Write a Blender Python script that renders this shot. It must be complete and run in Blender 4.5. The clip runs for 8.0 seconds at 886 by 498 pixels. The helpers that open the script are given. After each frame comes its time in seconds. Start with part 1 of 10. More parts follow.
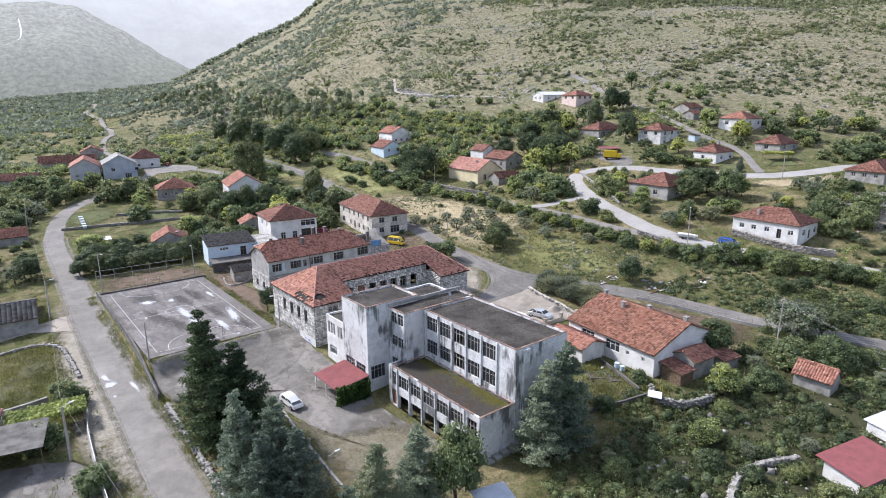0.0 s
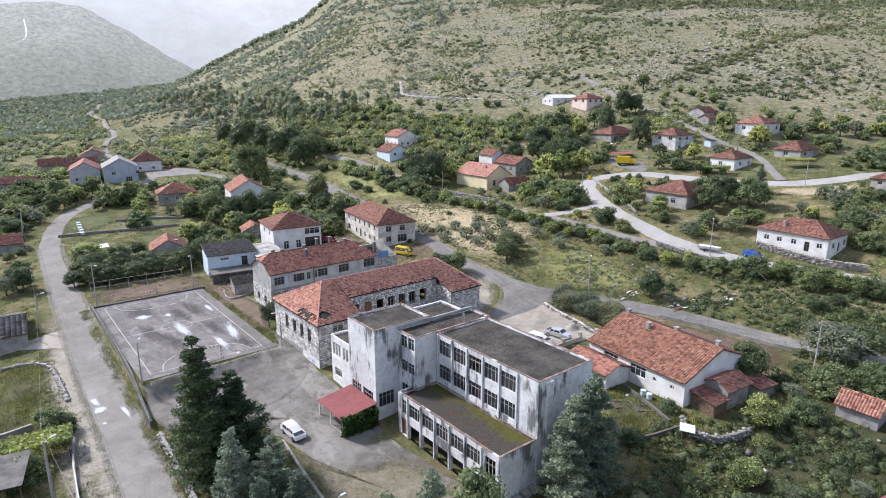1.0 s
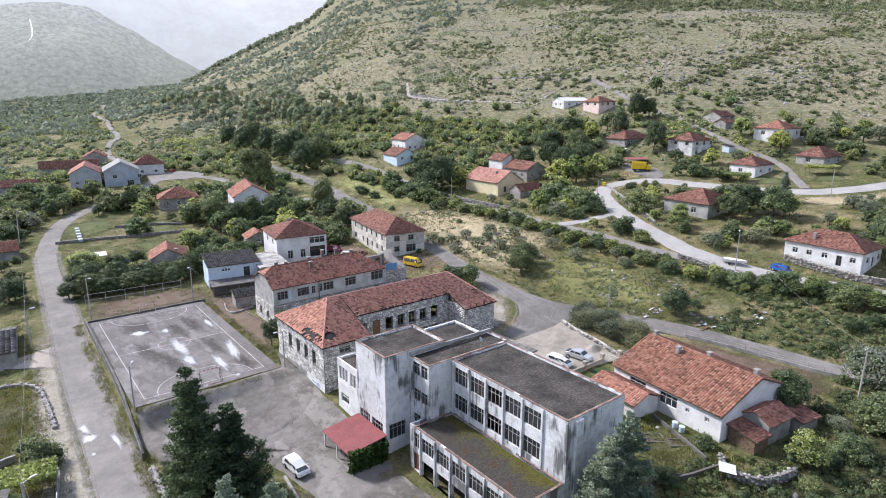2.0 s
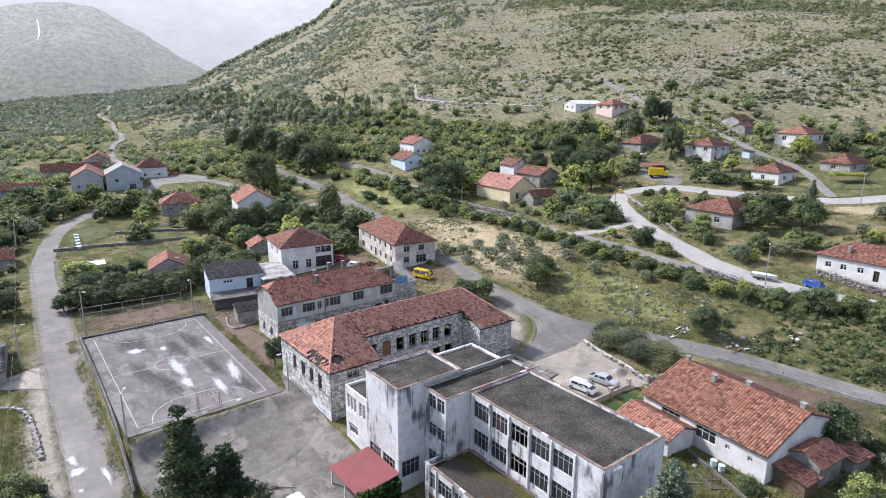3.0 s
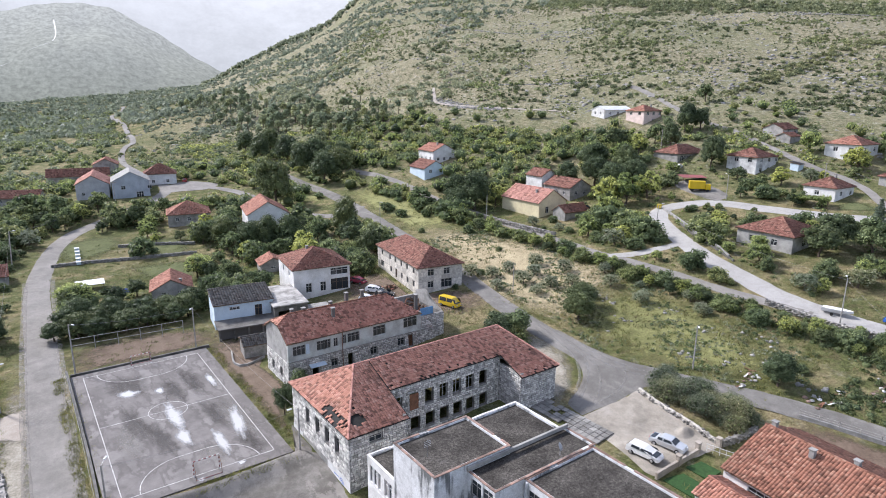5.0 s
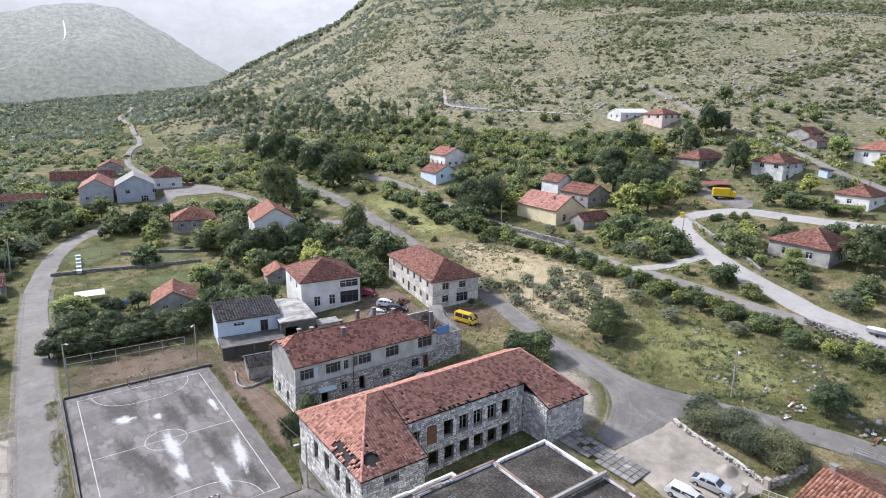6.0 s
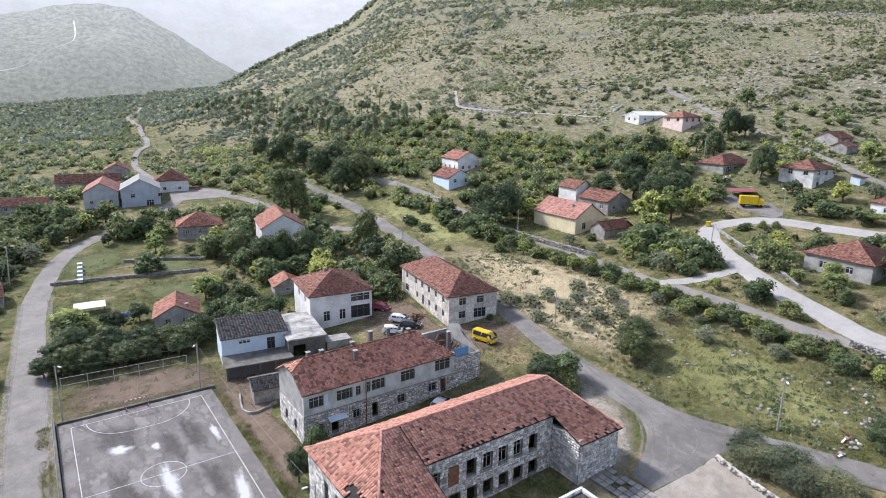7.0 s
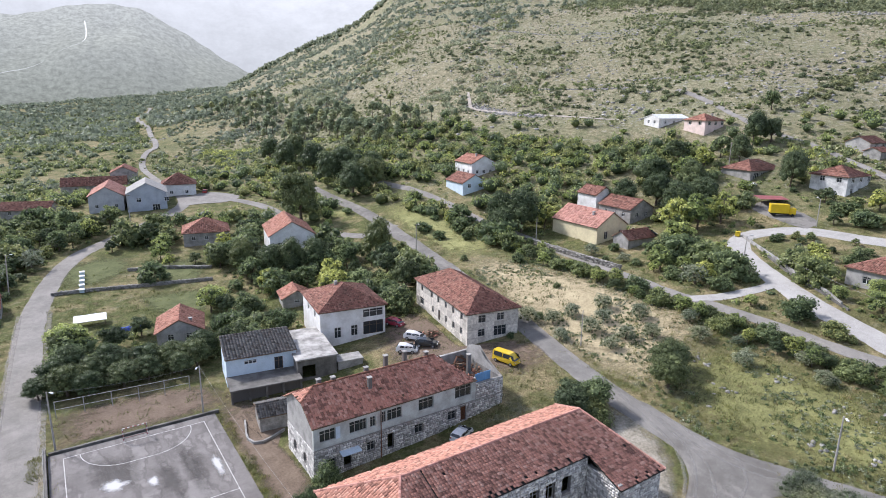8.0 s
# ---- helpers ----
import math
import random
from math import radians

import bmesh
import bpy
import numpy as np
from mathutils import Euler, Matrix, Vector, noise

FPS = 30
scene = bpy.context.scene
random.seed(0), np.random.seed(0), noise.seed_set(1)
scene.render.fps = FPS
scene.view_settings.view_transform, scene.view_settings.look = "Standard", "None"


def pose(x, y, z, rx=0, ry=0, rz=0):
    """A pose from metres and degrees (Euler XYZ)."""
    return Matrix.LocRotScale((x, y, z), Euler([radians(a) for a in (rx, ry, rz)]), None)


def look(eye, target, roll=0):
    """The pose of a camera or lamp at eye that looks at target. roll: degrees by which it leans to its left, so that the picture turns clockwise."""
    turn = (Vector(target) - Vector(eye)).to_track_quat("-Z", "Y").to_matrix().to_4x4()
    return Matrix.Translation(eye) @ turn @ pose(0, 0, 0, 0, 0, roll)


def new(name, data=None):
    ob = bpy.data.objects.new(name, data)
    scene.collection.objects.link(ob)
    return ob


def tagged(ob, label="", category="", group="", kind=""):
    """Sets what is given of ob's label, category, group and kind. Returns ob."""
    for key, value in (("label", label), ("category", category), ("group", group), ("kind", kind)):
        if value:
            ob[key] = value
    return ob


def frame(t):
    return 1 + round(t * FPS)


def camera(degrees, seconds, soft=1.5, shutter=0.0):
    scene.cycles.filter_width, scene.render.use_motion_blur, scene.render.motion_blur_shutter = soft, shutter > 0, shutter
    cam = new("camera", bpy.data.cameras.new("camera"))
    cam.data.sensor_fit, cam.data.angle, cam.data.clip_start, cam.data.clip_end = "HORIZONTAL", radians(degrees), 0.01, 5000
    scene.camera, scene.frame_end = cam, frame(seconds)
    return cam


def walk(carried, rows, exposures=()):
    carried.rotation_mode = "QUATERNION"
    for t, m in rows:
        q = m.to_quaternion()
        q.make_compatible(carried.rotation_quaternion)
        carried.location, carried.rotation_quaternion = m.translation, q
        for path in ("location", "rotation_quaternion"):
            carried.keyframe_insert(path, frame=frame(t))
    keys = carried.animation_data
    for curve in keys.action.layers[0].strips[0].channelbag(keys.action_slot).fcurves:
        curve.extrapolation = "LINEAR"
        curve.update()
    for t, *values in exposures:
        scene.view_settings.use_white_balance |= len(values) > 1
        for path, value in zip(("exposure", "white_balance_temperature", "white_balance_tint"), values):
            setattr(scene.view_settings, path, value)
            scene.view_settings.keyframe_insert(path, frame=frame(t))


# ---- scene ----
# camera: drone gliding forward over the village
cam = camera(73.0, 8.0, soft=0.95)
ROWS = [
    (0.0, 0.000, 0.000, 40.260, -38.708, -14.315, 0.285),
    (0.5, 1.520, 3.014, 40.640, -38.513, -14.264, 0.193),
    (1.0, 3.022, 6.059, 41.019, -38.302, -14.216, 0.104),
    (1.5, 4.506, 9.133, 41.396, -38.077, -14.170, 0.020),
    (2.0, 5.972, 12.238, 41.772, -37.837, -14.129, -0.060),
    (2.5, 7.421, 15.373, 42.147, -37.582, -14.090, -0.137),
    (3.0, 8.852, 18.538, 42.520, -37.312, -14.055, -0.210),
    (3.5, 10.265, 21.734, 42.892, -37.027, -14.023, -0.279),
    (4.0, 11.660, 24.960, 43.263, -36.727, -13.994, -0.345),
    (4.5, 13.037, 28.215, 43.632, -36.412, -13.969, -0.406),
    (5.0, 14.397, 31.502, 44.000, -36.082, -13.947, -0.464),
    (5.5, 15.739, 34.818, 44.366, -35.737, -13.928, -0.518),
    (6.0, 17.063, 38.164, 44.731, -35.378, -13.912, -0.569),
    (6.5, 18.369, 41.541, 45.095, -35.003, -13.900, -0.615),
    (7.0, 19.658, 44.948, 45.457, -34.614, -13.891, -0.658),
    (7.5, 20.928, 48.385, 45.818, -34.209, -13.885, -0.697),
    (8.0, 22.181, 51.853, 46.177, -33.790, -13.883, -0.732),
]
walk(cam, [(t, pose(x, y, z, 90 + pitch, roll, yaw)) for t, x, y, z, yaw, pitch, roll in ROWS],
     exposures=[(0.0, 0.9, 5950, 16), (8.0, 0.9, 5950, 16)])

# ---- world, sun, exposure ----
SUN_AZ, SUN_EL = radians(-28), radians(42)      # sun ahead and to the left of the flight, behind thin cloud
world = bpy.data.worlds.new("sky")
scene.world = world
world.use_nodes = True
wn = world.node_tree.nodes
sky = wn.new("ShaderNodeTexSky")
sky.sky_type = 'NISHITA'
sky.sun_disc = False
sky.sun_elevation = SUN_EL
sky.sun_rotation = SUN_AZ
sky.air_density, sky.dust_density, sky.ozone_density = 1.0, 1.5, 2.0
wn["Background"].inputs[1].default_value = 0.07
world.node_tree.links.new(sky.outputs[0], wn["Background"].inputs[0])
cloud = wn.new("ShaderNodeBackground")      # bright even cloud cover over the blue
cloud.inputs[0].default_value, cloud.inputs[1].default_value = (0.985, 0.985, 1.0, 1), 0.22
both = wn.new("ShaderNodeAddShader")
world.node_tree.links.new(wn["Background"].outputs[0], both.inputs[0])
world.node_tree.links.new(cloud.outputs[0], both.inputs[1])
world.node_tree.links.new(both.outputs[0], wn["World Output"].inputs[0])
sun = new("sun", bpy.data.lights.new("sun", 'SUN'))
sun.data.energy, sun.data.angle, sun.data.color = 3.15, radians(7), (1.0, 0.95, 0.86)
sdir = Vector((math.sin(SUN_AZ) * math.cos(SUN_EL), math.cos(SUN_AZ) * math.cos(SUN_EL), math.sin(SUN_EL)))
sun.matrix_world = look(sdir * 400, (0, 0, 0))


# ---- material helpers ----
def mat_base(name, rough=0.85, metal=0.0, spec=0.3):
    m = bpy.data.materials.new(name)
    m.use_nodes = True
    b = m.node_tree.nodes["Principled BSDF"]
    b.inputs["Roughness"].default_value = rough
    b.inputs["Metallic"].default_value = metal
    b.inputs["Specular IOR Level"].default_value = spec
    return m, m.node_tree.nodes, m.node_tree.links, b


def node(nt, kind, **sets):
    n = nt.new(kind)
    for k, v in sets.items():
        if k in n.inputs:
            n.inputs[k].default_value = v
    return n


def noise_tex(nt, ln, vec, scale, detail=5.0, rough=0.6):
    n = node(nt, "ShaderNodeTexNoise", Scale=scale, Detail=detail, Roughness=rough)
    ln.new(vec, n.inputs["Vector"])
    return n.outputs["Fac"]


def ramp(nt, ln, fac, stops):
    r = nt.new("ShaderNodeValToRGB")
    el = r.color_ramp.elements
    el[0].position, el[0].color = stops[0][0], (*stops[0][1], 1)
    el[1].position, el[1].color = stops[-1][0], (*stops[-1][1], 1)
    for pos, col in stops[1:-1]:
        e = el.new(pos)
        e.color = (*col, 1)
    ln.new(fac, r.inputs[0])
    return r.outputs[0]


def mix(nt, ln, fac, a, b, mode='MIX'):
    m = nt.new("ShaderNodeMix")
    m.data_type, m.blend_type = 'RGBA', mode
    for sock, v in ((m.inputs[0], fac), (m.inputs[6], a), (m.inputs[7], b)):
        if isinstance(v, (int, float)):
            sock.default_value = v
        elif isinstance(v, tuple):
            sock.default_value = (*v, 1)
        else:
            ln.new(v, sock)
    return m.outputs[2]


def bump(nt, ln, b, height, strength=0.4, dist=0.05):
    n = node(nt, "ShaderNodeBump", Strength=strength, Distance=dist)
    ln.new(height, n.inputs["Height"])
    ln.new(n.outputs[0], b.inputs["Normal"])


def position(nt):
    return nt.new("ShaderNodeNewGeometry").outputs["Position"]


def simple(name, col, col2=None, scale=1.5, rough=0.8, metal=0.0, spec=0.3, fine=12.0, bumpy=0.15, island=0.0):
    """Two-tone noisy surface: broad stains, fine grain, light relief."""
    m, nt, ln, b = mat_base(name, rough, metal, spec)
    p = position(nt)
    col2 = col2 or tuple(c * 0.72 for c in col)
    broad = noise_tex(nt, ln, p, scale)
    grain = noise_tex(nt, ln, p, fine, 3)
    c = ramp(nt, ln, broad, [(0.35, col2), (0.62, col)])
    g = ramp(nt, ln, grain, [(0.3, (0.75, 0.75, 0.75)), (0.7, (1.12, 1.12, 1.12))])
    c = mix(nt, ln, 0.7, c, g, 'MULTIPLY')
    if island:
        geo = nt.new("ShaderNodeNewGeometry")
        oi = nt.new("ShaderNodeObjectInfo")
        add = nt.new("ShaderNodeMath")
        add.operation = 'ADD'
        ln.new(geo.outputs["Random Per Island"], add.inputs[0])
        ln.new(oi.outputs["Random"], add.inputs[1])
        fr = nt.new("ShaderNodeMath")
        fr.operation = 'FRACT'
        ln.new(add.outputs[0], fr.inputs[0])
        lo, hi = 1 - island, 1 + island * 0.6
        c = mix(nt, ln, 1.0, c, ramp(nt, ln, fr.outputs[0], [(0, (lo, lo, lo)), (1, (hi, hi, hi))]), 'MULTIPLY')
    ln.new(c, b.inputs["Base Color"])
    if bumpy:
        bump(nt, ln, b, grain, bumpy, 0.03)
    return m


# ---- materials ----
def ground_material():
    """Grass land: green and brown in the valley, straw-coloured with stones on the hill."""
    m, nt, ln, b = mat_base("meadow_ground", 0.95, 0, 0.1)
    p = position(nt)
    big = noise_tex(nt, ln, p, 0.03, 4)
    mid = noise_tex(nt, ln, p, 0.2, 6, 0.65)
    fine = noise_tex(nt, ln, p, 1.6, 8, 0.8)
    speck = noise_tex(nt, ln, p, 0.45, 8, 0.75)
    dot = nt.new("ShaderNodeVectorMath")
    dot.operation = 'DOT_PRODUCT'
    dot.inputs[1].default_value = (0.85, 0.53, 0)
    ln.new(p, dot.inputs[0])
    rng_ = node(nt, "ShaderNodeMapRange")
    rng_.inputs["From Min"].default_value, rng_.inputs["From Max"].default_value = 215, 320
    ln.new(dot.outputs["Value"], rng_.inputs["Value"])
    far = nt.new("ShaderNodeVectorMath")
    far.operation = 'DOT_PRODUCT'
    far.inputs[1].default_value = (1.38, -0.32, 0)
    ln.new(p, far.inputs[0])
    floor_ = node(nt, "ShaderNodeMapRange")
    floor_.inputs["From Min"].default_value, floor_.inputs["From Max"].default_value = -40, 70
    ln.new(far.outputs["Value"], floor_.inputs["Value"])
    onhill = nt.new("ShaderNodeMath")
    onhill.operation = 'MULTIPLY'
    ln.new(rng_.outputs[0], onhill.inputs[0])
    ln.new(floor_.outputs[0], onhill.inputs[1])
    dry = ramp(nt, ln, fine, [(0.32, (0.15, 0.118, 0.066)), (0.68, (0.4, 0.335, 0.205))])
    green = ramp(nt, ln, fine, [(0.32, (0.05, 0.06, 0.024)), (0.68, (0.19, 0.2, 0.085))])
    brown = ramp(nt, ln, fine, [(0.32, (0.06, 0.045, 0.028)), (0.68, (0.2, 0.155, 0.1))])
    sel = mix(nt, ln, 0.6, big, mid)
    valley = mix(nt, ln, ramp(nt, ln, sel, [(0.41, (0, 0, 0)), (0.53, (1, 1, 1))]), dry, green)
    valley = mix(nt, ln, ramp(nt, ln, mid, [(0.58, (0, 0, 0)), (0.68, (0.7, 0.7, 0.7))]), valley, brown)
    straw = ramp(nt, ln, fine, [(0.32, (0.165, 0.146, 0.102)), (0.68, (0.48, 0.42, 0.308))])
    hill = mix(nt, ln, ramp(nt, ln, speck, [(0.46, (0, 0, 0)), (0.6, (0.85, 0.85, 0.85))]), straw, ramp(nt, ln, fine, [(0.3, (0.05, 0.058, 0.03)), (0.7, (0.15, 0.16, 0.085))]))
    olive = ramp(nt, ln, fine, [(0.32, (0.1, 0.104, 0.058)), (0.68, (0.3, 0.3, 0.185))])
    hill = mix(nt, ln, ramp(nt, ln, mix(nt, ln, 0.35, noise_tex(nt, ln, p, 0.014, 5, 0.6), mid), [(0.46, (0, 0, 0)), (0.6, (0.8, 0.8, 0.8))]), hill, olive)
    c = mix(nt, ln, onhill.outputs[0], valley, hill)
    rocks = noise_tex(nt, ln, p, 0.32, 10, 0.78)
    stone = ramp(nt, ln, fine, [(0.3, (0.22, 0.21, 0.195)), (0.7, (0.5, 0.48, 0.45))])
    rk = nt.new("ShaderNodeMath")
    rk.operation = 'MULTIPLY'
    ln.new(ramp(nt, ln, rocks, [(0.555, (0, 0, 0)), (0.61, (0.85, 0.85, 0.85))]), rk.inputs[0])
    ln.new(ramp(nt, ln, onhill.outputs[0], [(0, (0.25, 0.25, 0.25)), (1, (1, 1, 1))]), rk.inputs[1])
    c = mix(nt, ln, rk.outputs[0], c, stone)
    tuft = noise_tex(nt, ln, p, 2.6, 8, 0.85)
    clump = noise_tex(nt, ln, p, 0.55, 6, 0.75)
    c = mix(nt, ln, 1.0, c, ramp(nt, ln, tuft, [(0.36, (0.45, 0.46, 0.42)), (0.6, (1.25, 1.25, 1.22))]), 'MULTIPLY')
    c = mix(nt, ln, 1.0, c, ramp(nt, ln, clump, [(0.36, (0.68, 0.72, 0.64)), (0.62, (1.18, 1.16, 1.14))]), 'MULTIPLY')
    ln.new(c, b.inputs["Base Color"])
    bump(nt, ln, b, tuft, 0.9, 0.3)
    return m


def asphalt_material(name, lo, hi, cracks=0.0, speckle=0.6, blotch=0.0):
    """Worn paving: broad stains, fine aggregate and, where wanted, a net of thin dark cracks."""
    m, nt, ln, b = mat_base(name, 0.9, 0, 0.3)
    p = position(nt)
    big = noise_tex(nt, ln, p, 0.11, 6, 0.65)
    mid = noise_tex(nt, ln, p, 0.7, 8, 0.8)
    fine = noise_tex(nt, ln, p, 7.0, 6, 0.8)
    f = mix(nt, ln, 0.45, big, mid)
    c = ramp(nt, ln, f, [(0.36, lo), (0.62, hi)])
    c = mix(nt, ln, speckle, c, ramp(nt, ln, fine, [(0.32, (0.6, 0.6, 0.6)), (0.68, (1.3, 1.3, 1.3))]), 'MULTIPLY')
    if cracks:
        warp = nt.new("ShaderNodeTexNoise")
        warp.inputs["Scale"].default_value, warp.inputs["Detail"].default_value = 0.5, 6
        ln.new(p, warp.inputs["Vector"])
        add = nt.new("ShaderNodeVectorMath")
        add.operation = 'MULTIPLY_ADD'
        ln.new(warp.outputs["Color"], add.inputs[0])
        add.inputs[1].default_value = (3, 3, 0)
        ln.new(p, add.inputs[2])
        vor = node(nt, "ShaderNodeTexVoronoi", Scale=0.13)
        vor.feature = 'DISTANCE_TO_EDGE'
        ln.new(add.outputs[0], vor.inputs["Vector"])
        c = mix(nt, ln, ramp(nt, ln, vor.outputs["Distance"], [(0.0005, (cracks, cracks, cracks)), (0.0032, (0, 0, 0))]), c, (0.06, 0.06, 0.05))
    if blotch:      # dried silt rims and damp mossy stains with crisp edges
        mp = node(nt, "ShaderNodeMapping")
        mp.inputs["Scale"].default_value = (0.3, 0.12, 0.3)
        ln.new(p, mp.inputs["Vector"])
        silt = mix(nt, ln, 0.25, noise_tex(nt, ln, mp.outputs[0], 1.0, 5, 0.6), mid)
        damp = mix(nt, ln, 0.25, noise_tex(nt, ln, p, 0.23, 5, 0.6), fine)
        c = mix(nt, ln, ramp(nt, ln, damp, [(0.5, (0, 0, 0)), (0.56, (blotch, blotch, blotch))]), c, (0.085, 0.078, 0.066))
        c = mix(nt, ln, ramp(nt, ln, silt, [(0.53, (0, 0, 0)), (0.565, (blotch, blotch, blotch))]), c, (0.315, 0.292, 0.265))
    ln.new(c, b.inputs["Base Color"])
    bump(nt, ln, b, fine, 0.3, 0.02)
    return m


def court_material():
    """Old court asphalt: warm grey, with the dark tide marks and pale dried beds of puddles drawn out along the court."""
    m, nt, ln, b = mat_base("court_asphalt", 0.8, 0, 0.3)
    p = position(nt)
    mid = noise_tex(nt, ln, p, 0.6, 8, 0.75)
    fine = noise_tex(nt, ln, p, 7.0, 6, 0.8)
    c = ramp(nt, ln, mid, [(0.34, (0.142, 0.13, 0.123)), (0.64, (0.215, 0.199, 0.19))])
    mp = node(nt, "ShaderNodeMapping")
    mp.inputs["Scale"].default_value = (0.3, 0.1, 0.3)
    ln.new(p, mp.inputs["Vector"])
    bed = mix(nt, ln, 0.22, noise_tex(nt, ln, mp.outputs[0], 1.15, 4, 0.55), mid)
    dark, pale = (0.098, 0.089, 0.084), (0.24, 0.226, 0.215)
    c = mix(nt, ln, ramp(nt, ln, bed, [(0.475, (0, 0, 0)), (0.5, (0.55, 0.55, 0.55)), (0.525, (0.5, 0.5, 0.5)), (0.55, (0, 0, 0))]), c, dark)
    c = mix(nt, ln, ramp(nt, ln, bed, [(0.53, (0, 0, 0)), (0.57, (0.6, 0.6, 0.6))]), c, pale)
    damp = mix(nt, ln, 0.3, noise_tex(nt, ln, p, 0.16, 5, 0.6), fine)
    c = mix(nt, ln, ramp(nt, ln, damp, [(0.5, (0, 0, 0)), (0.58, (0.5, 0.5, 0.5))]), c, dark)
    c = mix(nt, ln, 0.5, c, ramp(nt, ln, fine, [(0.32, (0.7, 0.7, 0.7)), (0.68, (1.25, 1.25, 1.25))]), 'MULTIPLY')
    ln.new(c, b.inputs["Base Color"])
    bump(nt, ln, b, fine, 0.3, 0.02)
    return m


def gravel_roof():
    """Dark roofing felt strewn with grey grit, darker where water stands."""
    m, nt, ln, b = mat_base("roof_gravel", 0.95, 0, 0.1)
    p = position(nt)
    grit = noise_tex(nt, ln, p, 3.6, 9, 0.9)
    patch_ = noise_tex(nt, ln, p, 0.3, 4, 0.6)
    c = ramp(nt, ln, grit, [(0.38, (0.0273, 0.0257, 0.0234)), (0.5, (0.0702, 0.0655, 0.0601)), (0.62, (0.156, 0.148, 0.136))])
    c = mix(nt, ln, 1.0, c, ramp(nt, ln, patch_, [(0.36, (0.562, 0.546, 0.53)), (0.64, (1.25, 1.22, 1.18))]), 'MULTIPLY')
    ln.new(c, b.inputs["Base Color"])
    bump(nt, ln, b, grit, 0.6, 0.06)
    return m


def tile_material(name, dark, base, light):
    m, nt, ln, b = mat_base(name, 0.85, 0, 0.2)
    p = position(nt)
    geo = nt.new("ShaderNodeNewGeometry")
    c = ramp(nt, ln, geo.outputs["Random Per Island"], [(0.0, tuple(q * 0.75 for q in dark)), (0.12, dark), (0.4, base), (0.75, tuple(q * 1.12 for q in base)), (1.0, light)])
    st = noise_tex(nt, ln, p, 0.35, 6, 0.7)
    c = mix(nt, ln, ramp(nt, ln, st, [(0.5, (0, 0, 0)), (0.72, (0.45, 0.45, 0.45))]), c, (0.11, 0.076, 0.06))
    fine = noise_tex(nt, ln, p, 14, 3)
    c = mix(nt, ln, 0.5, c, ramp(nt, ln, fine, [(0.3, (0.7, 0.7, 0.7)), (0.7, (1.15, 1.15, 1.15))]), 'MULTIPLY')
    ln.new(c, b.inputs["Base Color"])
    bump(nt, ln, b, fine, 0.2, 0.02)
    return m


def leaf_material(name, dark, base, light, trans=0.25):
    m, nt, ln, b = mat_base(name, 0.6, 0, 0.25)
    geo = nt.new("ShaderNodeNewGeometry")
    oi = nt.new("ShaderNodeObjectInfo")
    c = ramp(nt, ln, geo.outputs["Random Per Island"], [(0.0, dark), (0.5, base), (1.0, light)])
    tint = ramp(nt, ln, oi.outputs["Random"], [(0.0, (0.72, 0.76, 0.72)), (0.5, (1, 1, 1)), (1.0, (1.28, 1.16, 0.95))])
    c = mix(nt, ln, 1.0, c, tint, 'MULTIPLY')
    clump = noise_tex(nt, ln, position(nt), 0.16, 4, 0.6)
    c = mix(nt, ln, 1.0, c, ramp(nt, ln, clump, [(0.35, (0.62, 0.68, 0.66)), (0.65, (1.22, 1.2, 1.1))]), 'MULTIPLY')
    ln.new(c, b.inputs["Base Color"])
    tr = nt.new("ShaderNodeBsdfTranslucent")
    ln.new(c, tr.inputs[0])
    ms = node(nt, "ShaderNodeMixShader", Fac=trans)
    ln.new(b.outputs[0], ms.inputs[1])
    ln.new(tr.outputs[0], ms.inputs[2])
    ln.new(ms.outputs[0], nt["Material Output"].inputs[0])
    return m


def glass_material():
    m, nt, ln, b = mat_base("window_glass", 0.08, 0, 0.6)
    b.inputs["Base Color"].default_value = (0.03, 0.035, 0.04, 1)
    return m


M = {}
M["ground"] = ground_material()
M["road"] = asphalt_material("road_asphalt", (0.165, 0.154, 0.14), (0.285, 0.268, 0.245), 0.25, 0.6, 0.16)
M["lane"] = asphalt_material("pale_lane", (0.285, 0.274, 0.258), (0.425, 0.41, 0.387), 0.3)
M["fork"] = asphalt_material("dark_grey_asphalt", (0.118, 0.111, 0.1), (0.228, 0.217, 0.2), 0.3, 0.6, 0.25)
M["court"] = court_material()
M["yard"] = asphalt_material("yard_asphalt", (0.085, 0.078, 0.067), (0.245, 0.23, 0.21), 0.3, 0.6, 0.45)
M["gravel"] = asphalt_material("pale_gravel", (0.28, 0.24, 0.2), (0.46, 0.415, 0.36))
M["parkgravel"] = asphalt_material("tan_parking_gravel", (0.2, 0.177, 0.144), (0.4, 0.362, 0.306), 0.0, 0.6, 0.3)
M["roofgravel"] = gravel_roof()
M["tile"] = tile_material("old_red_tiles", (0.172, 0.082, 0.057), (0.275, 0.13, 0.089), (0.385, 0.222, 0.16))
M["tileruin"] = tile_material("bleached_red_tiles", (0.26, 0.13, 0.098), (0.46, 0.225, 0.165), (0.58, 0.34, 0.262))
M["tile2"] = tile_material("brown_red_tiles", (0.145, 0.072, 0.056), (0.25, 0.118, 0.09), (0.37, 0.21, 0.163))
M["tile3"] = tile_material("orange_tiles", (0.24, 0.112, 0.082), (0.375, 0.178, 0.13), (0.5, 0.285, 0.215))
M["tilep"] = tile_material("pink_tiles", (0.4, 0.2, 0.155), (0.5, 0.26, 0.21), (0.58, 0.33, 0.27))
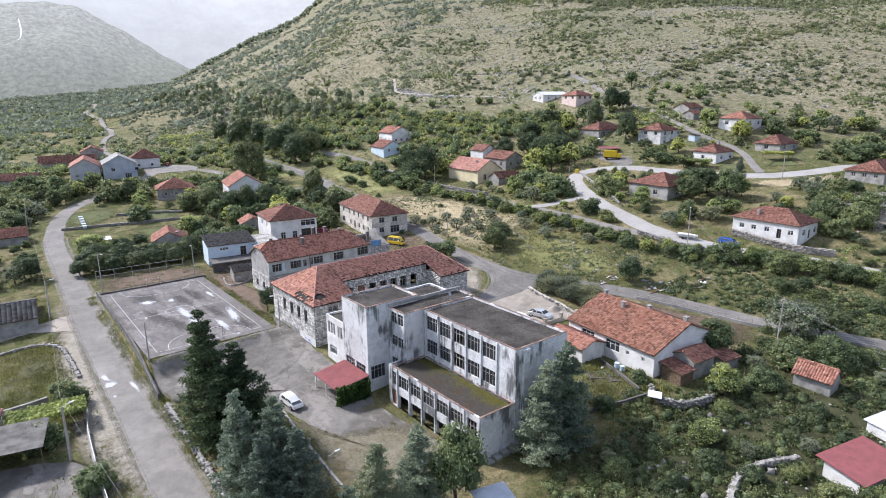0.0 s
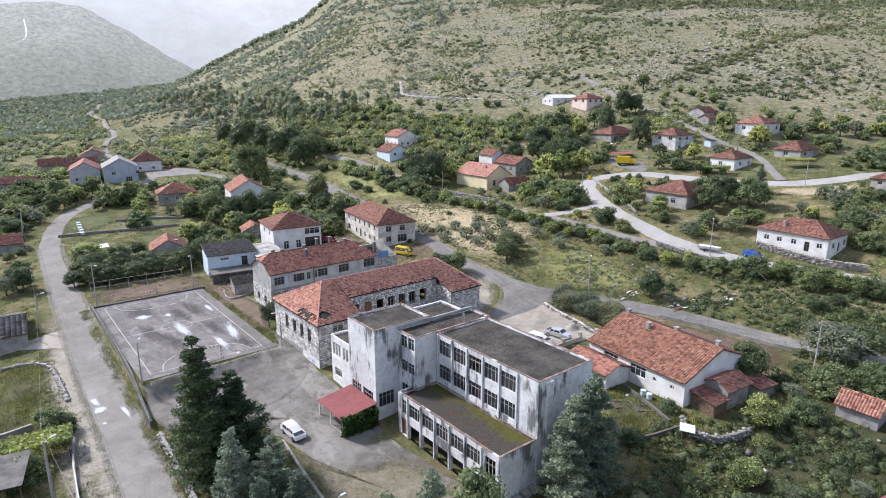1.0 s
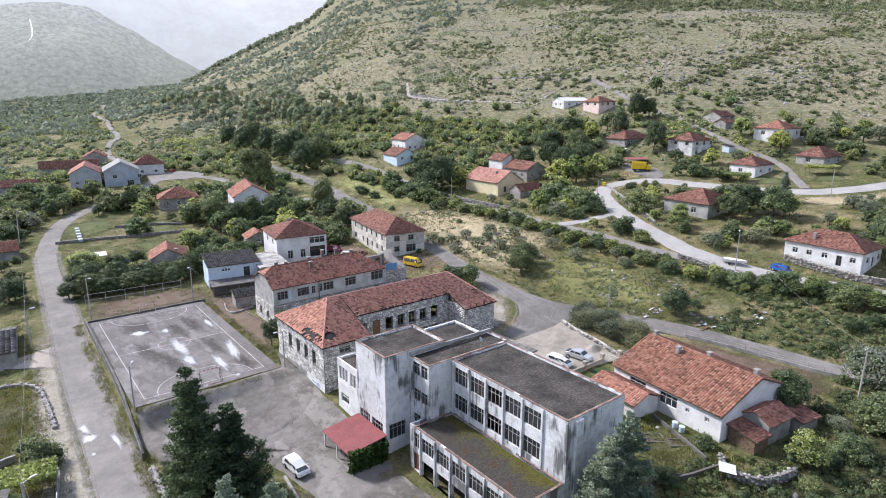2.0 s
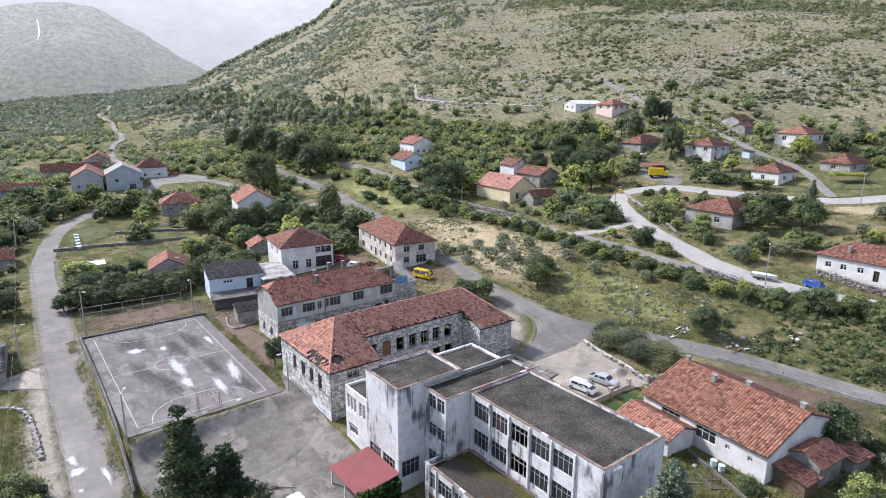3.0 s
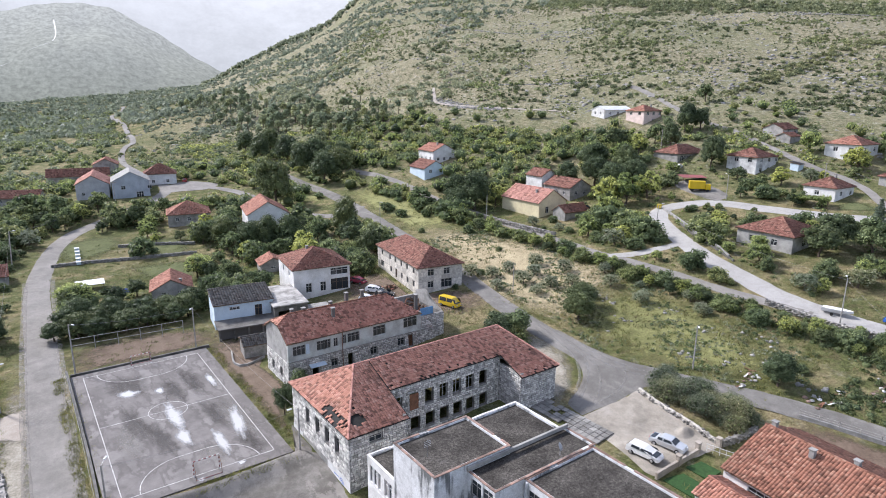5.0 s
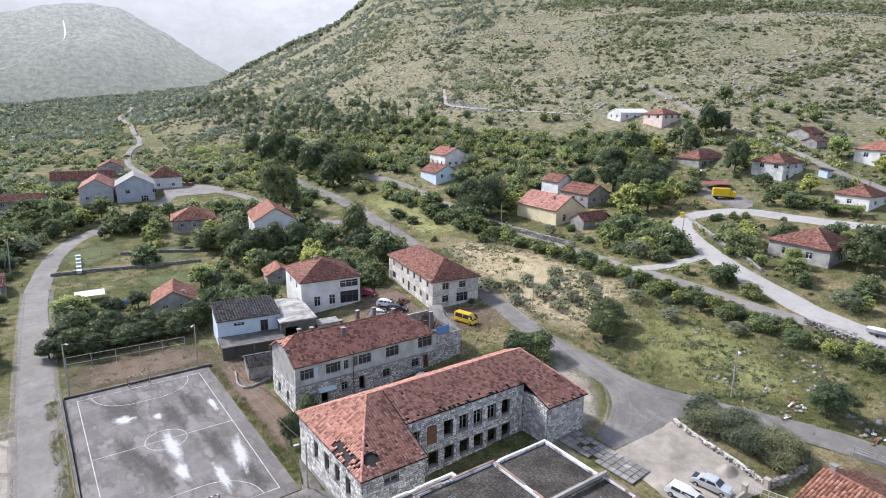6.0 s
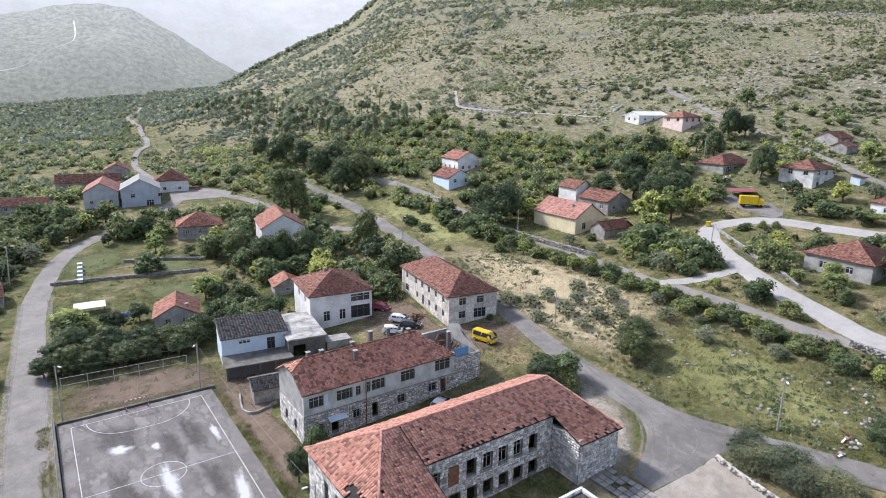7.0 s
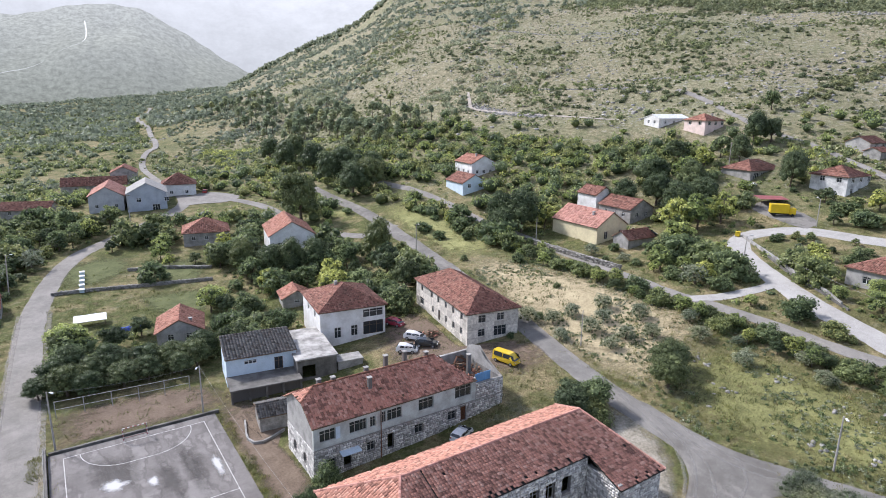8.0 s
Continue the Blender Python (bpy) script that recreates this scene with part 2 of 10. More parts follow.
M["slate"] = tile_material("grey_slate", (0.07, 0.065, 0.06), (0.12, 0.115, 0.11), (0.18, 0.17, 0.16))
M["white"] = simple("white_plaster", (0.76, 0.755, 0.745), (0.58, 0.57, 0.55), 0.5)
M["dirtywhite"] = simple("stained_white_plaster", (0.66, 0.66, 0.65), (0.3, 0.3, 0.3), 0.45)
M["grey"] = simple("grey_render", (0.42, 0.41, 0.39), (0.25, 0.245, 0.235), 0.5)
M["darkconcrete"] = simple("damp_dark_concrete", (0.17, 0.162, 0.15), (0.075, 0.072, 0.066), 0.6)
M["concrete"] = simple("concrete", (0.36, 0.35, 0.33), (0.2, 0.195, 0.185), 0.7)
M["cream"] = simple("cream_plaster", (0.72, 0.64, 0.42), (0.6, 0.52, 0.34), 0.5)
M["pink"] = simple("pink_plaster", (0.74, 0.6, 0.55), (0.6, 0.48, 0.43), 0.5)
M["bluewall"] = simple("pale_blue_plaster", (0.6, 0.7, 0.78), (0.5, 0.6, 0.68), 0.5)
M["stone"] = simple("limestone_blocks", (0.72, 0.7, 0.66), (0.46, 0.445, 0.42), 1.1, island=0.45, bumpy=0.4)
M["palestone"] = simple("pale_ashlar", (0.66, 0.62, 0.55), (0.43, 0.4, 0.36), 2.2, fine=5, island=0.3, bumpy=0.4)
M["mortar"] = simple("mortar", (0.27, 0.26, 0.245), (0.15, 0.144, 0.135), 1.0)
M["drystone"] = simple("dry_stone", (0.4, 0.38, 0.35), (0.2, 0.19, 0.175), 1.2, island=0.45, bumpy=0.5)
M["rock"] = simple("limestone_rock", (0.38, 0.365, 0.345), (0.22, 0.213, 0.2), 0.5, island=0.4, bumpy=0.5)
M["wood"] = simple("weathered_wood", (0.2, 0.14, 0.09), (0.1, 0.07, 0.05), 3)
M["pole"] = simple("grey_pole", (0.42, 0.4, 0.37), (0.3, 0.28, 0.26), 2)
M["bark"] = simple("bark", (0.13, 0.1, 0.075), (0.07, 0.055, 0.04), 3, fine=20, bumpy=0.5)
M["dark"] = simple("near_black", (0.03, 0.028, 0.026), (0.015, 0.014, 0.013), 1)
M["frame"] = simple("white_frame", (0.75, 0.75, 0.74), (0.6, 0.6, 0.58), 2, bumpy=0)
M["oldframe"] = simple("old_grey_frame", (0.42, 0.415, 0.4), (0.25, 0.245, 0.235), 2, bumpy=0)
M["rust"] = simple("rusty_steel", (0.25, 0.12, 0.07), (0.15, 0.08, 0.05), 2, rough=0.7, metal=0.3)
M["steel"] = simple("grey_steel", (0.45, 0.46, 0.47), (0.33, 0.33, 0.34), 2, rough=0.45, metal=0.6)
M["redsheet"] = simple("red_sheet_roof", (0.31, 0.1, 0.1), (0.23, 0.08, 0.08), 0.8, rough=0.6)
M["whitesheet"] = simple("white_sheet", (0.78, 0.79, 0.8), (0.62, 0.63, 0.64), 0.8, rough=0.5)
M["line"] = simple("line_paint", (0.62, 0.61, 0.59), (0.3, 0.29, 0.28), 1.6)
M["glass"] = glass_material()
M["leaf"] = leaf_material("broad_leaf", (0.092, 0.12, 0.064), (0.202, 0.25, 0.126), (0.36, 0.415, 0.218), 0.45)
M["leaf2"] = leaf_material("yellow_leaf", (0.18, 0.212, 0.08), (0.37, 0.422, 0.16), (0.575, 0.625, 0.275), 0.5)
M["olive"] = leaf_material("olive_leaf", (0.14, 0.158, 0.112), (0.26, 0.284, 0.206), (0.4, 0.425, 0.325), 0.32)
M["darkolive"] = leaf_material("feathery_olive_leaf", (0.1, 0.114, 0.08), (0.195, 0.216, 0.155), (0.325, 0.346, 0.255), 0.32)
M["hillscrub"] = leaf_material("hill_scrub_leaf", (0.12, 0.135, 0.074), (0.25, 0.268, 0.152), (0.4, 0.415, 0.255), 0.4)
M["conifer"] = leaf_material("dark_conifer", (0.04, 0.062, 0.034), (0.09, 0.13, 0.07), (0.165, 0.215, 0.12), 0.3)
M["cedar"] = leaf_material("blue_green_conifer", (0.125, 0.162, 0.125), (0.245, 0.3, 0.232), (0.4, 0.45, 0.36), 0.38)
M["pineleaf"] = leaf_material("pine_needles", (0.162, 0.196, 0.132), (0.324, 0.371, 0.25), (0.499, 0.54, 0.378), 0.45)
M["darkleaf"] = leaf_material("dark_broad_leaf", (0.052, 0.069, 0.04), (0.108, 0.138, 0.077), (0.21, 0.25, 0.137), 0.36)
# undergrowth leaf, darkened to paint cloud shade over the slope
M["cloudshade_leaf"] = leaf_material("cloudshade_leaf", (0.025, 0.04, 0.016), (0.065, 0.09, 0.036), (0.14, 0.172, 0.075), 0.22)
# grey-green leaf for distant woods, lightened in colour to stand in for haze
M["hazeleaf"] = leaf_material("haze_paled_leaf", (0.172, 0.196, 0.14), (0.299, 0.328, 0.236), (0.437, 0.466, 0.345), 0.42)
M["shrub"] = leaf_material("shrub_leaf", (0.108, 0.128, 0.064), (0.23, 0.268, 0.135), (0.395, 0.435, 0.228), 0.45)
# leaf of the farthest growth, its colour paled to paint haze
M["greyleaf"] = leaf_material("far_haze_leaf", (0.2, 0.22, 0.17), (0.33, 0.355, 0.28), (0.46, 0.48, 0.4), 0.4)
# very dark green that paints shade into the inside of crowns and clumps
M["shadecore"] = leaf_material("painted_crown_shade", (0.048, 0.065, 0.031), (0.071, 0.095, 0.044), (0.102, 0.129, 0.061), 0.0)
M["grassblade"] = leaf_material("grass_blade", (0.1, 0.12, 0.042), (0.19, 0.205, 0.082), (0.32, 0.315, 0.15), 0.3)
M["strawblade"] = leaf_material("straw_blade", (0.22, 0.18, 0.095), (0.36, 0.3, 0.17), (0.48, 0.41, 0.25), 0.3)


# ---- mesh helpers ----
def to_obj(name, me, material, parent=None, label="", kind=""):
    if material is not None:
        me.materials.append(material)
    ob = new(name, me)
    if parent is not None:
        ob.parent = parent
    return tagged(ob, label, kind=kind)


def part(name, bm, material, parent=None, label="", kind=""):
    me = bpy.data.meshes.new(name)
    bm.to_mesh(me)
    bm.free()
    return to_obj(name, me, material, parent, label, kind)


def faces_mesh(name, v, f):
    """A mesh from an (n, 3) array of vertices and an (m, 4) array of faces."""
    me = bpy.data.meshes.new(name)
    v, f = np.asarray(v, np.float32), np.asarray(f, np.int32)
    me.vertices.add(len(v))
    me.vertices.foreach_set("co", v.ravel())
    me.loops.add(f.size)
    me.loops.foreach_set("vertex_index", f.ravel())
    me.polygons.add(len(f))
    me.polygons.foreach_set("loop_start", np.arange(0, f.size, f.shape[1], dtype=np.int32))
    me.update(calc_edges=True)
    return me


BOXF = np.array([[0, 3, 2, 1], [4, 5, 6, 7], [0, 1, 5, 4], [1, 2, 6, 5], [2, 3, 7, 6], [3, 0, 4, 7]])


def boxes_mesh(name, c, faces=BOXF):
    """A mesh of many hexahedra from an (n, 8, 3) array of corners, the lower four first."""
    n = len(c)
    f = (faces[None] + 8 * np.arange(n)[:, None, None]).reshape(-1, 4)
    return faces_mesh(name, np.asarray(c).reshape(-1, 3), f)


def box(bm, x0, x1, y0, y1, z0, z1, bevel=0.0, m=None):
    vs = [bm.verts.new(p) for p in ((x0, y0, z0), (x1, y0, z0), (x1, y1, z0), (x0, y1, z0),
                                    (x0, y0, z1), (x1, y0, z1), (x1, y1, z1), (x0, y1, z1))]
    fs = [bm.faces.new([vs[i] for i in q]) for q in BOXF]
    if bevel:
        es = list({e for f in fs for e in f.edges})
        r = bmesh.ops.bevel(bm, geom=es, offset=bevel, segments=1, affect='EDGES')
        vs = list({v for f in r["faces"] for v in f.verts} | {v for v in vs if v.is_valid})
    if m is not None:
        bmesh.ops.transform(bm, matrix=m, verts=vs)
    return vs


def tube(bm, a, b, r0, r1=None, n=6, caps=True):
    """A tapered round bar from a to b."""
    a, b = Vector(a), Vector(b)
    r1 = r0 if r1 is None else r1
    q = (b - a).to_track_quat('Z', 'Y')
    rings = []
    for p, r in ((a, r0), (b, r1)):
        rings.append([bm.verts.new(p + q @ Vector((r * math.cos(2 * math.pi * i / n), r * math.sin(2 * math.pi * i / n), 0))) for i in range(n)])
    for i in range(n):
        bm.faces.new((rings[0][i], rings[0][(i + 1) % n], rings[1][(i + 1) % n], rings[1][i]))
    if caps:
        bm.faces.new(rings[0][::-1])
        bm.faces.new(rings[1])


def empty(name, x, y, z, yaw=0.0):
    ob = new(name)
    ob.matrix_basis = pose(x, y, z, 0, 0, yaw)
    return ob


# ---- terrain ----
def smooth(e0, e1, v):
    t = np.clip((v - e0) / (e1 - e0), 0, 1)
    return t * t * (3 - 2 * t)


BASE_S = (-400, 0, 60, 72, 82, 90, 102, 114, 124, 148, 175, 200, 224, 245, 260, 335, 370, 411, 451, 513, 700, 1000, 1600)
BASE_Z = (-12, -4.5, -3, -2.2, -1, -0.3, 0.8, 1.7, 3.4, 7.6, 13.8, 16.5, 20, 23, 26.5, 44, 56, 74, 86, 104, 158, 240, 330)
FLANK_Q = (0.46, 0.55, 0.62, 0.7, 0.8, 0.918, 1.1, 1.3, 2)
FLANK_M = (1, 0.94, 0.8, 0.67, 0.53, 0.41, 0.28, 0.24, 0.2)
PADS = (  # x0, x1, y0, y1, z, falloff, steeper west side
    (18.5, 40.5, 97.5, 140, -0.15, 3, 2.4), (72, 88, 42, 62, -0.1, 10, 1), (40, 60, 46, 66, -3.0, 5, 1))


def ground_z(x, y):
    """Height of the land: valley floor rising to the hill, levelled under court and school."""
    x, y = np.asarray(x, float), np.asarray(y, float)
    s, r = 0.85 * x + 0.53 * y, -0.53 * x + 0.85 * y
    b = np.interp(s, BASE_S, BASE_Z)
    m = np.interp(r / np.maximum(s, 60), FLANK_Q, FLANK_M)
    z = np.where(b > 0, b * m, b)
    q = r / np.maximum(s, 60)
    z = z * (1 - 0.07 * smooth(0.5, 0.64, q) * smooth(420, 800, s) - 0.5 * smooth(0.78, 1.0, q) * smooth(680, 1200, s))
    z = z + 4 * np.exp(-((x - 52) / 32) ** 2 / 2 - ((y - 310) / 55) ** 2 / 2)
    z = z - 8 * np.exp(-((s - 205) / 42) ** 2 / 2 - ((r - 100) / 60) ** 2 / 2)
    hill = smooth(180, 330, s)
    z = z + hill * (1.8 * np.sin(x * 0.045 + 1.3) * np.sin(y * 0.038) + 0.9 * np.sin(x * 0.11 + y * 0.07) + 3.5 * np.sin(x * 0.013 - y * 0.011))
    z = z + smooth(600, 900, s) * 6 * np.sin(x * 0.02) * np.sin(y * 0.017 + 2)
    for x0, x1, y0, y1, h, fall, west in PADS:
        d = np.hypot(np.maximum(np.maximum(west * (x0 - x), x - x1), 0), np.maximum(np.maximum(y0 - y, y - y1), 0))
        z = h + (z - h) * smooth(0, fall, d)
    return z


def gz(x, y):
    return float(ground_z(x, y))


def axis_steps(lo, hi, a, b, fine, grow=1.12):
    mid = list(np.arange(a, b + 0.01, fine))
    step, v = fine, a
    left = []
    while v > lo:
        step *= grow
        v -= step
        left.append(v)
    step, v = fine, b
    right = []
    while v < hi:
        step *= grow
        v += step
        right.append(v)
    return np.array(left[::-1] + mid + right)


def build_ground():
    xs, ys = axis_steps(-2600, 2600, -20, 300, 2.8, 1.07), axis_steps(-1500, 3200, -10, 400, 2.8, 1.07)
    xs, ys = np.union1d(xs, np.arange(9, 44, 0.71)), np.union1d(ys, np.arange(82, 101, 0.71))      # finer round the court
    gx, gy = np.meshgrid(xs, ys)
    v = np.stack([gx, gy, ground_z(gx, gy)], -1).reshape(-1, 3)
    w, h = len(xs), len(ys)
    i = (np.arange(h - 1)[:, None] * w + np.arange(w - 1)[None]).ravel()
    f = np.stack([i, i + 1, i + 1 + w, i + w], 1)
    me = faces_mesh("ground", v, f)
    me.shade_smooth()
    return tagged(to_obj("ground", me, M["ground"]), "dry grass and stony scrub land rising to a hill", "ground", kind="structure")


build_ground()


def spline(pts, step=2.0):
    """Points every step or so along a smooth curve through pts."""
    p = [Vector(q) for q in pts]
    p = [2 * p[0] - p[1]] + p + [2 * p[-1] - p[-2]]
    out = []
    for i in range(1, len(p) - 2):
        n = max(2, int((p[i + 1] - p[i]).length / step))
        for k in range(n):
            t = k / n
            out.append(0.5 * ((2 * p[i]) + (p[i + 1] - p[i - 1]) * t + (2 * p[i - 1] - 5 * p[i] + 4 * p[i + 1] - p[i + 2]) * t * t
                              + (3 * p[i] - p[i - 1] - 3 * p[i + 1] + p[i + 2]) * t ** 3))
    out.append(p[-2])
    return out


ROADS = []


def road(name, pts, width, material, label, lift=0.09, kind="structure", ragged=0.25):
    line = spline([(a, b) for a, b in pts])
    ROADS.append((np.array([(q.x, q.y) for q in line]), width))
    n = 6
    v = []
    for i, q in enumerate(line):
        d = (line[min(i + 1, len(line) - 1)] - line[max(i - 1, 0)]).normalized()
        side = Vector((d.y, -d.x))
        for k in range(n + 1):
            u = (k / n - 0.5) * width * (1.0 - 0.35 * min(1.0, max(0.0, (q.y - 270) / 60)))
            if k in (0, n):
                u += ragged * noise.noise((q.x * 0.4, q.y * 0.4, k))
            w = q + side * u
            v.append((w.x, w.y, gz(w.x, w.y) + max(0.0, w.y - 260) * 0.0018 + (lift if 0 < k < n else lift - 0.05)))
    f = [(i * (n + 1) + k, i * (n + 1) + k + 1, (i + 1) * (n + 1) + k + 1, (i + 1) * (n + 1) + k) for i in range(len(line) - 1) for k in range(n)]
    me = faces_mesh(name, v, f)
    me.shade_smooth()
    return tagged(to_obj(name, me, material), label, "road", kind=kind)


road("road", [(30, -110), (22, -40), (16.4, 10), (14.2, 45), (13.4, 66), (13.9, 91), (14.1, 116), (15.2, 153), (17.3, 202.1), (25.9, 240.0), (40.9, 258.1), (64.2, 285.9), (66, 320), (66.5, 365), (69.6, 422), (85.9, 480), (96.1, 573), (111.6, 750), (140, 860), (150, 935)], 5.1, M["road"],
     "worn grey asphalt village road with patched edges")
road("lane", [(216, 61), (210.6, 65.9), (199.6, 71.6), (189.8, 79.0), (184.6, 87.5), (181.8, 94), (178.2, 109), (176.6, 119.5), (172, 126.4), (164.5, 130.2), (156.5, 126.2), (146.5, 114.6), (138.0, 102.5), (133.8, 91), (130.9, 81.8), (130.2, 73.2), (131.4, 60.3), (135.6, 49.0), (138.1, 38.2), (141, 24), (146, 8)], 5.0, M["lane"], "pale concrete lane curving between houses")
road("track", [(130.8, 258.4), (133.9, 223.0), (131.9, 194.6), (131.7, 172.4), (127.7, 146.1), (124.4, 124.5), (125.3, 112.0), (125.8, 102.2), (126.2, 89.7), (127.4, 80.6), (128.4, 74.4)], 2.8, M["road"], "narrow grey asphalt track beside bushes")
road("lane_spur", [(124.6, 117), (128.5, 114), (132.7, 111.9), (138.3, 110.0), (142.4, 110.4)], 2.6, M["lane"], "short pale link between track and lane", lift=0.1)
road("hill_path", [(220.3, 323.8), (210, 308), (205.1, 296.8), (209.6, 276.1), (215.8, 259.3), (223.3, 242.1), (228.6, 226)], 2.0, M["gravel"], "stony pale path along a hill foot", lift=0.25)
road("upper_lane", [(266, 226), (264.5, 214), (260.2, 201), (251.6, 188.4), (241.5, 173), (238.6, 159.4), (235.2, 147.5), (227, 135), (220, 122), (216.4, 112), (213.4, 103.5), (207, 95.5), (198, 88.5), (190.5, 82.4)], 2.6, M["road"], "narrow grey lane to upper houses", lift=0.22)
road("yard_road", [(113.4, 18), (110.6, 26), (107.3, 36), (105.0, 42.6), (103.2, 51), (99.7, 63.7), (94.8, 75.5), (90.2, 84.2), (88.6, 93.1), (90.1, 110.6), (95.6, 136.6), (99.9, 162.9), (107.4, 195.2), (112.6, 233.2), (112.2, 266.6), (112.7, 297.1)], 4.2, M["fork"], "grey asphalt road past ruined school buildings", lift=0.1)


road("junction", [(64, 288), (72, 294), (80, 288), (89, 268), (91, 238), (96, 224), (104, 212), (112.5, 214)], 4.2, M["road"], "pale road joining a village junction", lift=0.12)


def slab(name, poly, z, thick, material, label, category="", kind="structure"):
    bm = bmesh.new()
    top = [bm.verts.new((x, y, z)) for x, y in poly]
    bot = [bm.verts.new((x, y, z - thick)) for x, y in poly]
    bm.faces.new(top)
    for i in range(len(poly)):
        bm.faces.new((top[i], bot[i], bot[(i + 1) % len(poly)], top[(i + 1) % len(poly)]))
    bmesh.ops.recalc_face_normals(bm, faces=bm.faces)
    return tagged(part(name, bm, material, None, label, kind), "", category)


slab("court", [(18.3, 98), (39.5, 98), (39.5, 138.6), (18.3, 138.6)], 0.0, 0.25, M["court"], "cracked damp asphalt sports court with worn lines", "court")


# ---- roofs and walls ----
def tiles(origin, u, v, inside, ulen, vlen, tw=0.34, th=0.36, jitter=0.024, thick=0.05, rnd=None, drop=None):
    """Corners of overlapping tiles on a sloping plane; u runs along the eave, v up the slope."""
    rnd = rnd or np.random.RandomState(3)
    u, v = Vector(u).normalized(), Vector(v).normalized()
    n = np.array(u.cross(v).normalized())
    u, v, o = np.array(u), np.array(v), np.array(origin, float)
    nu, nv = int(ulen / tw) + 1, int(vlen / th) + 1
    iu, iv = np.meshgrid(np.arange(nu), np.arange(nv))
    cu, cv = (iu.ravel() + 0.5) * tw, (iv.ravel() + 0.5) * th
    keep = inside(cu, cv)
    if drop is not None:
        keep &= ~drop(cu, cv, rnd)
    cu, cv = cu[keep], cv[keep]
    k = len(cu)
    hw = tw * 0.47
    lift = 0.02 + np.abs(rnd.normal(0, jitter, k))
    ju, jv = rnd.normal(0, jitter * 0.6, k), rnd.normal(0, jitter, k)
    def corner(su, sv, sn):
        low = sv < 0
        hgt = (lift + thick if low else lift * 0.3) + (0 if sn == 0 else thick)
        return o + (cu + ju + su * hw)[:, None] * u + (cv + jv + sv * th * 0.58)[:, None] * v + np.broadcast_to(hgt, (k,))[:, None] * n
    c = np.stack([corner(-1, -1, 0), corner(1, -1, 0), corner(1, 1, 0), corner(-1, 1, 0), corner(-1, -1, 1), corner(1, -1, 1), corner(1, 1, 1), corner(-1, 1, 1)], 1)
    return c


def poly_inside(poly):
    """A test of points (arrays) against a convex polygon, anticlockwise."""
    def test(a, b):
        ok = np.ones_like(a, bool)
        for i in range(len(poly)):
            (x0, y0), (x1, y1) = poly[i], poly[(i + 1) % len(poly)]
            ok &= (x1 - x0) * (b - y0) - (y1 - y0) * (a - x0) >= -1e-6
        return ok
    return test


def roof_plane(pts, tw=0.34, th=0.36, drop=None, seed=1):
    """Tiles over a planar polygon whose first two points are the eave, anticlockwise seen from above."""
    p = [Vector(q) for q in pts]
    u = (p[1] - p[0]).normalized()
    nrm = None
    for q in p[2:]:
        c = u.cross(q - p[0])
        if c.length > 1e-4:
            nrm = c.normalized()
            break
    v = nrm.cross(u).normalized()
    uv = [((q - p[0]).dot(u), (q - p[0]).dot(v)) for q in p]
    u0, u1 = min(a for a, _ in uv), max(a for a, _ in uv)
    v1 = max(b for _, b in uv)
    shifted = [(a - u0, b) for a, b in uv]
    return tiles(p[0] + u * u0, u, v, poly_inside(shifted), u1 - u0, v1, tw, th, rnd=np.random.RandomState(seed), drop=drop)


def prism(bm, pts, thick):
    """A slab under a planar polygon."""
    top = [bm.verts.new(q) for q in pts]
    bot = [bm.verts.new((q[0], q[1], q[2] - thick)) for q in pts]
    bm.faces.new(top)
    bm.faces.new(bot[::-1])
    for i in range(len(pts)):
        bm.faces.new((top[i], bot[i], bot[(i + 1) % len(pts)], top[(i + 1) % len(pts)]))


def ridge_caps(bm, a, b, r=0.13, step=0.4):
    a, b = Vector(a), Vector(b)
    n = max(1, int((b - a).length / step))
    for i in range(n):
        tube(bm, a.lerp(b, i / n), a.lerp(b, (i + 1.1) / n), r * 1.05, r * 0.9, 6)


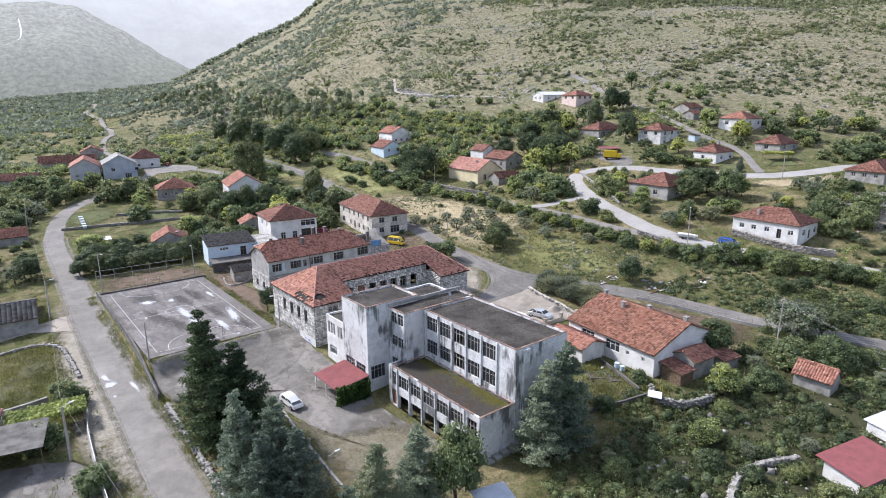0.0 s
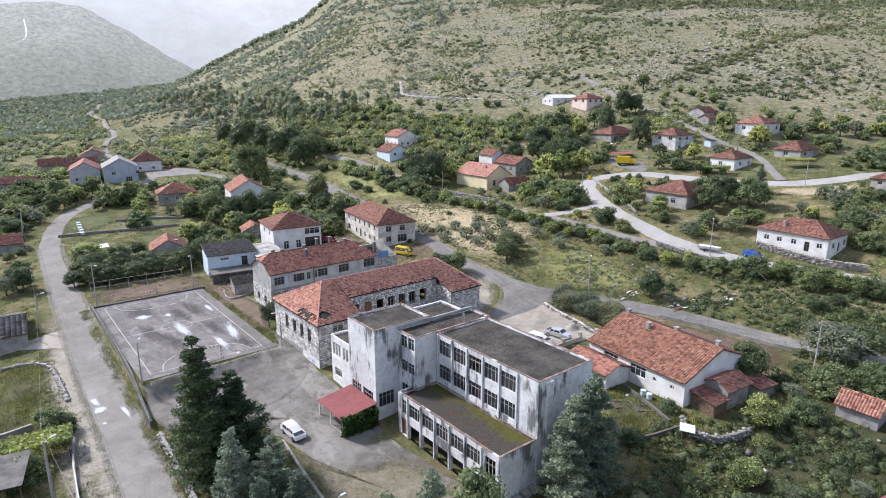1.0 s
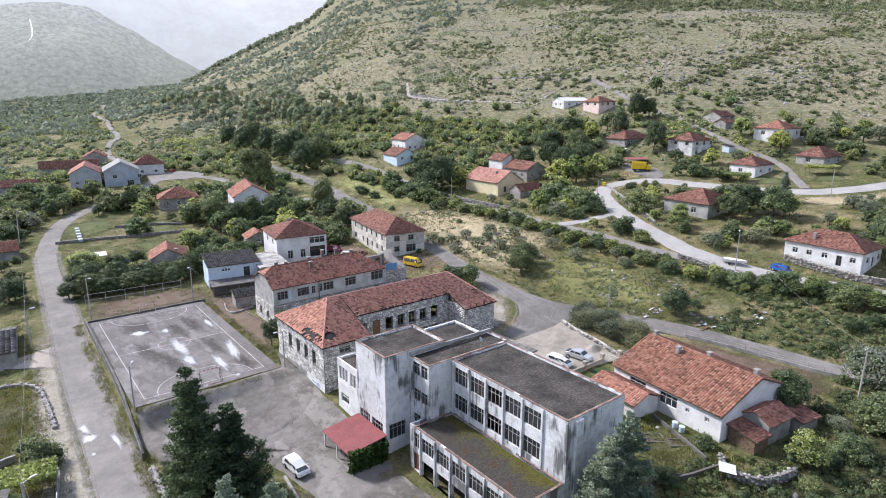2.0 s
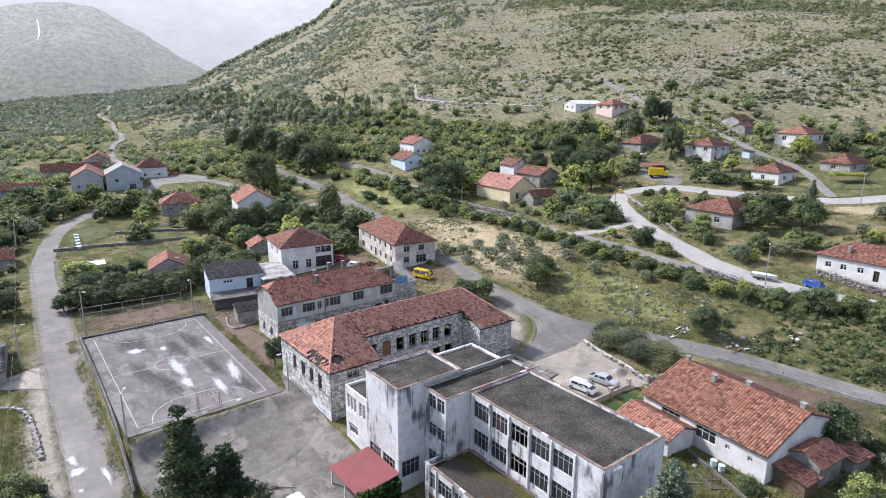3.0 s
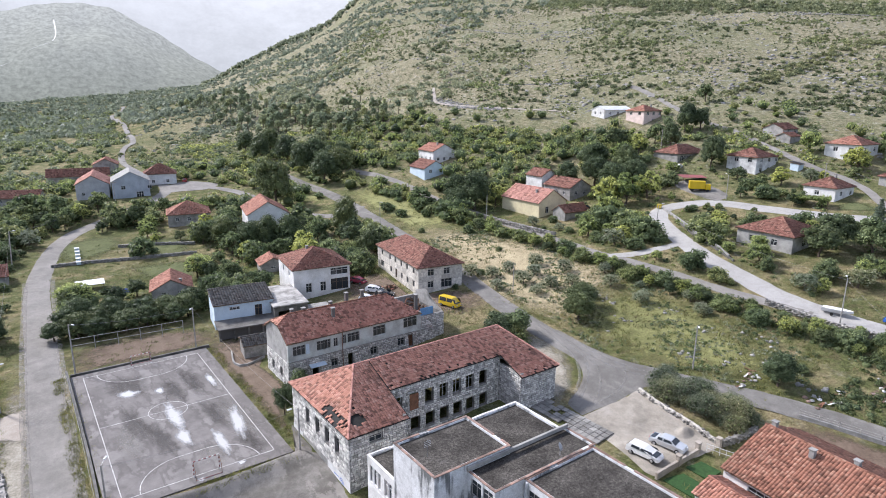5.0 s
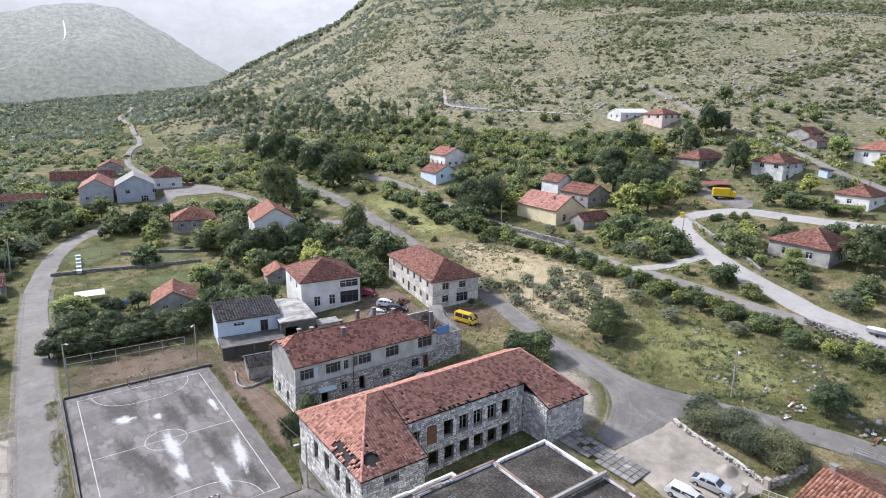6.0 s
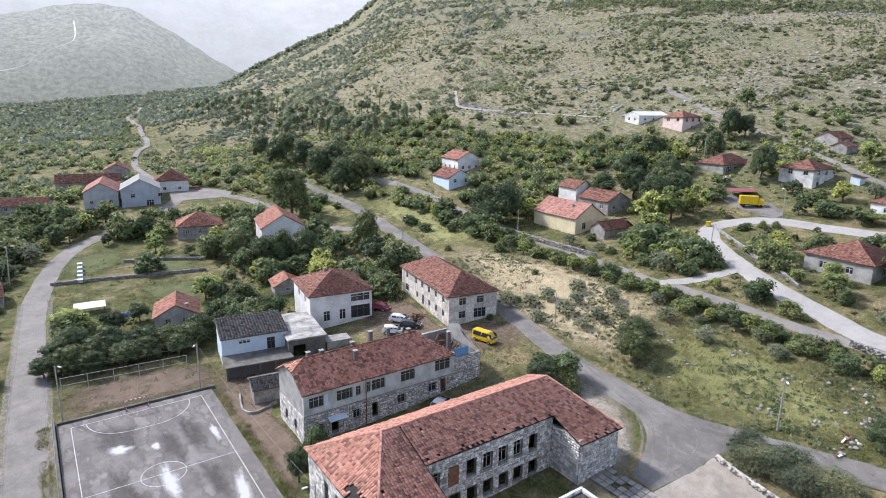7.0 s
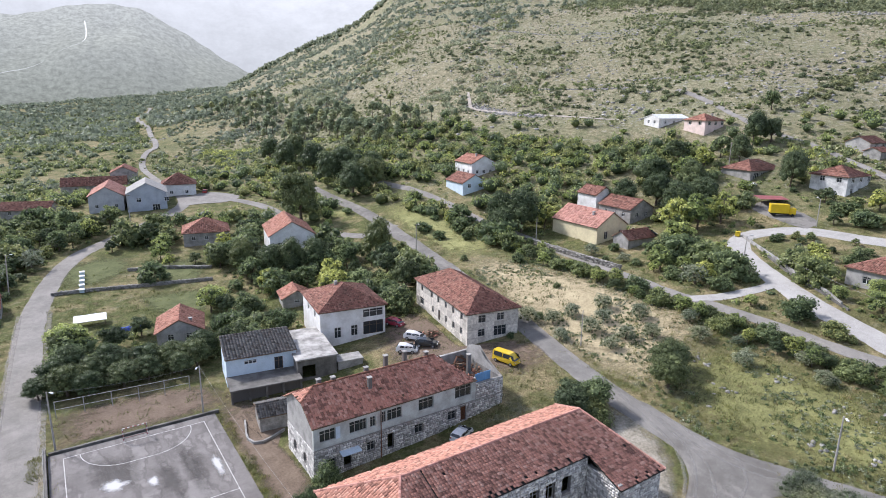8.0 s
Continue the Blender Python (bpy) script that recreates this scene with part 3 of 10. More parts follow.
def wall_panel(bm, a, b, z0, z1, holes, thick=0.35):
    """An upright wall from a to b (plan), outside on its right-hand side, with rectangular holes (u0, u1, v0, v1) cut through it."""
    a, b = Vector((*a, 0)), Vector((*b, 0))
    d = (b - a).normalized()
    inn = Vector((-d.y, d.x, 0)) * thick
    L = (b - a).length
    us = sorted({0.0, L} | {min(max(w, 0), L) for q in holes for w in q[:2]})
    vs = sorted({z0, z1} | {min(max(w, z0), z1) for q in holes for w in q[2:4]})
    def open_at(cu, cv):
        return any(q[0] < cu < q[1] and q[2] < cv < q[3] for q in holes)
    def quad(*p):
        bm.faces.new([bm.verts.new(q) for q in p])
    def P(u, z, k=0):
        q = a + d * u + inn * k
        return (q.x, q.y, z)
    for i in range(len(us) - 1):
        for j in range(len(vs) - 1):
            u0, u1, v0, v1 = us[i], us[i + 1], vs[j], vs[j + 1]
            if open_at((u0 + u1) / 2, (v0 + v1) / 2):
                continue
            quad(P(u0, v0), P(u1, v0), P(u1, v1), P(u0, v1))
            quad(P(u1, v0, 1), P(u0, v0, 1), P(u0, v1, 1), P(u1, v1, 1))
    for q in holes:
        u0, u1, v0, v1 = q[:4]
        quad(P(u0, v0), P(u0, v1), P(u0, v1, 1), P(u0, v0, 1))
        quad(P(u1, v1), P(u1, v0), P(u1, v0, 1), P(u1, v1, 1))
        quad(P(u0, v1), P(u1, v1), P(u1, v1, 1), P(u0, v1, 1))
        quad(P(u1, v0), P(u0, v0), P(u0, v0, 1), P(u1, v0, 1))
    quad(P(0, z1), P(L, z1), P(L, z1, 1), P(0, z1, 1))
    quad(P(0, z0), P(0, z1), P(0, z1, 1), P(0, z0, 1))
    quad(P(L, z1), P(L, z0), P(L, z0, 1), P(L, z1, 1))


def window(parent, a, b, hole, material, name="window", bars=1, rail=1, glass=True, depth=0.16, sill=None):
    """A framed window (or a panelled door) set into a hole of the wall from a to b."""
    u0, u1, v0, v1 = hole[:4]
    d = Vector((b[0] - a[0], b[1] - a[1], 0)).normalized()
    inn = Vector((-d.y, d.x, 0))
    o = Vector((a[0], a[1], 0)) + d * u0 + inn * depth
    m = Matrix(((d.x, inn.x, 0, o.x), (d.y, inn.y, 0, o.y), (0, 0, 1, 0), (0, 0, 0, 1)))
    w = u1 - u0
    bm = bmesh.new()
    t = 0.07
    us = [0.0] + [w * (i + 1) / (bars + 1) for i in range(bars)] + [w]
    zs = [v0] + [v0 + (v1 - v0) * (0.68 if rail == 1 else (i + 1) / (rail + 1)) for i in range(rail)] + [v1]
    panes = [(us[i] + (t if i == 0 else 0.035), us[i + 1] - (t if i == bars else 0.035), zs[k] + (t if k == 0 else 0.025), zs[k + 1] - (t if k == rail else 0.025))
             for i in range(bars + 1) for k in range(rail + 1)]
    wall_panel(bm, (0, -0.03), (w, -0.03), v0, v1, panes, 0.08)
    bmesh.ops.remove_doubles(bm, verts=bm.verts, dist=0.001)
    bmesh.ops.transform(bm, matrix=m, verts=bm.verts)
    ob = part(name, bm, material, parent)
    if glass:
        bm = bmesh.new()
        box(bm, t, w - t, 0.0, 0.012, v0 + t, v1 - t, m=m)
        part("pane", bm, M["glass"], ob)
    if sill is not None:
        bm = bmesh.new()
        box(bm, -0.12, w + 0.12, -depth - 0.1, 0.02, v0 - 0.09, v0 - 0.004, m=m)
        part("sill", bm, sill, ob)
    return ob


PLOTS = []


def house(name, label, x, y, yaw, w, l, eave, rise, wall, roof, kind="gable", over=0.4, wins=((), (), (), ()), foot=1.6, chimneys=(), tw=0.36, category="house",
          glass=True, frame=None, z=None, drop=None, gable_wall=None, seed=1, sheet=False):
    """A house whose plan is w along its own x and l along y, corner at the origin; wins gives holes for the south, east, north and west walls, a fifth value 'd' marking doors.
    The ridge runs along the longer side."""
    if category == "house" and not any(wins) and eave >= 3 and min(w, l) > 7:
        top_, low_ = min(eave - 0.6, 3.0), min(eave - 1.8, 1.8)
        wins = tuple([(L_ * f - 0.55, L_ * f + 0.55, low_, top_) for f in ((0.22, 0.5, 0.78) if L_ > 9 else (0.3, 0.7))] for L_ in (w, l, w, l))
    base = gz(x, y) if z is None else z
    if 0.62 * x + 0.78 * y > 165:
        tw = max(tw, 0.52)
    e = empty(name, x, y, base, yaw)
    tagged(e, label, category)
    PLOTS.append((x, y, math.cos(radians(yaw)), math.sin(radians(yaw)), w, l))
    cs = [(0, 0), (w, 0), (w, l), (0, l)]
    along_x = w >= l
    half = (l if along_x else w) / 2
    peak = eave + rise
    slope = rise / half
    for i in range(4):
        bm = bmesh.new()
        a, b = Vector(cs[i]), Vector(cs[(i + 1) % 4])
        d = (b - a).normalized()
        cut = 0.0 if i % 2 == 0 else 0.352
        wall_panel(bm, a + d * cut, b - d * cut, -foot, eave, [(q[0] - cut, q[1] - cut, q[2], q[3]) for q in wins[i]])
        gable = kind == "gable" and ((i % 2 == 1) == along_x)
        if gable:
            mid = (a + b) / 2
            nx = Vector((-d.y, d.x)) * 0.35
            for k in (0, 1):
                t3 = [(*(a + nx * k), eave), (*(b + nx * k), eave), (*(mid + nx * k), peak)]
                bm.faces.new([bm.verts.new(q) for q in (t3 if k == 0 else t3[::-1])])
        part("wall", bm, gable_wall if (gable and gable_wall) else wall, e)
        for q in wins[i]:
            door = len(q) > 4
            window(e, a, b, q, (M["wood"] if door else (frame or M["frame"])), "door" if door else "window", bars=1 if q[1] - q[0] < 1.7 else 2, rail=1, glass=glass)
    o = over
    lo = eave - o * slope
    g = o * 0.6
    bm, parts_t = bmesh.new(), []
    capb = bmesh.new()
    if kind == "gable":
        if along_x:
            planes = [[(-g, -o, lo), (w + g, -o, lo), (w + g, half, peak), (-g, half, peak)], [(w + g, l + o, lo), (-g, l + o, lo), (-g, half, peak), (w + g, half, peak)]]
            ridges = [((-g, half, peak), (w + g, half, peak))]
        else:
            planes = [[(w + o, -g, lo), (w + o, l + g, lo), (half, l + g, peak), (half, -g, peak)], [(-o, l + g, lo), (-o, -g, lo), (half, -g, peak), (half, l + g, peak)]]
            ridges = [((half, -g, peak), (half, l + g, peak))]
    elif kind == "shed":
        slope2 = rise / l
        planes = [[(-g, -o, eave - o * slope2), (w + g, -o, eave - o * slope2), (w + g, l + o, peak + o * slope2), (-g, l + o, peak + o * slope2)]]
        ridges = []
    else:
        c4 = [(-o, -o, lo), (w + o, -o, lo), (w + o, l + o, lo), (-o, l + o, lo)]
        if along_x:
            r0, r1 = (half, half, peak), (w - half, half, peak)
            planes = [[c4[0], c4[1], r1, r0], [c4[1], c4[2], r1], [c4[2], c4[3], r0, r1], [c4[3], c4[0], r0]]
            ridges = [(r0, r1), (c4[0], r0), (c4[3], r0), (c4[1], r1), (c4[2], r1)]
        else:
            r0, r1 = (half, half, peak), (half, l - half, peak)
            planes = [[c4[0], c4[1], r0], [c4[1], c4[2], r1, r0], [c4[2], c4[3], r1], [c4[3], c4[0], r0, r1]]
            ridges = [(r0, r1), (c4[0], r0), (c4[1], r0), (c4[2], r1), (c4[3], r1)]
    for k, pl in enumerate(planes):
        prism(bm, [(q[0], q[1], q[2] + 0.02) for q in pl], 0.12)
        parts_t.append(roof_plane([(q[0], q[1], q[2] + 0.02) for q in pl], tw, tw, seed=seed * 7 + k, drop=drop))
    for a, b in ridges:
        if (Vector(b) - Vector(a)).length > 0.3:
            ridge_caps(capb, Vector(a) + Vector((0, 0, 0.08)), Vector(b) + Vector((0, 0, 0.08)))
    if sheet:
        part("roof", bm, roof, e)
        return e
    rf = part("roof", bm, M["wood"], e)
    to_obj("tiles", boxes_mesh("tiles", np.concatenate(parts_t), BOXF[[1, 2, 3, 5]]), roof, rf, kind="stuff")
    if ridges:
        part("ridge_tiles", capb, roof, rf)
    for cx, cy, ch in chimneys:
        if along_x:
            rz = peak - abs(cy - half) * slope
        else:
            rz = peak - abs(cx - half) * slope
        bm = bmesh.new()
        box(bm, cx - 0.28, cx + 0.28, cy - 0.28, cy + 0.28, rz - 0.6, rz + ch, 0.02)
        ch_ob = part("chimney", bm, M["concrete"], e)
        bm = bmesh.new()
        box(bm, cx - 0.36, cx + 0.36, cy - 0.36, cy + 0.36, rz + ch + 0.003, rz + ch + 0.1, 0.01)
        part("cap", bm, M["concrete"], ch_ob)
    return e


# ---- stone facing ----
BLOCK = bmesh.new()
box(BLOCK, -0.5, 0.5, -0.5, 0.5, -0.5, 0.5, 0.08)
BLOCK_ME = bpy.data.meshes.new("stone")
BLOCK.to_mesh(BLOCK_ME)
BLOCK.free()
BLOCK_ME.materials.append(M["stone"])


def stone_facing(parent, a, b, z0, z1, holes, seed, singles=0, hgt=0.3, wid=0.46, top=None):
    """Rough coursed blocks laid proud of the wall from a to b; the first singles are blocks of their own, the rest one piece of stonework."""
    rnd = np.random.RandomState(seed)
    a, b = np.array(a, float), np.array(b, float)
    L = np.linalg.norm(b - a)
    d = (b - a) / L
    out = np.array([d[1], -d[0]])
    rows, z = [], z0
    while z < z1 - 0.1:
        h = min(hgt * rnd.uniform(0.7, 1.3), z1 - z)
        u = -rnd.uniform(0, 0.3)
        while u < L:
            w = wid * rnd.uniform(0.5, 1.5)
            u0, u1 = max(u, 0), min(u + w, L)
            u += w
            if u1 - u0 < 0.12:
                continue
            if top is not None and z + h * 0.7 > top((u0 + u1) / 2):
                continue
            if any(u1 > q[0] + 0.02 and u0 < q[1] - 0.02 and z + h > q[2] + 0.02 and z < q[3] - 0.02 for q in holes):
                q = [q for q in holes if u1 > q[0] and u0 < q[1] and z + h > q[2] and z < q[3]]
                q = q[0] if q else None
                if q is None:
                    continue
                if u0 < q[0] - 0.12:
                    u1 = q[0]
                elif u1 > q[1] + 0.12:
                    u0 = q[1]
                else:
                    continue
            rows.append((u0 + 0.025, u1 - 0.025, z + 0.025, z + h - 0.025, rnd.uniform(0.04, 0.1)))
        z += h
    rows = np.array(rows)
    for u0, u1, v0, v1, pr in rows[:singles]:
        c = a + d * (u0 + u1) / 2 + out * (pr / 2 - 0.05)
        o = new("stone", BLOCK_ME)
        o.parent = parent
        m = Matrix(((d[0], -out[0], 0, c[0]), (d[1], -out[1], 0, c[1]), (0, 0, 1, (v0 + v1) / 2), (0, 0, 0, 1)))
        o.matrix_basis = m @ Matrix.Diagonal((u1 - u0, pr + 0.1, v1 - v0, 1))
    rest = rows[singles:]
    if len(rest):
        def P(u, v, k):
            xy = a[None] + d[None] * u[:, None] + out[None] * k[:, None]
            return np.concatenate([xy, v[:, None]], 1)
        u0, u1, v0, v1, pr = rest.T
        back = np.full(len(rest), -0.05)
        j = rnd.uniform(0, 0.035, (8, len(rest)))
        c = np.stack([P(u0, v0, back), P(u1, v0, back), P(u1 - j[0], v0 + j[1], pr), P(u0 + j[2], v0 + j[3], pr),
                      P(u0, v1, back), P(u1, v1, back), P(u1 - j[4], v1 - j[5], pr), P(u0 + j[6], v1 - j[7], pr)], 1)
        to_obj("stonework", boxes_mesh("stonework", c), M["stone"], parent, kind="stuff")


def shifted(holes, du, z0=-1e9, z1=1e9):
    return [(q[0] - du, q[1] - du, q[2], q[3]) for q in holes]


# ---- ruined long stone building ----
def stone_ruin():
    e = tagged(empty("stone_building", 0, 0, 0), "derelict long limestone building with holed red tile roof", "building")
    x0, x1, y0, y1, ym = 42.2, 76.1, 87.4, 104.2, 92.0
    ze = 6.4
    zr, yr, xr0, xr1 = 10.0, 97.2, 48.0, 73.0
    slope_s = (zr - ze) / (yr - y0)
    zm = ze + slope_s * (ym - y0)
    def row(us, w, v0, v1):
        return [(u, u + w, v0, v1) for u in us]
    # west wall (seen from the yard), south wing fronts, recessed middle, and the plain back
    west = row((4.4, 7.4, 10.2, 12.9), 1.15, 2.5, 4.6)
    s_w = [(2.6, 4.4, 4.6, 5.5)]
    mid = row((0.9, 3.4, 5.9, 8.3, 10.6, 12.9, 15.3), 1.35, 4.3, 6.4) + row((1.0, 3.6, 6.0, 8.4, 10.7, 13.0, 15.4), 1.45, 0.9, 2.8)
    cols = [  # a, b, base, top, holes, facing singles
        ((x0, y1), (x0, y0), -2.2, ze, west, 170), ((x0, y0), (50.0, y0), -2.2, ze, s_w, 60), ((50.0, y0), (50.0, ym), -2.0, ze + 0.3, [], 0),
        ((50.0, ym), (69.2, ym), -1.5, zm - 0.15, mid, 0), ((69.2, ym), (69.2, y0), -1.0, ze + 0.3, [], 20), ((69.2, y0), (x1, y0), -0.6, ze, [], 40),
        ((x1, y0), (x1, y1), 0.0, ze, row((3, 7, 11), 1.2, 3.2, 5.0), 0), ((x1, y1), (x0, y1), -0.5, ze, row((4, 9, 14, 19, 24, 29), 1.2, 3.2, 5.0), 0)]
    for i, (a, b, z0, z1, holes, single) in enumerate(cols):
        bm = bmesh.new()
        av, bv = Vector(a), Vector(b)
        d = (bv - av).normalized()
        cut = 0.452 if i in (1, 3, 5, 7) else 0.0
        wall_panel(bm, av + d * cut, bv - d * cut, z0, z1, shifted(holes, cut), 0.45)
        w = part("wall", bm, M["mortar"], e)
        if i < 6:
            stone_facing(w, a, b, z0 + (2.0 if i == 0 else 0.0), z1, holes, 40 + i, single)
        for q in holes:
            if i in (0, 1):
                window(e, a, b, q, M["oldframe"], bars=1, rail=1, glass=True, depth=0.28)
            elif i == 3 and q[2] > 4 and (int(q[0]) % 2 == 0):
                window(e, a, b, q, M["oldframe"], bars=1, rail=1, glass=False, depth=0.3)
    # boarded door in the recess and the pale rendered plinth with a painted emblem on the west wall
    bm = bmesh.new()
    box(bm, 53.4, 54.8, ym - 0.07, ym - 0.02, 4.0, 6.3)
    part("board", bm, M["rust"], e, "rust-brown boarded opening")
    bm = bmesh.new()
    box(bm, x0 - 0.1, x0 - 0.03, y0 - 0.03, y1, -2.2, 0.2)
    part("plinth", bm, M["concrete"], e, "grey rendered plinth")
    for py0, py1 in ((87.4, 93.4), (101.0, 104.2)):
        bm = bmesh.new()
        box(bm, x0 - 0.115, x0 - 0.104, py0, py1, -2.2, 0.35)
        part("painted_panel", bm, M["white"], e, "white painted patch")
    bm = bmesh.new()
    for cy, cz, r in ((89.6, -0.75, 0.55), (89.6, -0.75, 0.3)):
        n = 20
        ring = [[bm.verts.new((x0 - 0.122, cy + rr * math.cos(2 * math.pi * k / n), cz + rr * math.sin(2 * math.pi * k / n))) for k in range(n)] for rr in (r, r - 0.12)]
        for k in range(n):
            bm.faces.new((ring[0][k], ring[0][(k + 1) % n], ring[1][(k + 1) % n], ring[1][k]))
    box(bm, x0 - 0.126, x0 - 0.12, 90.4, 91.6, -0.55, -0.4)
    box(bm, x0 - 0.126, x0 - 0.12, 90.5, 91.3, -1.1, -0.95)
    part("emblem", bm, simple("blue_paint", (0.12, 0.2, 0.5), (0.2, 0.28, 0.55), 3), e, "faded blue ring mark with plain bars")
    # roof: slopes, with a hip over the west wing and a steep hip at the east end; tiles slipped in places
    o = 0.35
    def lo(z, s):
        return z - o * s
    sw_, se_ = (x0 - o, y0 - o, lo(ze, slope_s)), (x1 + o, y0 - o, lo(ze, slope_s))
    nw_, ne_ = (x0 - o, y1 + o, lo(ze, 0.5)), (x1 + o, y1 + o, lo(ze, 0.5))
    r0, r1 = (xr0, yr, zr), (xr1, yr, zr)
    up = 0.05
    def raise_(pl):
        return [(q[0], q[1], q[2] + up) for q in pl]
    sz = lambda y: ze + slope_s * (y - y0)
    pa = [sw_, (50.3, y0 - o, sw_[2]), (50.3, yr, zr), r0]
    pb = [(50.3, ym - 0.25, sz(ym - 0.25)), (69.0, ym - 0.25, sz(ym - 0.25)), (69.0, yr, zr), (50.3, yr, zr)]
    pc = [(69.0, y0 - o, sw_[2]), se_, r1, (69.0, yr, zr)]
    north = [ne_, nw_, r0, r1]
    westp, eastp = [nw_, sw_, r0], [se_, ne_, r1]
    def hole_a(u, v, rnd):
        k = ((u - 2.2) / 1.1) ** 2 + ((v - 2.2) / 0.9) ** 2 < 1
        return k | (rnd.rand(len(u)) < 0.003)
    def hole_w(u, v, rnd):
        k = (((u - 11.5) / 1.9) ** 2 + ((v - 0.9) / 0.8) ** 2 < 1) & (rnd.rand(len(u)) < 0.75)
        k |= (((u - 14.2) / 1.5) ** 2 + ((v - 0.8) / 0.7) ** 2 < 1) & (rnd.rand(len(u)) < 0.6)
        return k | (rnd.rand(len(u)) < 0.003)
    def worn(u, v, rnd):
        return (rnd.rand(len(u)) < 0.003) | ((v < 0.6) & (rnd.rand(len(u)) < 0.18))
    all_t = []
    bm = bmesh.new()
    for k, (pl, drop) in enumerate(((pa, hole_a), (pb, worn), (pc, worn), (north, worn), (westp, hole_w), (eastp, worn))):
        all_t.append(roof_plane(raise_(pl), 0.36, 0.38, drop, 60 + k))
        prism(bm, pl, 0.1)
    rf = part("roof", bm, M["dark"], e, "dark roof boards")
    to_obj("tiles", boxes_mesh("tiles", np.concatenate(all_t), BOXF[[1, 2, 3, 5]]), M["tileruin"], rf, kind="stuff")
    bm = bmesh.new()
    for a, b in ((r0, r1), (sw_, r0), (nw_, r0), (se_, r1), (ne_, r1)):
        ridge_caps(bm, Vector(a) + Vector((0, 0, 0.1)), Vector(b) + Vector((0, 0, 0.1)), 0.16)
    part("ridge_tiles", bm, M["tilep"], rf, "pale ridge tiles")
    return e


stone_ruin()


# ---- long two-storey house, stone below and plaster above, east end fallen in ----
def row_house():
    e = tagged(empty("row_house", 45.7, 114.4, 0, 0), "long two-storey house, collapsed at one end, stone ground floor", "building")
    w, l, zb, zf, ze, zr = 29.6, 9.2, -0.4, 4.3, 7.8, 10.5
    xe = 24.6
    s_lo = [(1.6, 2.8, 1.2, 2.6), (3.9, 4.9, 0.9, 3.0), (7.2, 8.3, 1.9, 3.2), (10.2, 11.1, 1.3, 3.4), (14.4, 15.7, 2.1, 3.4), (19.8, 21.2, 2.4, 3.7), (22.0, 22.9, 1.8, 3.9)]
    s_hi = [(0.8, 2.9, 5.2, 6.8), (4.8, 6.3, 5.2, 6.8), (6.3, 7.2, 5.2, 6.8), (7.7, 8.5, 5.2, 6.7), (9.4, 10.0, 5.3, 6.9), (10.2, 12.4, 5.3, 6.9), (15.0, 17.4, 5.3, 7.0), (21.0, 23.8, 5.4, 7.2)]
    w_lo = [(2.2, 3.2, 1.2, 2.6), (5.6, 6.6, 1.2, 2.6)]
    spans = [  # a, b, z0, z1, holes, material, stone facing
        ((0, 0), (w, 0), zb, zf, s_lo, "mortar", 60), ((0, l), (0, 0), zb, zf, w_lo, "mortar", 20), ((w, 0), (w, l), zb, zf, [], "mortar", 0), ((w, l), (0, l), zb, zf, [], "mortar", 0),
        ((0, 0), (xe, 0), zf, ze, s_hi, "plaster", None), ((xe, 0), (w, 0), zf, ze - 1.0, [], "mortar", 0), ((0, l), (0, 0), zf, ze, [], "greyp", None), ((w, 0), (w, l), zf, ze - 1.0, [], "mortar", 0),
        ((w, l), (0, l), zf, ze, [(6, 7, 5.2, 6.7), (14, 15, 5.2, 6.7), (21, 22, 5.2, 6.7)], "grey", None)]
    mats = {"mortar": M["mortar"], "plaster": simple("mottled_plaster", (0.6, 0.64, 0.61), (0.38, 0.39, 0.37), 0.5), "greyp": M["grey"], "grey": M["grey"]}
    for i, (a, b, z0, z1, holes, mt, st) in enumerate(spans):
        bm = bmesh.new()
        av, bv = Vector(a), Vector(b)
        d = (bv - av).normalized()
        cut = 0.402 if i in (1, 2, 6, 7) else 0.0
        wall_panel(bm, av + d * cut, bv - d * cut, z0, z1 - 0.002, shifted(holes, cut), 0.4)
        if i == 6:   # gable
            for k in (0, 0.4):
                t3 = [(k, l, z1), (k, 0, z1), (k, l * 0.38, zr - 0.75), (k, l * 0.62, zr - 0.75)]
                bm.faces.new([bm.verts.new(q) for q in (t3 if k == 0 else t3[::-1])])
        wl = part("wall", bm, mats[mt], e)
        if st is not None:
            stone_facing(wl, a, b, z0, z1, holes, 70 + i, st)
        for q in holes:
            is_door = q[3] - q[2] > 1.8 and z1 <= zf
            if i in (0, 1, 4, 5):
                if is_door:
                    if q[0] > 20:
                        window(e, a, b, q, M["rust"], "door", bars=5, rail=1, glass=False, depth=0.2)
                else:
                    window(e, a, b, q, M["oldframe"], bars=2 if q[1] - q[0] > 1.6 else 1, rail=1, glass=True, depth=0.2)
    # floor band, awning, drain pipe
    bm = bmesh.new()
    box(bm, -0.08, w, -0.1, -0.03, zf - 0.02, zf + 0.14)
    part("band", bm, M["concrete"], e)
    bm = bmesh.new()
    box(bm, 3.3, 6.0, -1.1, 0.0, 3.25, 3.31, m=Matrix.Translation((0, 0, 3.28)) @ pose(0, 0, 0, 12) @ Matrix.Translation((0, 0, -3.28)))
    part("awning", bm, M["bluewall"], e, "pale blue sheet awning over the entrance")
    bm = bmesh.new()
    tube(bm, (9.2, -0.14, zb + 0.4), (9.2, -0.14, ze - 0.1), 0.07)
    part("drain_pipe", bm, M["rust"], e)
    # open shutter
    bm = bmesh.new()
    box(bm, 2.9, 3.5, -0.09, -0.04, 5.2, 6.8)
    part("shutter", bm, M["bluewall"], e, "pale blue open shutter")
    # roof over the standing part, small hip at the west gable
    o, hp = 0.4, 1.9
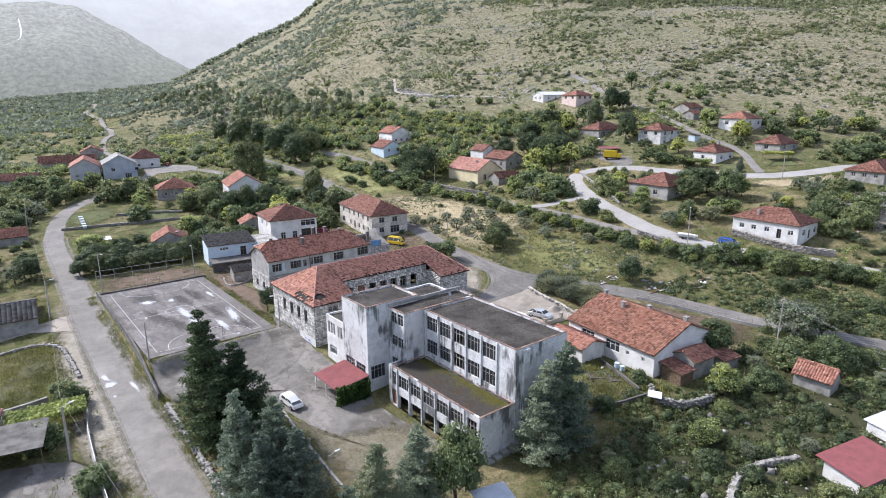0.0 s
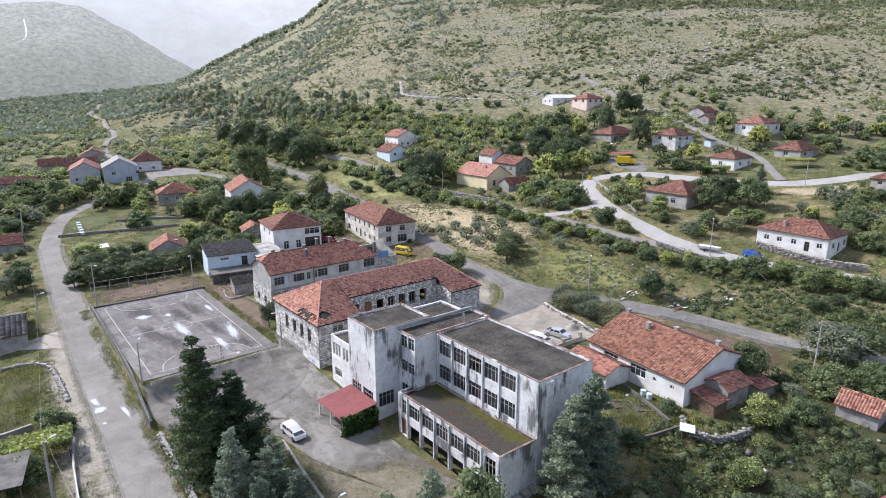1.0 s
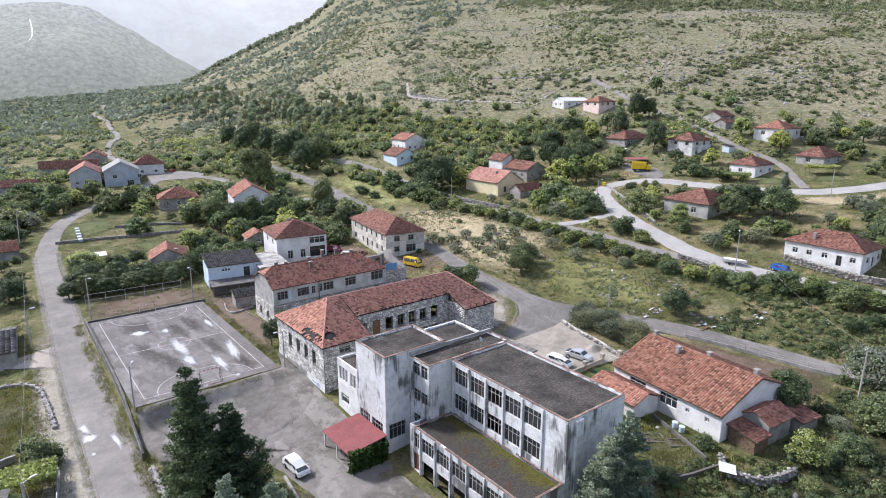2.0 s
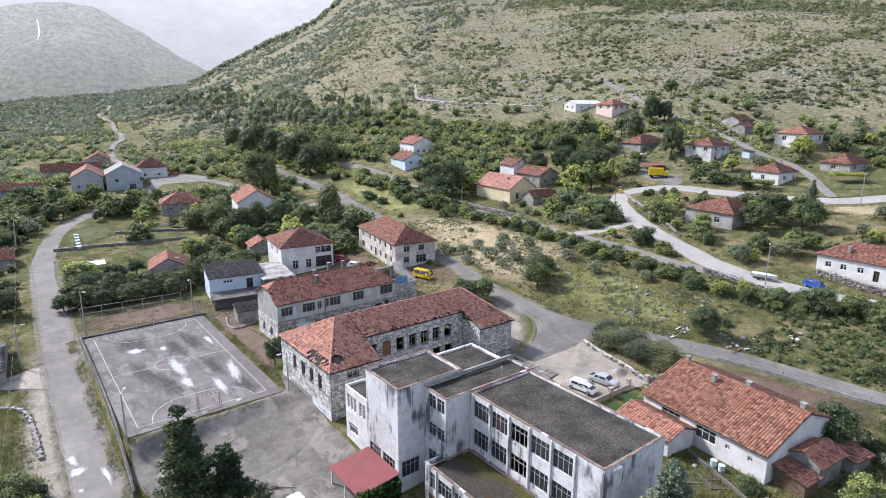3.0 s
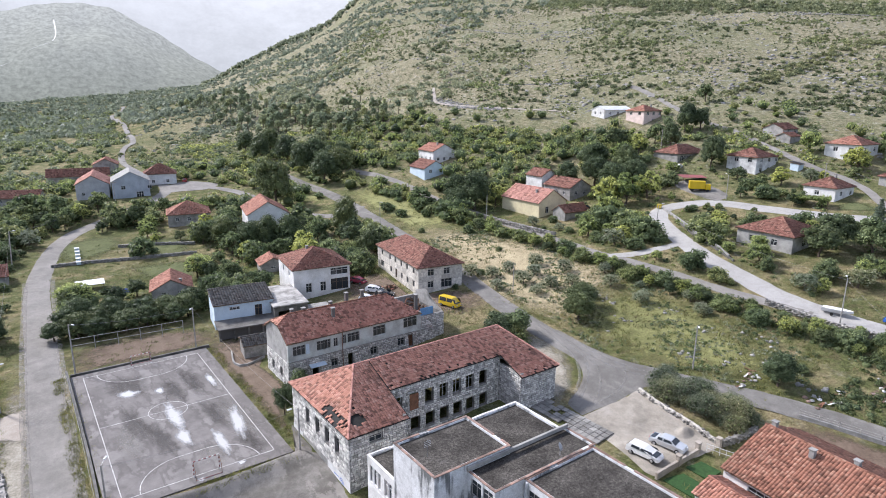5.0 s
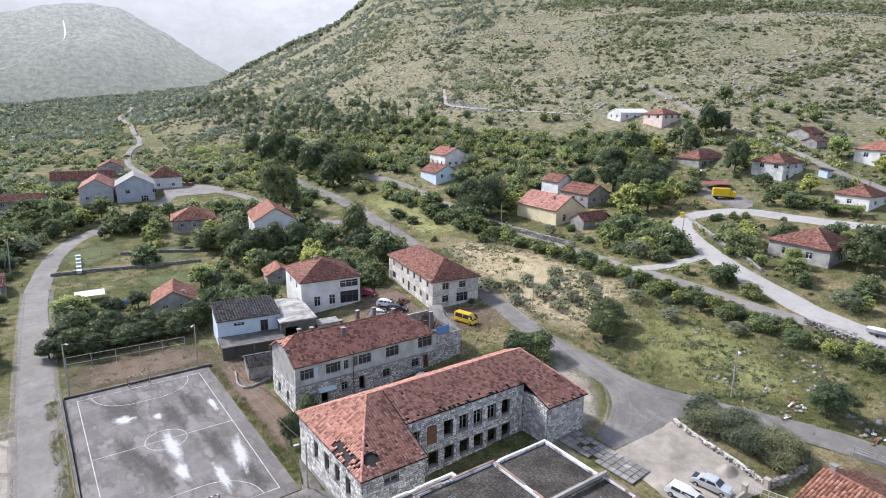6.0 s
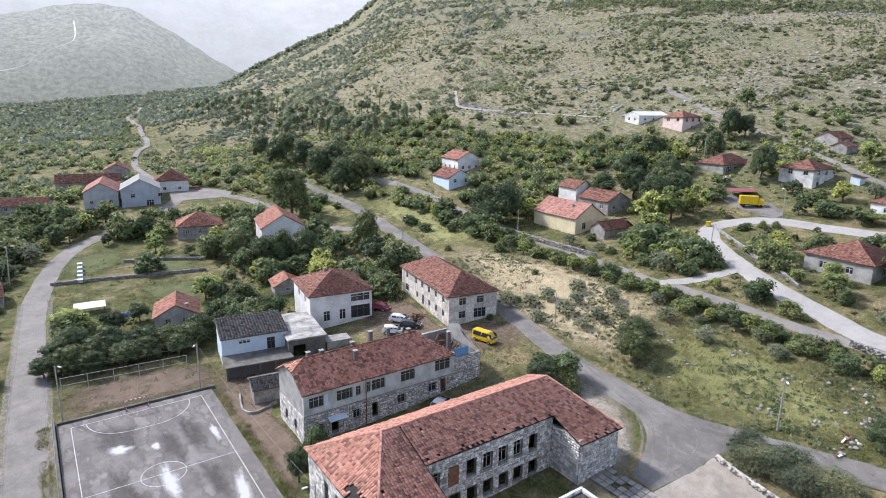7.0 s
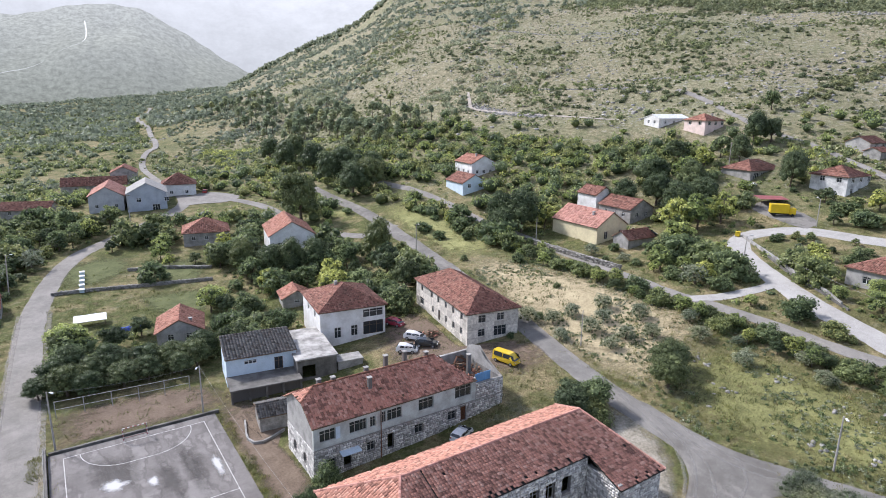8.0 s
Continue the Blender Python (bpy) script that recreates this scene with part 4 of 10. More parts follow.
    sl = (zr - ze) / (l / 2)
    lo = ze - o * sl
    south = [(-0.3, -o, lo), (xe, -o, lo), (xe - 4.2, l / 2, zr), (hp, l / 2, zr), (-0.3, l * 0.33, ze + sl * l * 0.33)]
    north = [(xe - 3.0, l + o, lo), (-0.3, l + o, lo), (-0.3, l * 0.67, ze + sl * l * 0.33), (hp, l / 2, zr), (xe - 4.2, l / 2, zr)]
    hip = [(-0.3, l * 0.67, ze + sl * l * 0.33), (-0.3, l * 0.33, ze + sl * l * 0.33), (hp, l / 2, zr)]
    def worn(u, v, rnd):
        return (rnd.rand(len(u)) < 0.003) | ((u > xe - 0.6) & (rnd.rand(len(u)) < 0.5))
    ts, bm = [], bmesh.new()
    for k, pl in enumerate((south, north, hip)):
        prism(bm, pl, 0.1)
        ts.append(roof_plane([(q[0], q[1], q[2] + 0.04) for q in pl], 0.36, 0.38, worn, 90 + k))
    rf = part("roof", bm, M["wood"], e, "weathered roof boards")
    to_obj("tiles", boxes_mesh("tiles", np.concatenate(ts), BOXF[[1, 2, 3, 5]]), M["tileruin"], rf, kind="stuff")
    bm = bmesh.new()
    for a, b in (((hp, l / 2, zr + 0.1), (xe - 4.2, l / 2, zr + 0.1)), (south[4], (hp, l / 2, zr)), (north[2], (hp, l / 2, zr))):
        ridge_caps(bm, Vector(a) + Vector((0, 0, 0.08)), Vector(b) + Vector((0, 0, 0.08)))
    part("ridge_tiles", bm, M["tile"], rf)
    for cx, cy, ch in ((3.0, 5.2, 0.9), (4.9, 5.0, 0.7), (9.0, 2.6, 1.5), (9.8, 5.2, 0.9), (12.8, 5.2, 1.9), (15.8, 5.2, 1.8), (19.4, 5.2, 0.9), (26.2, 4.0, 2.6)):
        rz = zr - abs(cy - l / 2) * sl
        if cx > 25:
            rz = zf + 2.6
        bm = bmesh.new()
        box(bm, cx - 0.27, cx + 0.27, cy - 0.27, cy + 0.27, rz - 0.9, rz + ch, 0.03)
        c = part("chimney", bm, M["slate"], e)
        bm = bmesh.new()
        box(bm, cx - 0.34, cx + 0.34, cy - 0.34, cy + 0.34, rz + ch + 0.003, rz + ch + 0.11, 0.02)
        part("cap", bm, M["concrete"], c)
    # broken gable, floor and fallen beams in the collapsed bay
    bm = bmesh.new()
    for k in (0, 0.4):
        t3 = [(w - k, 0.2, ze - 1.002), (w - k, l, ze - 1.002), (w - k, l * 0.9, zr - 1.6), (w - k, l * 0.62, zr - 0.9), (w - k, l * 0.4, zr - 2.3)]
        bm.faces.new([bm.verts.new(q) for q in t3])
    part("broken_gable", bm, M["grey"], e, "grey broken gable wall")
    bm = bmesh.new()
    box(bm, xe - 4.5, w - 0.41, 0.41, l - 0.41, 4.6, 4.85)
    part("floor", bm, M["concrete"], e)
    rnd = random.Random(5)
    for i in range(46):
        x, y = xe + rnd.uniform(-3.6, 3.8), rnd.uniform(2.6, l - 0.8)
        m = pose(x, y, 5.5 + rnd.uniform(0, 2.6) * (y / l), rnd.uniform(-35, 35), rnd.uniform(-40, 40), rnd.uniform(0, 180))
        bm = bmesh.new()
        box(bm, -rnd.uniform(0.8, 1.9), rnd.uniform(0.8, 1.9), -0.08, 0.08, -0.07, 0.07, 0.01, m=m)
        part("beam", bm, M["wood"] if i % 3 else M["rust"], e, "fallen roof timber")
    n = 420
    q = np.random.RandomState(8)
    c0 = np.stack([xe + q.uniform(-3.8, 4.2, n), q.uniform(1.8, l - 0.6, n), 5.0 + q.uniform(0, 1.6, n)], 1)
    ax = q.normal(0, 1, (n, 2, 3))
    ax /= np.linalg.norm(ax, axis=2, keepdims=True)
    u_, v_ = ax[:, 0] * 0.2, ax[:, 1] * 0.17
    n_ = np.cross(u_, v_)
    n_ *= 0.03 / np.linalg.norm(n_, axis=1, keepdims=True)
    c = np.stack([c0 - u_ - v_, c0 + u_ - v_, c0 + u_ + v_, c0 - u_ + v_], 1)
    to_obj("fallen_tiles", boxes_mesh("fallen_tiles", np.concatenate([c, c + n_[:, None]], 1)), M["tile"], e, "heap of broken red tiles", "stuff")
    bm = bmesh.new()
    box(bm, xe + 0.2, xe + 3.0, 0.45, 0.55, 6.2, 8.1, 0.02)
    part("painted_wall", bm, simple("blue_room_paint", (0.16, 0.33, 0.55), (0.12, 0.24, 0.42), 1), e, "bright blue painted inner wall")
    return e


row_house()


# ---- the school: flat-roofed concrete blocks ----
def streaked_plaster():
    """White render with dark rain streaks running down from the edges."""
    m, nt, ln, b = mat_base("streaked_white_render", 0.9, 0, 0.2)
    p = position(nt)
    mp = node(nt, "ShaderNodeMapping")
    mp.inputs["Scale"].default_value = (3.4, 3.4, 0.13)
    ln.new(p, mp.inputs["Vector"])
    streak = mix(nt, ln, 0.22, noise_tex(nt, ln, mp.outputs[0], 1.0, 8, 0.75), noise_tex(nt, ln, p, 2.2, 7, 0.8))
    big = noise_tex(nt, ln, p, 0.22, 4)
    fine = noise_tex(nt, ln, p, 5, 5, 0.7)
    mq = node(nt, "ShaderNodeMapping")
    mq.inputs["Scale"].default_value = (0.34, 0.34, 0.16)
    ln.new(p, mq.inputs["Vector"])
    where = noise_tex(nt, ln, mq.outputs[0], 1.0, 3)
    stain = nt.new("ShaderNodeMath")
    stain.operation = 'MULTIPLY'
    ln.new(streak, stain.inputs[0])
    ln.new(ramp(nt, ln, where, [(0.43, (0.32, 0.32, 0.32)), (0.66, (0.98, 0.98, 0.98))]), stain.inputs[1])
    c = ramp(nt, ln, fine, [(0.3, (0.54, 0.548, 0.558)), (0.65, (0.775, 0.785, 0.798))])
    c = mix(nt, ln, ramp(nt, ln, big, [(0.42, (0, 0, 0)), (0.66, (0.4, 0.4, 0.4))]), c, (0.42, 0.415, 0.4))
    worn = noise_tex(nt, ln, p, 0.9, 9, 0.78)
    c = mix(nt, ln, ramp(nt, ln, worn, [(0.47, (0, 0, 0)), (0.61, (0.6, 0.6, 0.6))]), c, (0.38, 0.385, 0.385))
    c = mix(nt, ln, ramp(nt, ln, noise_tex(nt, ln, p, 2.6, 8, 0.8), [(0.57, (0, 0, 0)), (0.66, (0.6, 0.6, 0.6))]), c, (0.2, 0.2, 0.195))
    c = mix(nt, ln, ramp(nt, ln, stain.outputs[0], [(0.305, (0, 0, 0)), (0.43, (0.85, 0.85, 0.85))]), c, (0.075, 0.079, 0.08))
    ln.new(c, b.inputs["Base Color"])
    bump(nt, ln, b, fine, 0.2, 0.03)
    return m


def mossy_roof():
    """Black felt with grit, cushions of olive moss along the wall behind it and rusty leaf litter."""
    m, nt, ln, b = mat_base("mossy_flat_roof", 0.95, 0, 0.1)
    p = position(nt)
    big = noise_tex(nt, ln, p, 0.3, 5)
    fine = noise_tex(nt, ln, p, 6, 6, 0.75)
    bare = ramp(nt, ln, fine, [(0.34, (0.026, 0.024, 0.021)), (0.66, (0.1, 0.09, 0.078))])
    moss = ramp(nt, ln, fine, [(0.34, (0.025, 0.028, 0.01)), (0.66, (0.135, 0.125, 0.03))])
    litter = ramp(nt, ln, fine, [(0.34, (0.04, 0.022, 0.014)), (0.66, (0.13, 0.07, 0.04))])
    sep = nt.new("ShaderNodeSeparateXYZ")
    ln.new(p, sep.inputs[0])
    wet = node(nt, "ShaderNodeMapRange")      # the moss grows thickest where rain runs off the tall wall
    wet.inputs["From Min"].default_value, wet.inputs["From Max"].default_value = 44.0, 49.0
    ln.new(sep.outputs[0], wet.inputs["Value"])
    where = mix(nt, ln, 0.35, mix(nt, ln, 0.3, big, fine), wet.outputs[0])
    c = mix(nt, ln, ramp(nt, ln, where, [(0.5, (0, 0, 0)), (0.63, (1, 1, 1))]), bare, moss)
    c = mix(nt, ln, ramp(nt, ln, noise_tex(nt, ln, p, 0.42, 6, 0.7), [(0.56, (0, 0, 0)), (0.64, (0.85, 0.85, 0.85))]), c, litter)
    ln.new(c, b.inputs["Base Color"])
    bump(nt, ln, b, fine, 0.5, 0.05)
    return m


M["streak"] = streaked_plaster()
M["mossroof"] = mossy_roof()
M["coping"] = simple("terracotta_coping", (0.32, 0.205, 0.16), (0.2, 0.155, 0.135), 1.2, island=0.4)
M["ivy"] = leaf_material("ivy", (0.03, 0.06, 0.015), (0.06, 0.11, 0.025), (0.12, 0.19, 0.045))


def flat_roof(e, x0, x1, y0, y1, z, material, coping=True, rim=0.28, cap=None):
    bm = bmesh.new()
    box(bm, x0 + 0.25, x1 - 0.25, y0 + 0.25, y1 - 0.25, z - 0.55, z - 0.22)
    part("roof", bm, material, e)
    if coping:
        t, k = 0.26, 0.05
        n = 0
        for a, b, horiz in (((x0 - k, y0 - k), (x1 + k, y0 - k + t), 1), ((x0 - k, y1 + k - t), (x1 + k, y1 + k), 1), ((x0 - k, y0 + t), (x0 - k + t, y1 - t), 0), ((x1 + k - t, y0 + t), (x1 + k, y1 - t), 0)):
            L = (b[0] - a[0]) if horiz else (b[1] - a[1])
            cnt = max(1, int(L / 0.95))
            for i in range(cnt):
                u0, u1 = i / cnt * L, (i + 0.97) / cnt * L
                dz = 0.012 * math.sin(n * 7.7)
                n += 1
                if (n * 7919) % 13 == 0:
                    continue
                bm = bmesh.new()
                if horiz:
                    box(bm, a[0] + u0, a[0] + u1, a[1], b[1], z + 0.003, z + 0.07 + dz)
                else:
                    box(bm, a[0], b[0], a[1] + u0, a[1] + u1, z + 0.003, z + 0.07 + dz)
                part("coping_tile", bm, cap or M["coping"], e)


def block(e, x0, x1, y0, y1, z0, z1, holes=((), (), (), ()), wall=None, sides=(0, 1, 2, 3), thick=0.3, frame=None, bars=4, glass=True):
    cs = [(x0, y0), (x1, y0), (x1, y1), (x0, y1)]
    for i in sides:
        a, b = Vector(cs[i]), Vector(cs[(i + 1) % 4])
        d = (b - a).normalized()
        cut = 0.0 if i % 2 == 0 else thick + 0.002
        bm = bmesh.new()
        wall_panel(bm, a + d * cut, b - d * cut, z0, z1, shifted(holes[i], cut), thick)
        part("wall", bm, wall or M["streak"], e)
        for q in holes[i]:
            if len(q) == 4:
                w = q[1] - q[0]
                window(e, a, b, q, frame or M["oldframe"], bars=max(1, int(round(w / 0.7)) - 1), rail=1, glass=glass and (int(q[0] * 7) % 5 != 0), depth=0.14)


def school():
    e = tagged(empty("school_building", 0, 0, 0), "abandoned flat-roofed concrete school with stained white walls", "building")
    # tall wing: windows along the west front above the low wing
    pitch = 3.0
    up = [(0.5 + i * pitch, 0.5 + i * pitch + 2.7, 7.35, 9.45) for i in range(5)] + [(0.5 + i * pitch, 0.5 + i * pitch + 2.7, 3.8, 5.9) for i in range(5)]
    block(e, 49.2, 58.6, 47.3, 66.0, -4, 10.2, ((), [(2 + i * 3, 4.5 + i * 3, z, z + 2) for i in range(5) for z in (0, 3.8, 7.2)], (), up))
    flat_roof(e, 49.2, 58.6, 47.3, 66.0, 10.2, M["roofgravel"])
    for i in range(6):    # pilasters between the windows
        y = 66.0 - 0.35 - i * pitch
        bm = bmesh.new()
        box(bm, 49.02, 49.197, y - 0.14, y + 0.14, 3.0, 10.1, 0.02)
        part("column", bm, M["streak"], e)
    bm = bmesh.new()
    box(bm, 50.2, 51.3, 46.9, 47.297, -3.5, 10.0, 0.03)
    part("pilaster", bm, M["streak"], e)
    # low wing
    low_hi = [(0.9, 1.9, 0.2, 2.3)] + [(2.4 + i * 2.9, 2.4 + i * 2.9 + 2.5, 0.3, 2.2) for i in range(5)] + [(17.2, 19.0, -0.6, 2.2)]
    low_lo = [(2.5 + i * 2.9, 2.5 + i * 2.9 + 2.3, -3.0, -0.9, 'open') for i in range(5)]
    block(e, 43.4, 49.195, 47.4, 67.0, -4, 3.0, ((), (), (), low_hi + low_lo + [(0.7, 2.0, -2.9, -0.5, 'open')]), sides=(0, 2, 3))
    bm = bmesh.new()
    box(bm, 43.62, 43.68, 65.05, 66.25, -2.9, -0.5)
    part("door", bm, M["rust"], e, "rusty steel door")
    flat_roof(e, 43.4, 49.19, 47.4, 65.99, 3.0, M["mossroof"])
    for i in range(7):
        y = 67.0 - 2.2 - i * 2.9
        bm = bmesh.new()
        box(bm, 43.24, 43.397, y - 0.13, y + 0.13, -3.4, 2.95, 0.02)
        part("column", bm, M["streak"], e)
    # near-black backing whose colour paints the unlit space behind the openings
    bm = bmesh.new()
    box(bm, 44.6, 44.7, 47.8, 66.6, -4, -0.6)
    part("shade_backing", bm, M["dark"], e)
    # steps by the south end
    for i in range(4):
        bm = bmesh.new()
        box(bm, 44.0 + i * 1.3, 45.0 + i * 1.3, 46.3, 47.37, -3.6, -2.8 + 0.12 * i, 0.03)
        part("step", bm, M["concrete"], e)
    # middle wing with stair window strip
    strip = [(0.25, 1.7, 8.2, 9.9), (1.9, 3.3, 8.2, 9.9), (0.25, 1.7, 4.7, 6.3), (1.9, 3.3, 4.7, 6.3), (0.25, 1.7, 1.0, 2.8), (1.9, 3.3, 1.0, 2.8)]
    block(e, 45.6, 59.0, 66.005, 70.4, -4, 10.3, ((), (), (), [(q[0] + 0.8, q[1] + 0.8, q[2], q[3]) for q in strip]))
    flat_roof(e, 45.6, 59.0, 66.005, 70.4, 10.3, M["roofgravel"])
    bm = bmesh.new()
    box(bm, 45.5, 59.0, 69.72, 69.98, 10.38, 10.78)
    part("parapet", bm, M["concrete"], e)
    # tower block
    block(e, 41.8, 51.0, 69.99, 77.0, -4, 11.0, ([(0.5, 3.0, -0.4, 1.7)], (), (), [(0.6, 3.1, -0.5, 1.7), (3.6, 6.2, -0.5, 1.7)]))
    flat_roof(e, 41.8, 51.0, 69.99, 77.0, 11.0, M["roofgravel"])
    # north-east block with white coping, and the white annex
    block(e, 51.005, 60.6, 70.41, 79.5, -2, 8.6, ((), (), (), ()))
    flat_roof(e, 51.005, 60.6, 70.41, 79.5, 8.6, M["roofgravel"], cap=M["white"])
    ann = [(0.5 + i * 0.85, 1.2 + i * 0.85, 3.2, 5.2) for i in range(3)] + [(3.6 + i * 0.85, 4.3 + i * 0.85, 3.2, 5.2) for i in range(2)] + [(0.8, 3.0, -0.2, 1.2)]
    block(e, 42.3, 50.9, 77.005, 83.4, -2.5, 6.1, ((), (), (), ann), wall=M["white"], frame=M["frame"])
    flat_roof(e, 42.3, 50.9, 77.005, 83.4, 6.1, M["roofgravel"], cap=M["white"])
    bm = bmesh.new()
    box(bm, 42.26, 42.297, 77.1, 83.3, 2.6, 2.85)
    part("band", bm, M["white"], e)
    # roof-top fittings: dish, antenna mast, loose coping stones along the ridge of the parapets
    bm = bmesh.new()
    tube(bm, (54.8, 66.9, 10.0), (54.8, 66.9, 11.1), 0.03)
    bmesh.ops.create_cone(bm, cap_ends=True, segments=16, radius1=0.42, radius2=0.1, depth=0.16, matrix=pose(54.75, 66.75, 11.2, 62, 0, 30))
    part("satellite_dish", bm, M["steel"], e, "grey satellite dish")
    bm = bmesh.new()
    tube(bm, (43.4, 73.4, 10.7), (43.4, 73.4, 12.6), 0.025)
    for k in range(4):
        tube(bm, (43.0, 73.4, 11.9 + k * 0.18), (43.8, 73.4, 11.9 + k * 0.18), 0.02)
    part("antenna", bm, M["steel"], e)
    return e


school()


def leaf_cloud(name, n, sampler, size, seed, aspect=1.0):
    """A mesh of n small leaf cards round points given by sampler(rnd, n)."""
    rnd = np.random.RandomState(seed)
    c = sampler(rnd, n)
    facing = None
    if isinstance(c, tuple):
        c, facing = c
    n = len(c)
    a = rnd.normal(0, 1, (n, 3))
    if facing is not None:      # leaves lie roughly along the outside of their clump
        a = np.cross(facing + rnd.normal(0, 0.6, (n, 3)), a)
    a /= np.linalg.norm(a, axis=1, keepdims=True)
    b = np.cross(a, rnd.normal(0, 1, (n, 3)) if facing is None else facing + rnd.normal(0, 0.6, (n, 3)))
    b /= np.linalg.norm(b, axis=1, keepdims=True)
    s = size * rnd.uniform(0.55, 1.3, (n, 1))
    u, v = a * s, b * s * aspect
    k = np.cross(a, b) * s * 0.3
    co = np.stack([c - u - v * 0.8, c + u * 1.3 - v * 0.3 + k, c - u * 0.2 + v * 1.4 - k], 1).reshape(-1, 3)
    me = bpy.data.meshes.new(name)
    me.vertices.add(3 * n)
    me.vertices.foreach_set("co", co.ravel())
    me.loops.add(3 * n)
    me.loops.foreach_set("vertex_index", np.arange(3 * n, dtype=np.int32))
    me.polygons.add(n)
    me.polygons.foreach_set("loop_start", np.arange(0, 3 * n, 3, dtype=np.int32))
    me.update(calc_edges=True)
    return me


# canopy beside the school, its south side hung with ivy
def canopy():
    e = tagged(empty("canopy", 0, 0, 0), "red sheet-metal canopy on posts with ivy-covered side", "canopy")
    bm = bmesh.new()
    n = 28
    y0, y1 = 69.6, 76.7
    rows = []
    for i in range(2 * n + 1):
        y = y0 + (y1 - y0) * i / (2 * n)
        lift = 0.045 if i % 2 else 0.0
        rows.append([bm.verts.new((36.2, y, lift)), bm.verts.new((41.7, y, 0.7 + lift)), bm.verts.new((41.7, y, 0.65)), bm.verts.new((36.2, y, -0.05))])
    for a, b in zip(rows, rows[1:]):
        for k in range(4):
            bm.faces.new((a[k], a[(k + 1) % 4], b[(k + 1) % 4], b[k]))
    bm.faces.new(rows[0][::-1])
    bm.faces.new(rows[-1])
    bmesh.ops.recalc_face_normals(bm, faces=bm.faces)
    part("roof_sheet", bm, M["redsheet"], e)
    for x, y in ((36.5, 69.9), (36.5, 73.2), (36.5, 76.4)):
        bm = bmesh.new()
        box(bm, x - 0.08, x + 0.08, y - 0.08, y + 0.08, -3.4, -0.06, 0.01)
        part("post", bm, M["frame"], e)
    bm = bmesh.new()
    box(bm, 36.4, 36.55, 70.1, 73.0, -3.2, -2.2, 0.02)
    part("parapet", bm, M["concrete"], e)
    me = leaf_cloud("ivy", 3200, lambda r, n: np.stack([r.uniform(36.2, 41.6, n), 69.5 + r.normal(0, 0.22, n), r.uniform(-3.1, 0.2, n) + 0.1], 1), 0.16, 4)
    to_obj("ivy", me, M["ivy"], e, "dense green ivy")
    return e


canopy()

# ---- houses of the village ----
def wrow(us, w, v0, v1):
    return [(u, u + w, v0, v1) for u in us]


house("hip_house", "two-storey grey stone house with brown-red hipped roof", 81.3, 131.6, -9, 10.4, 23.5, 5.4, 2.8, M["palestone"], M["tile2"], "hip", z=4.7, foot=2.5, glass=True, frame=M["oldframe"],
      wins=([*wrow((2.2, 6.0), 1.5, 3.2, 4.6), (2.2, 3.6, 0.6, 2.0), (5.4, 8.0, 0.3, 2.2)], (), (), [*wrow((2.5, 7.4, 10.6, 14.0, 17.2, 20.6), 1.0, 3.4, 4.7), *wrow((8.0, 14.2, 17.4, 20.6), 1.0, 0.6, 1.9), (2.0, 4.0, 0.5, 2.0), (11.0, 12.0, 0.0, 2.1, 'd')]))
# the wide south door is added to stand in for a dark porch recess
house("white_villa", "white two-storey house with hipped brown-red roof", 61.2, 149.6, -8, 12.6, 13.4, 5.8, 2.9, M["white"], M["tile2"], "hip", z=2.8, foot=1.5, chimneys=((5.2, 7.6, 0.7),),
      wins=([(8.2, 12.2, 3.5, 5.1), (2.6, 3.9, 0.2, 2.3), (5.8, 7.1, 0.2, 2.3), (8.2, 12.2, 0.1, 2.7, 'd')], (), (), [(4, 5.2, 3.5, 4.8), (9, 10.2, 3.5, 4.8)]))
house("blue_white_shed", "pale blue and white shed with grey slate roof", 43.1, 144.9, -8, 11.2, 7.2, 3.4, 1.2, M["bluewall"], M["slate"], "shed", z=2.0, foot=1.5, tw=0.5, over=0.3,
      wins=([(2.8, 4.8, 2.0, 2.7), (7.6, 9.0, 0.3, 2.5, 'd')], (), (), ()))
house("white_bungalow", "long white bungalow with red tiled roof", 74.4, 43.8, -6, 15.2, 17.5, 3.2, 3.05, M["white"], M["tile"], "gable", z=0.5, foot=1.5, chimneys=((8.4, 8.0, 0.7), (8.0, 16.9, 0.8), (8.0, 0.9, 0.9), (6.2, 11.5, 1.0)),
      wins=([(7.0, 8.0, 1.0, 2.2)], (), (), [*wrow((3.0, 8.2), 2.8, 0.9, 2.5), (12.3, 12.9, 1.3, 1.9), (15.2, 15.8, 1.3, 1.9)]))
house("garden_annex", "small white annex with orange tiled roof", 70.4, 53.6, -6, 4.8, 8.0, 2.0, 0.9, M["white"], M["tile3"], "gable", z=0.3, foot=1.5)
house("brick_lean_to", "grey block lean-to with rusty orange tiled roof", 78.4, 39.8, -6, 4.8, 3.8, 2.4, 0.9, M["concrete"], M["tile3"], "gable", z=0.4, foot=2.0)
house("plank_shed", "open brown plank shed against a bungalow", 75.2, 39.9, -6, 2.9, 3.4, 1.6, 0.4, M["wood"], M["tile2"], "shed", z=0.2, foot=2.0)
house("red_roof_hut", "low hut with dark red sheet roof", 84.4, 38.4, -10, 3.5, 3.0, 1.5, 0.4, M["concrete"], M["tile2"], "shed", z=0.2, foot=2.0)
house("brick_shed", "small grey block shed with bright orange tiled roof", 88.6, 25.4, 0, 3.2, 4.8, 2.4, 1.3, M["concrete"], M["tile3"], "gable", z=-0.5, foot=2.5)
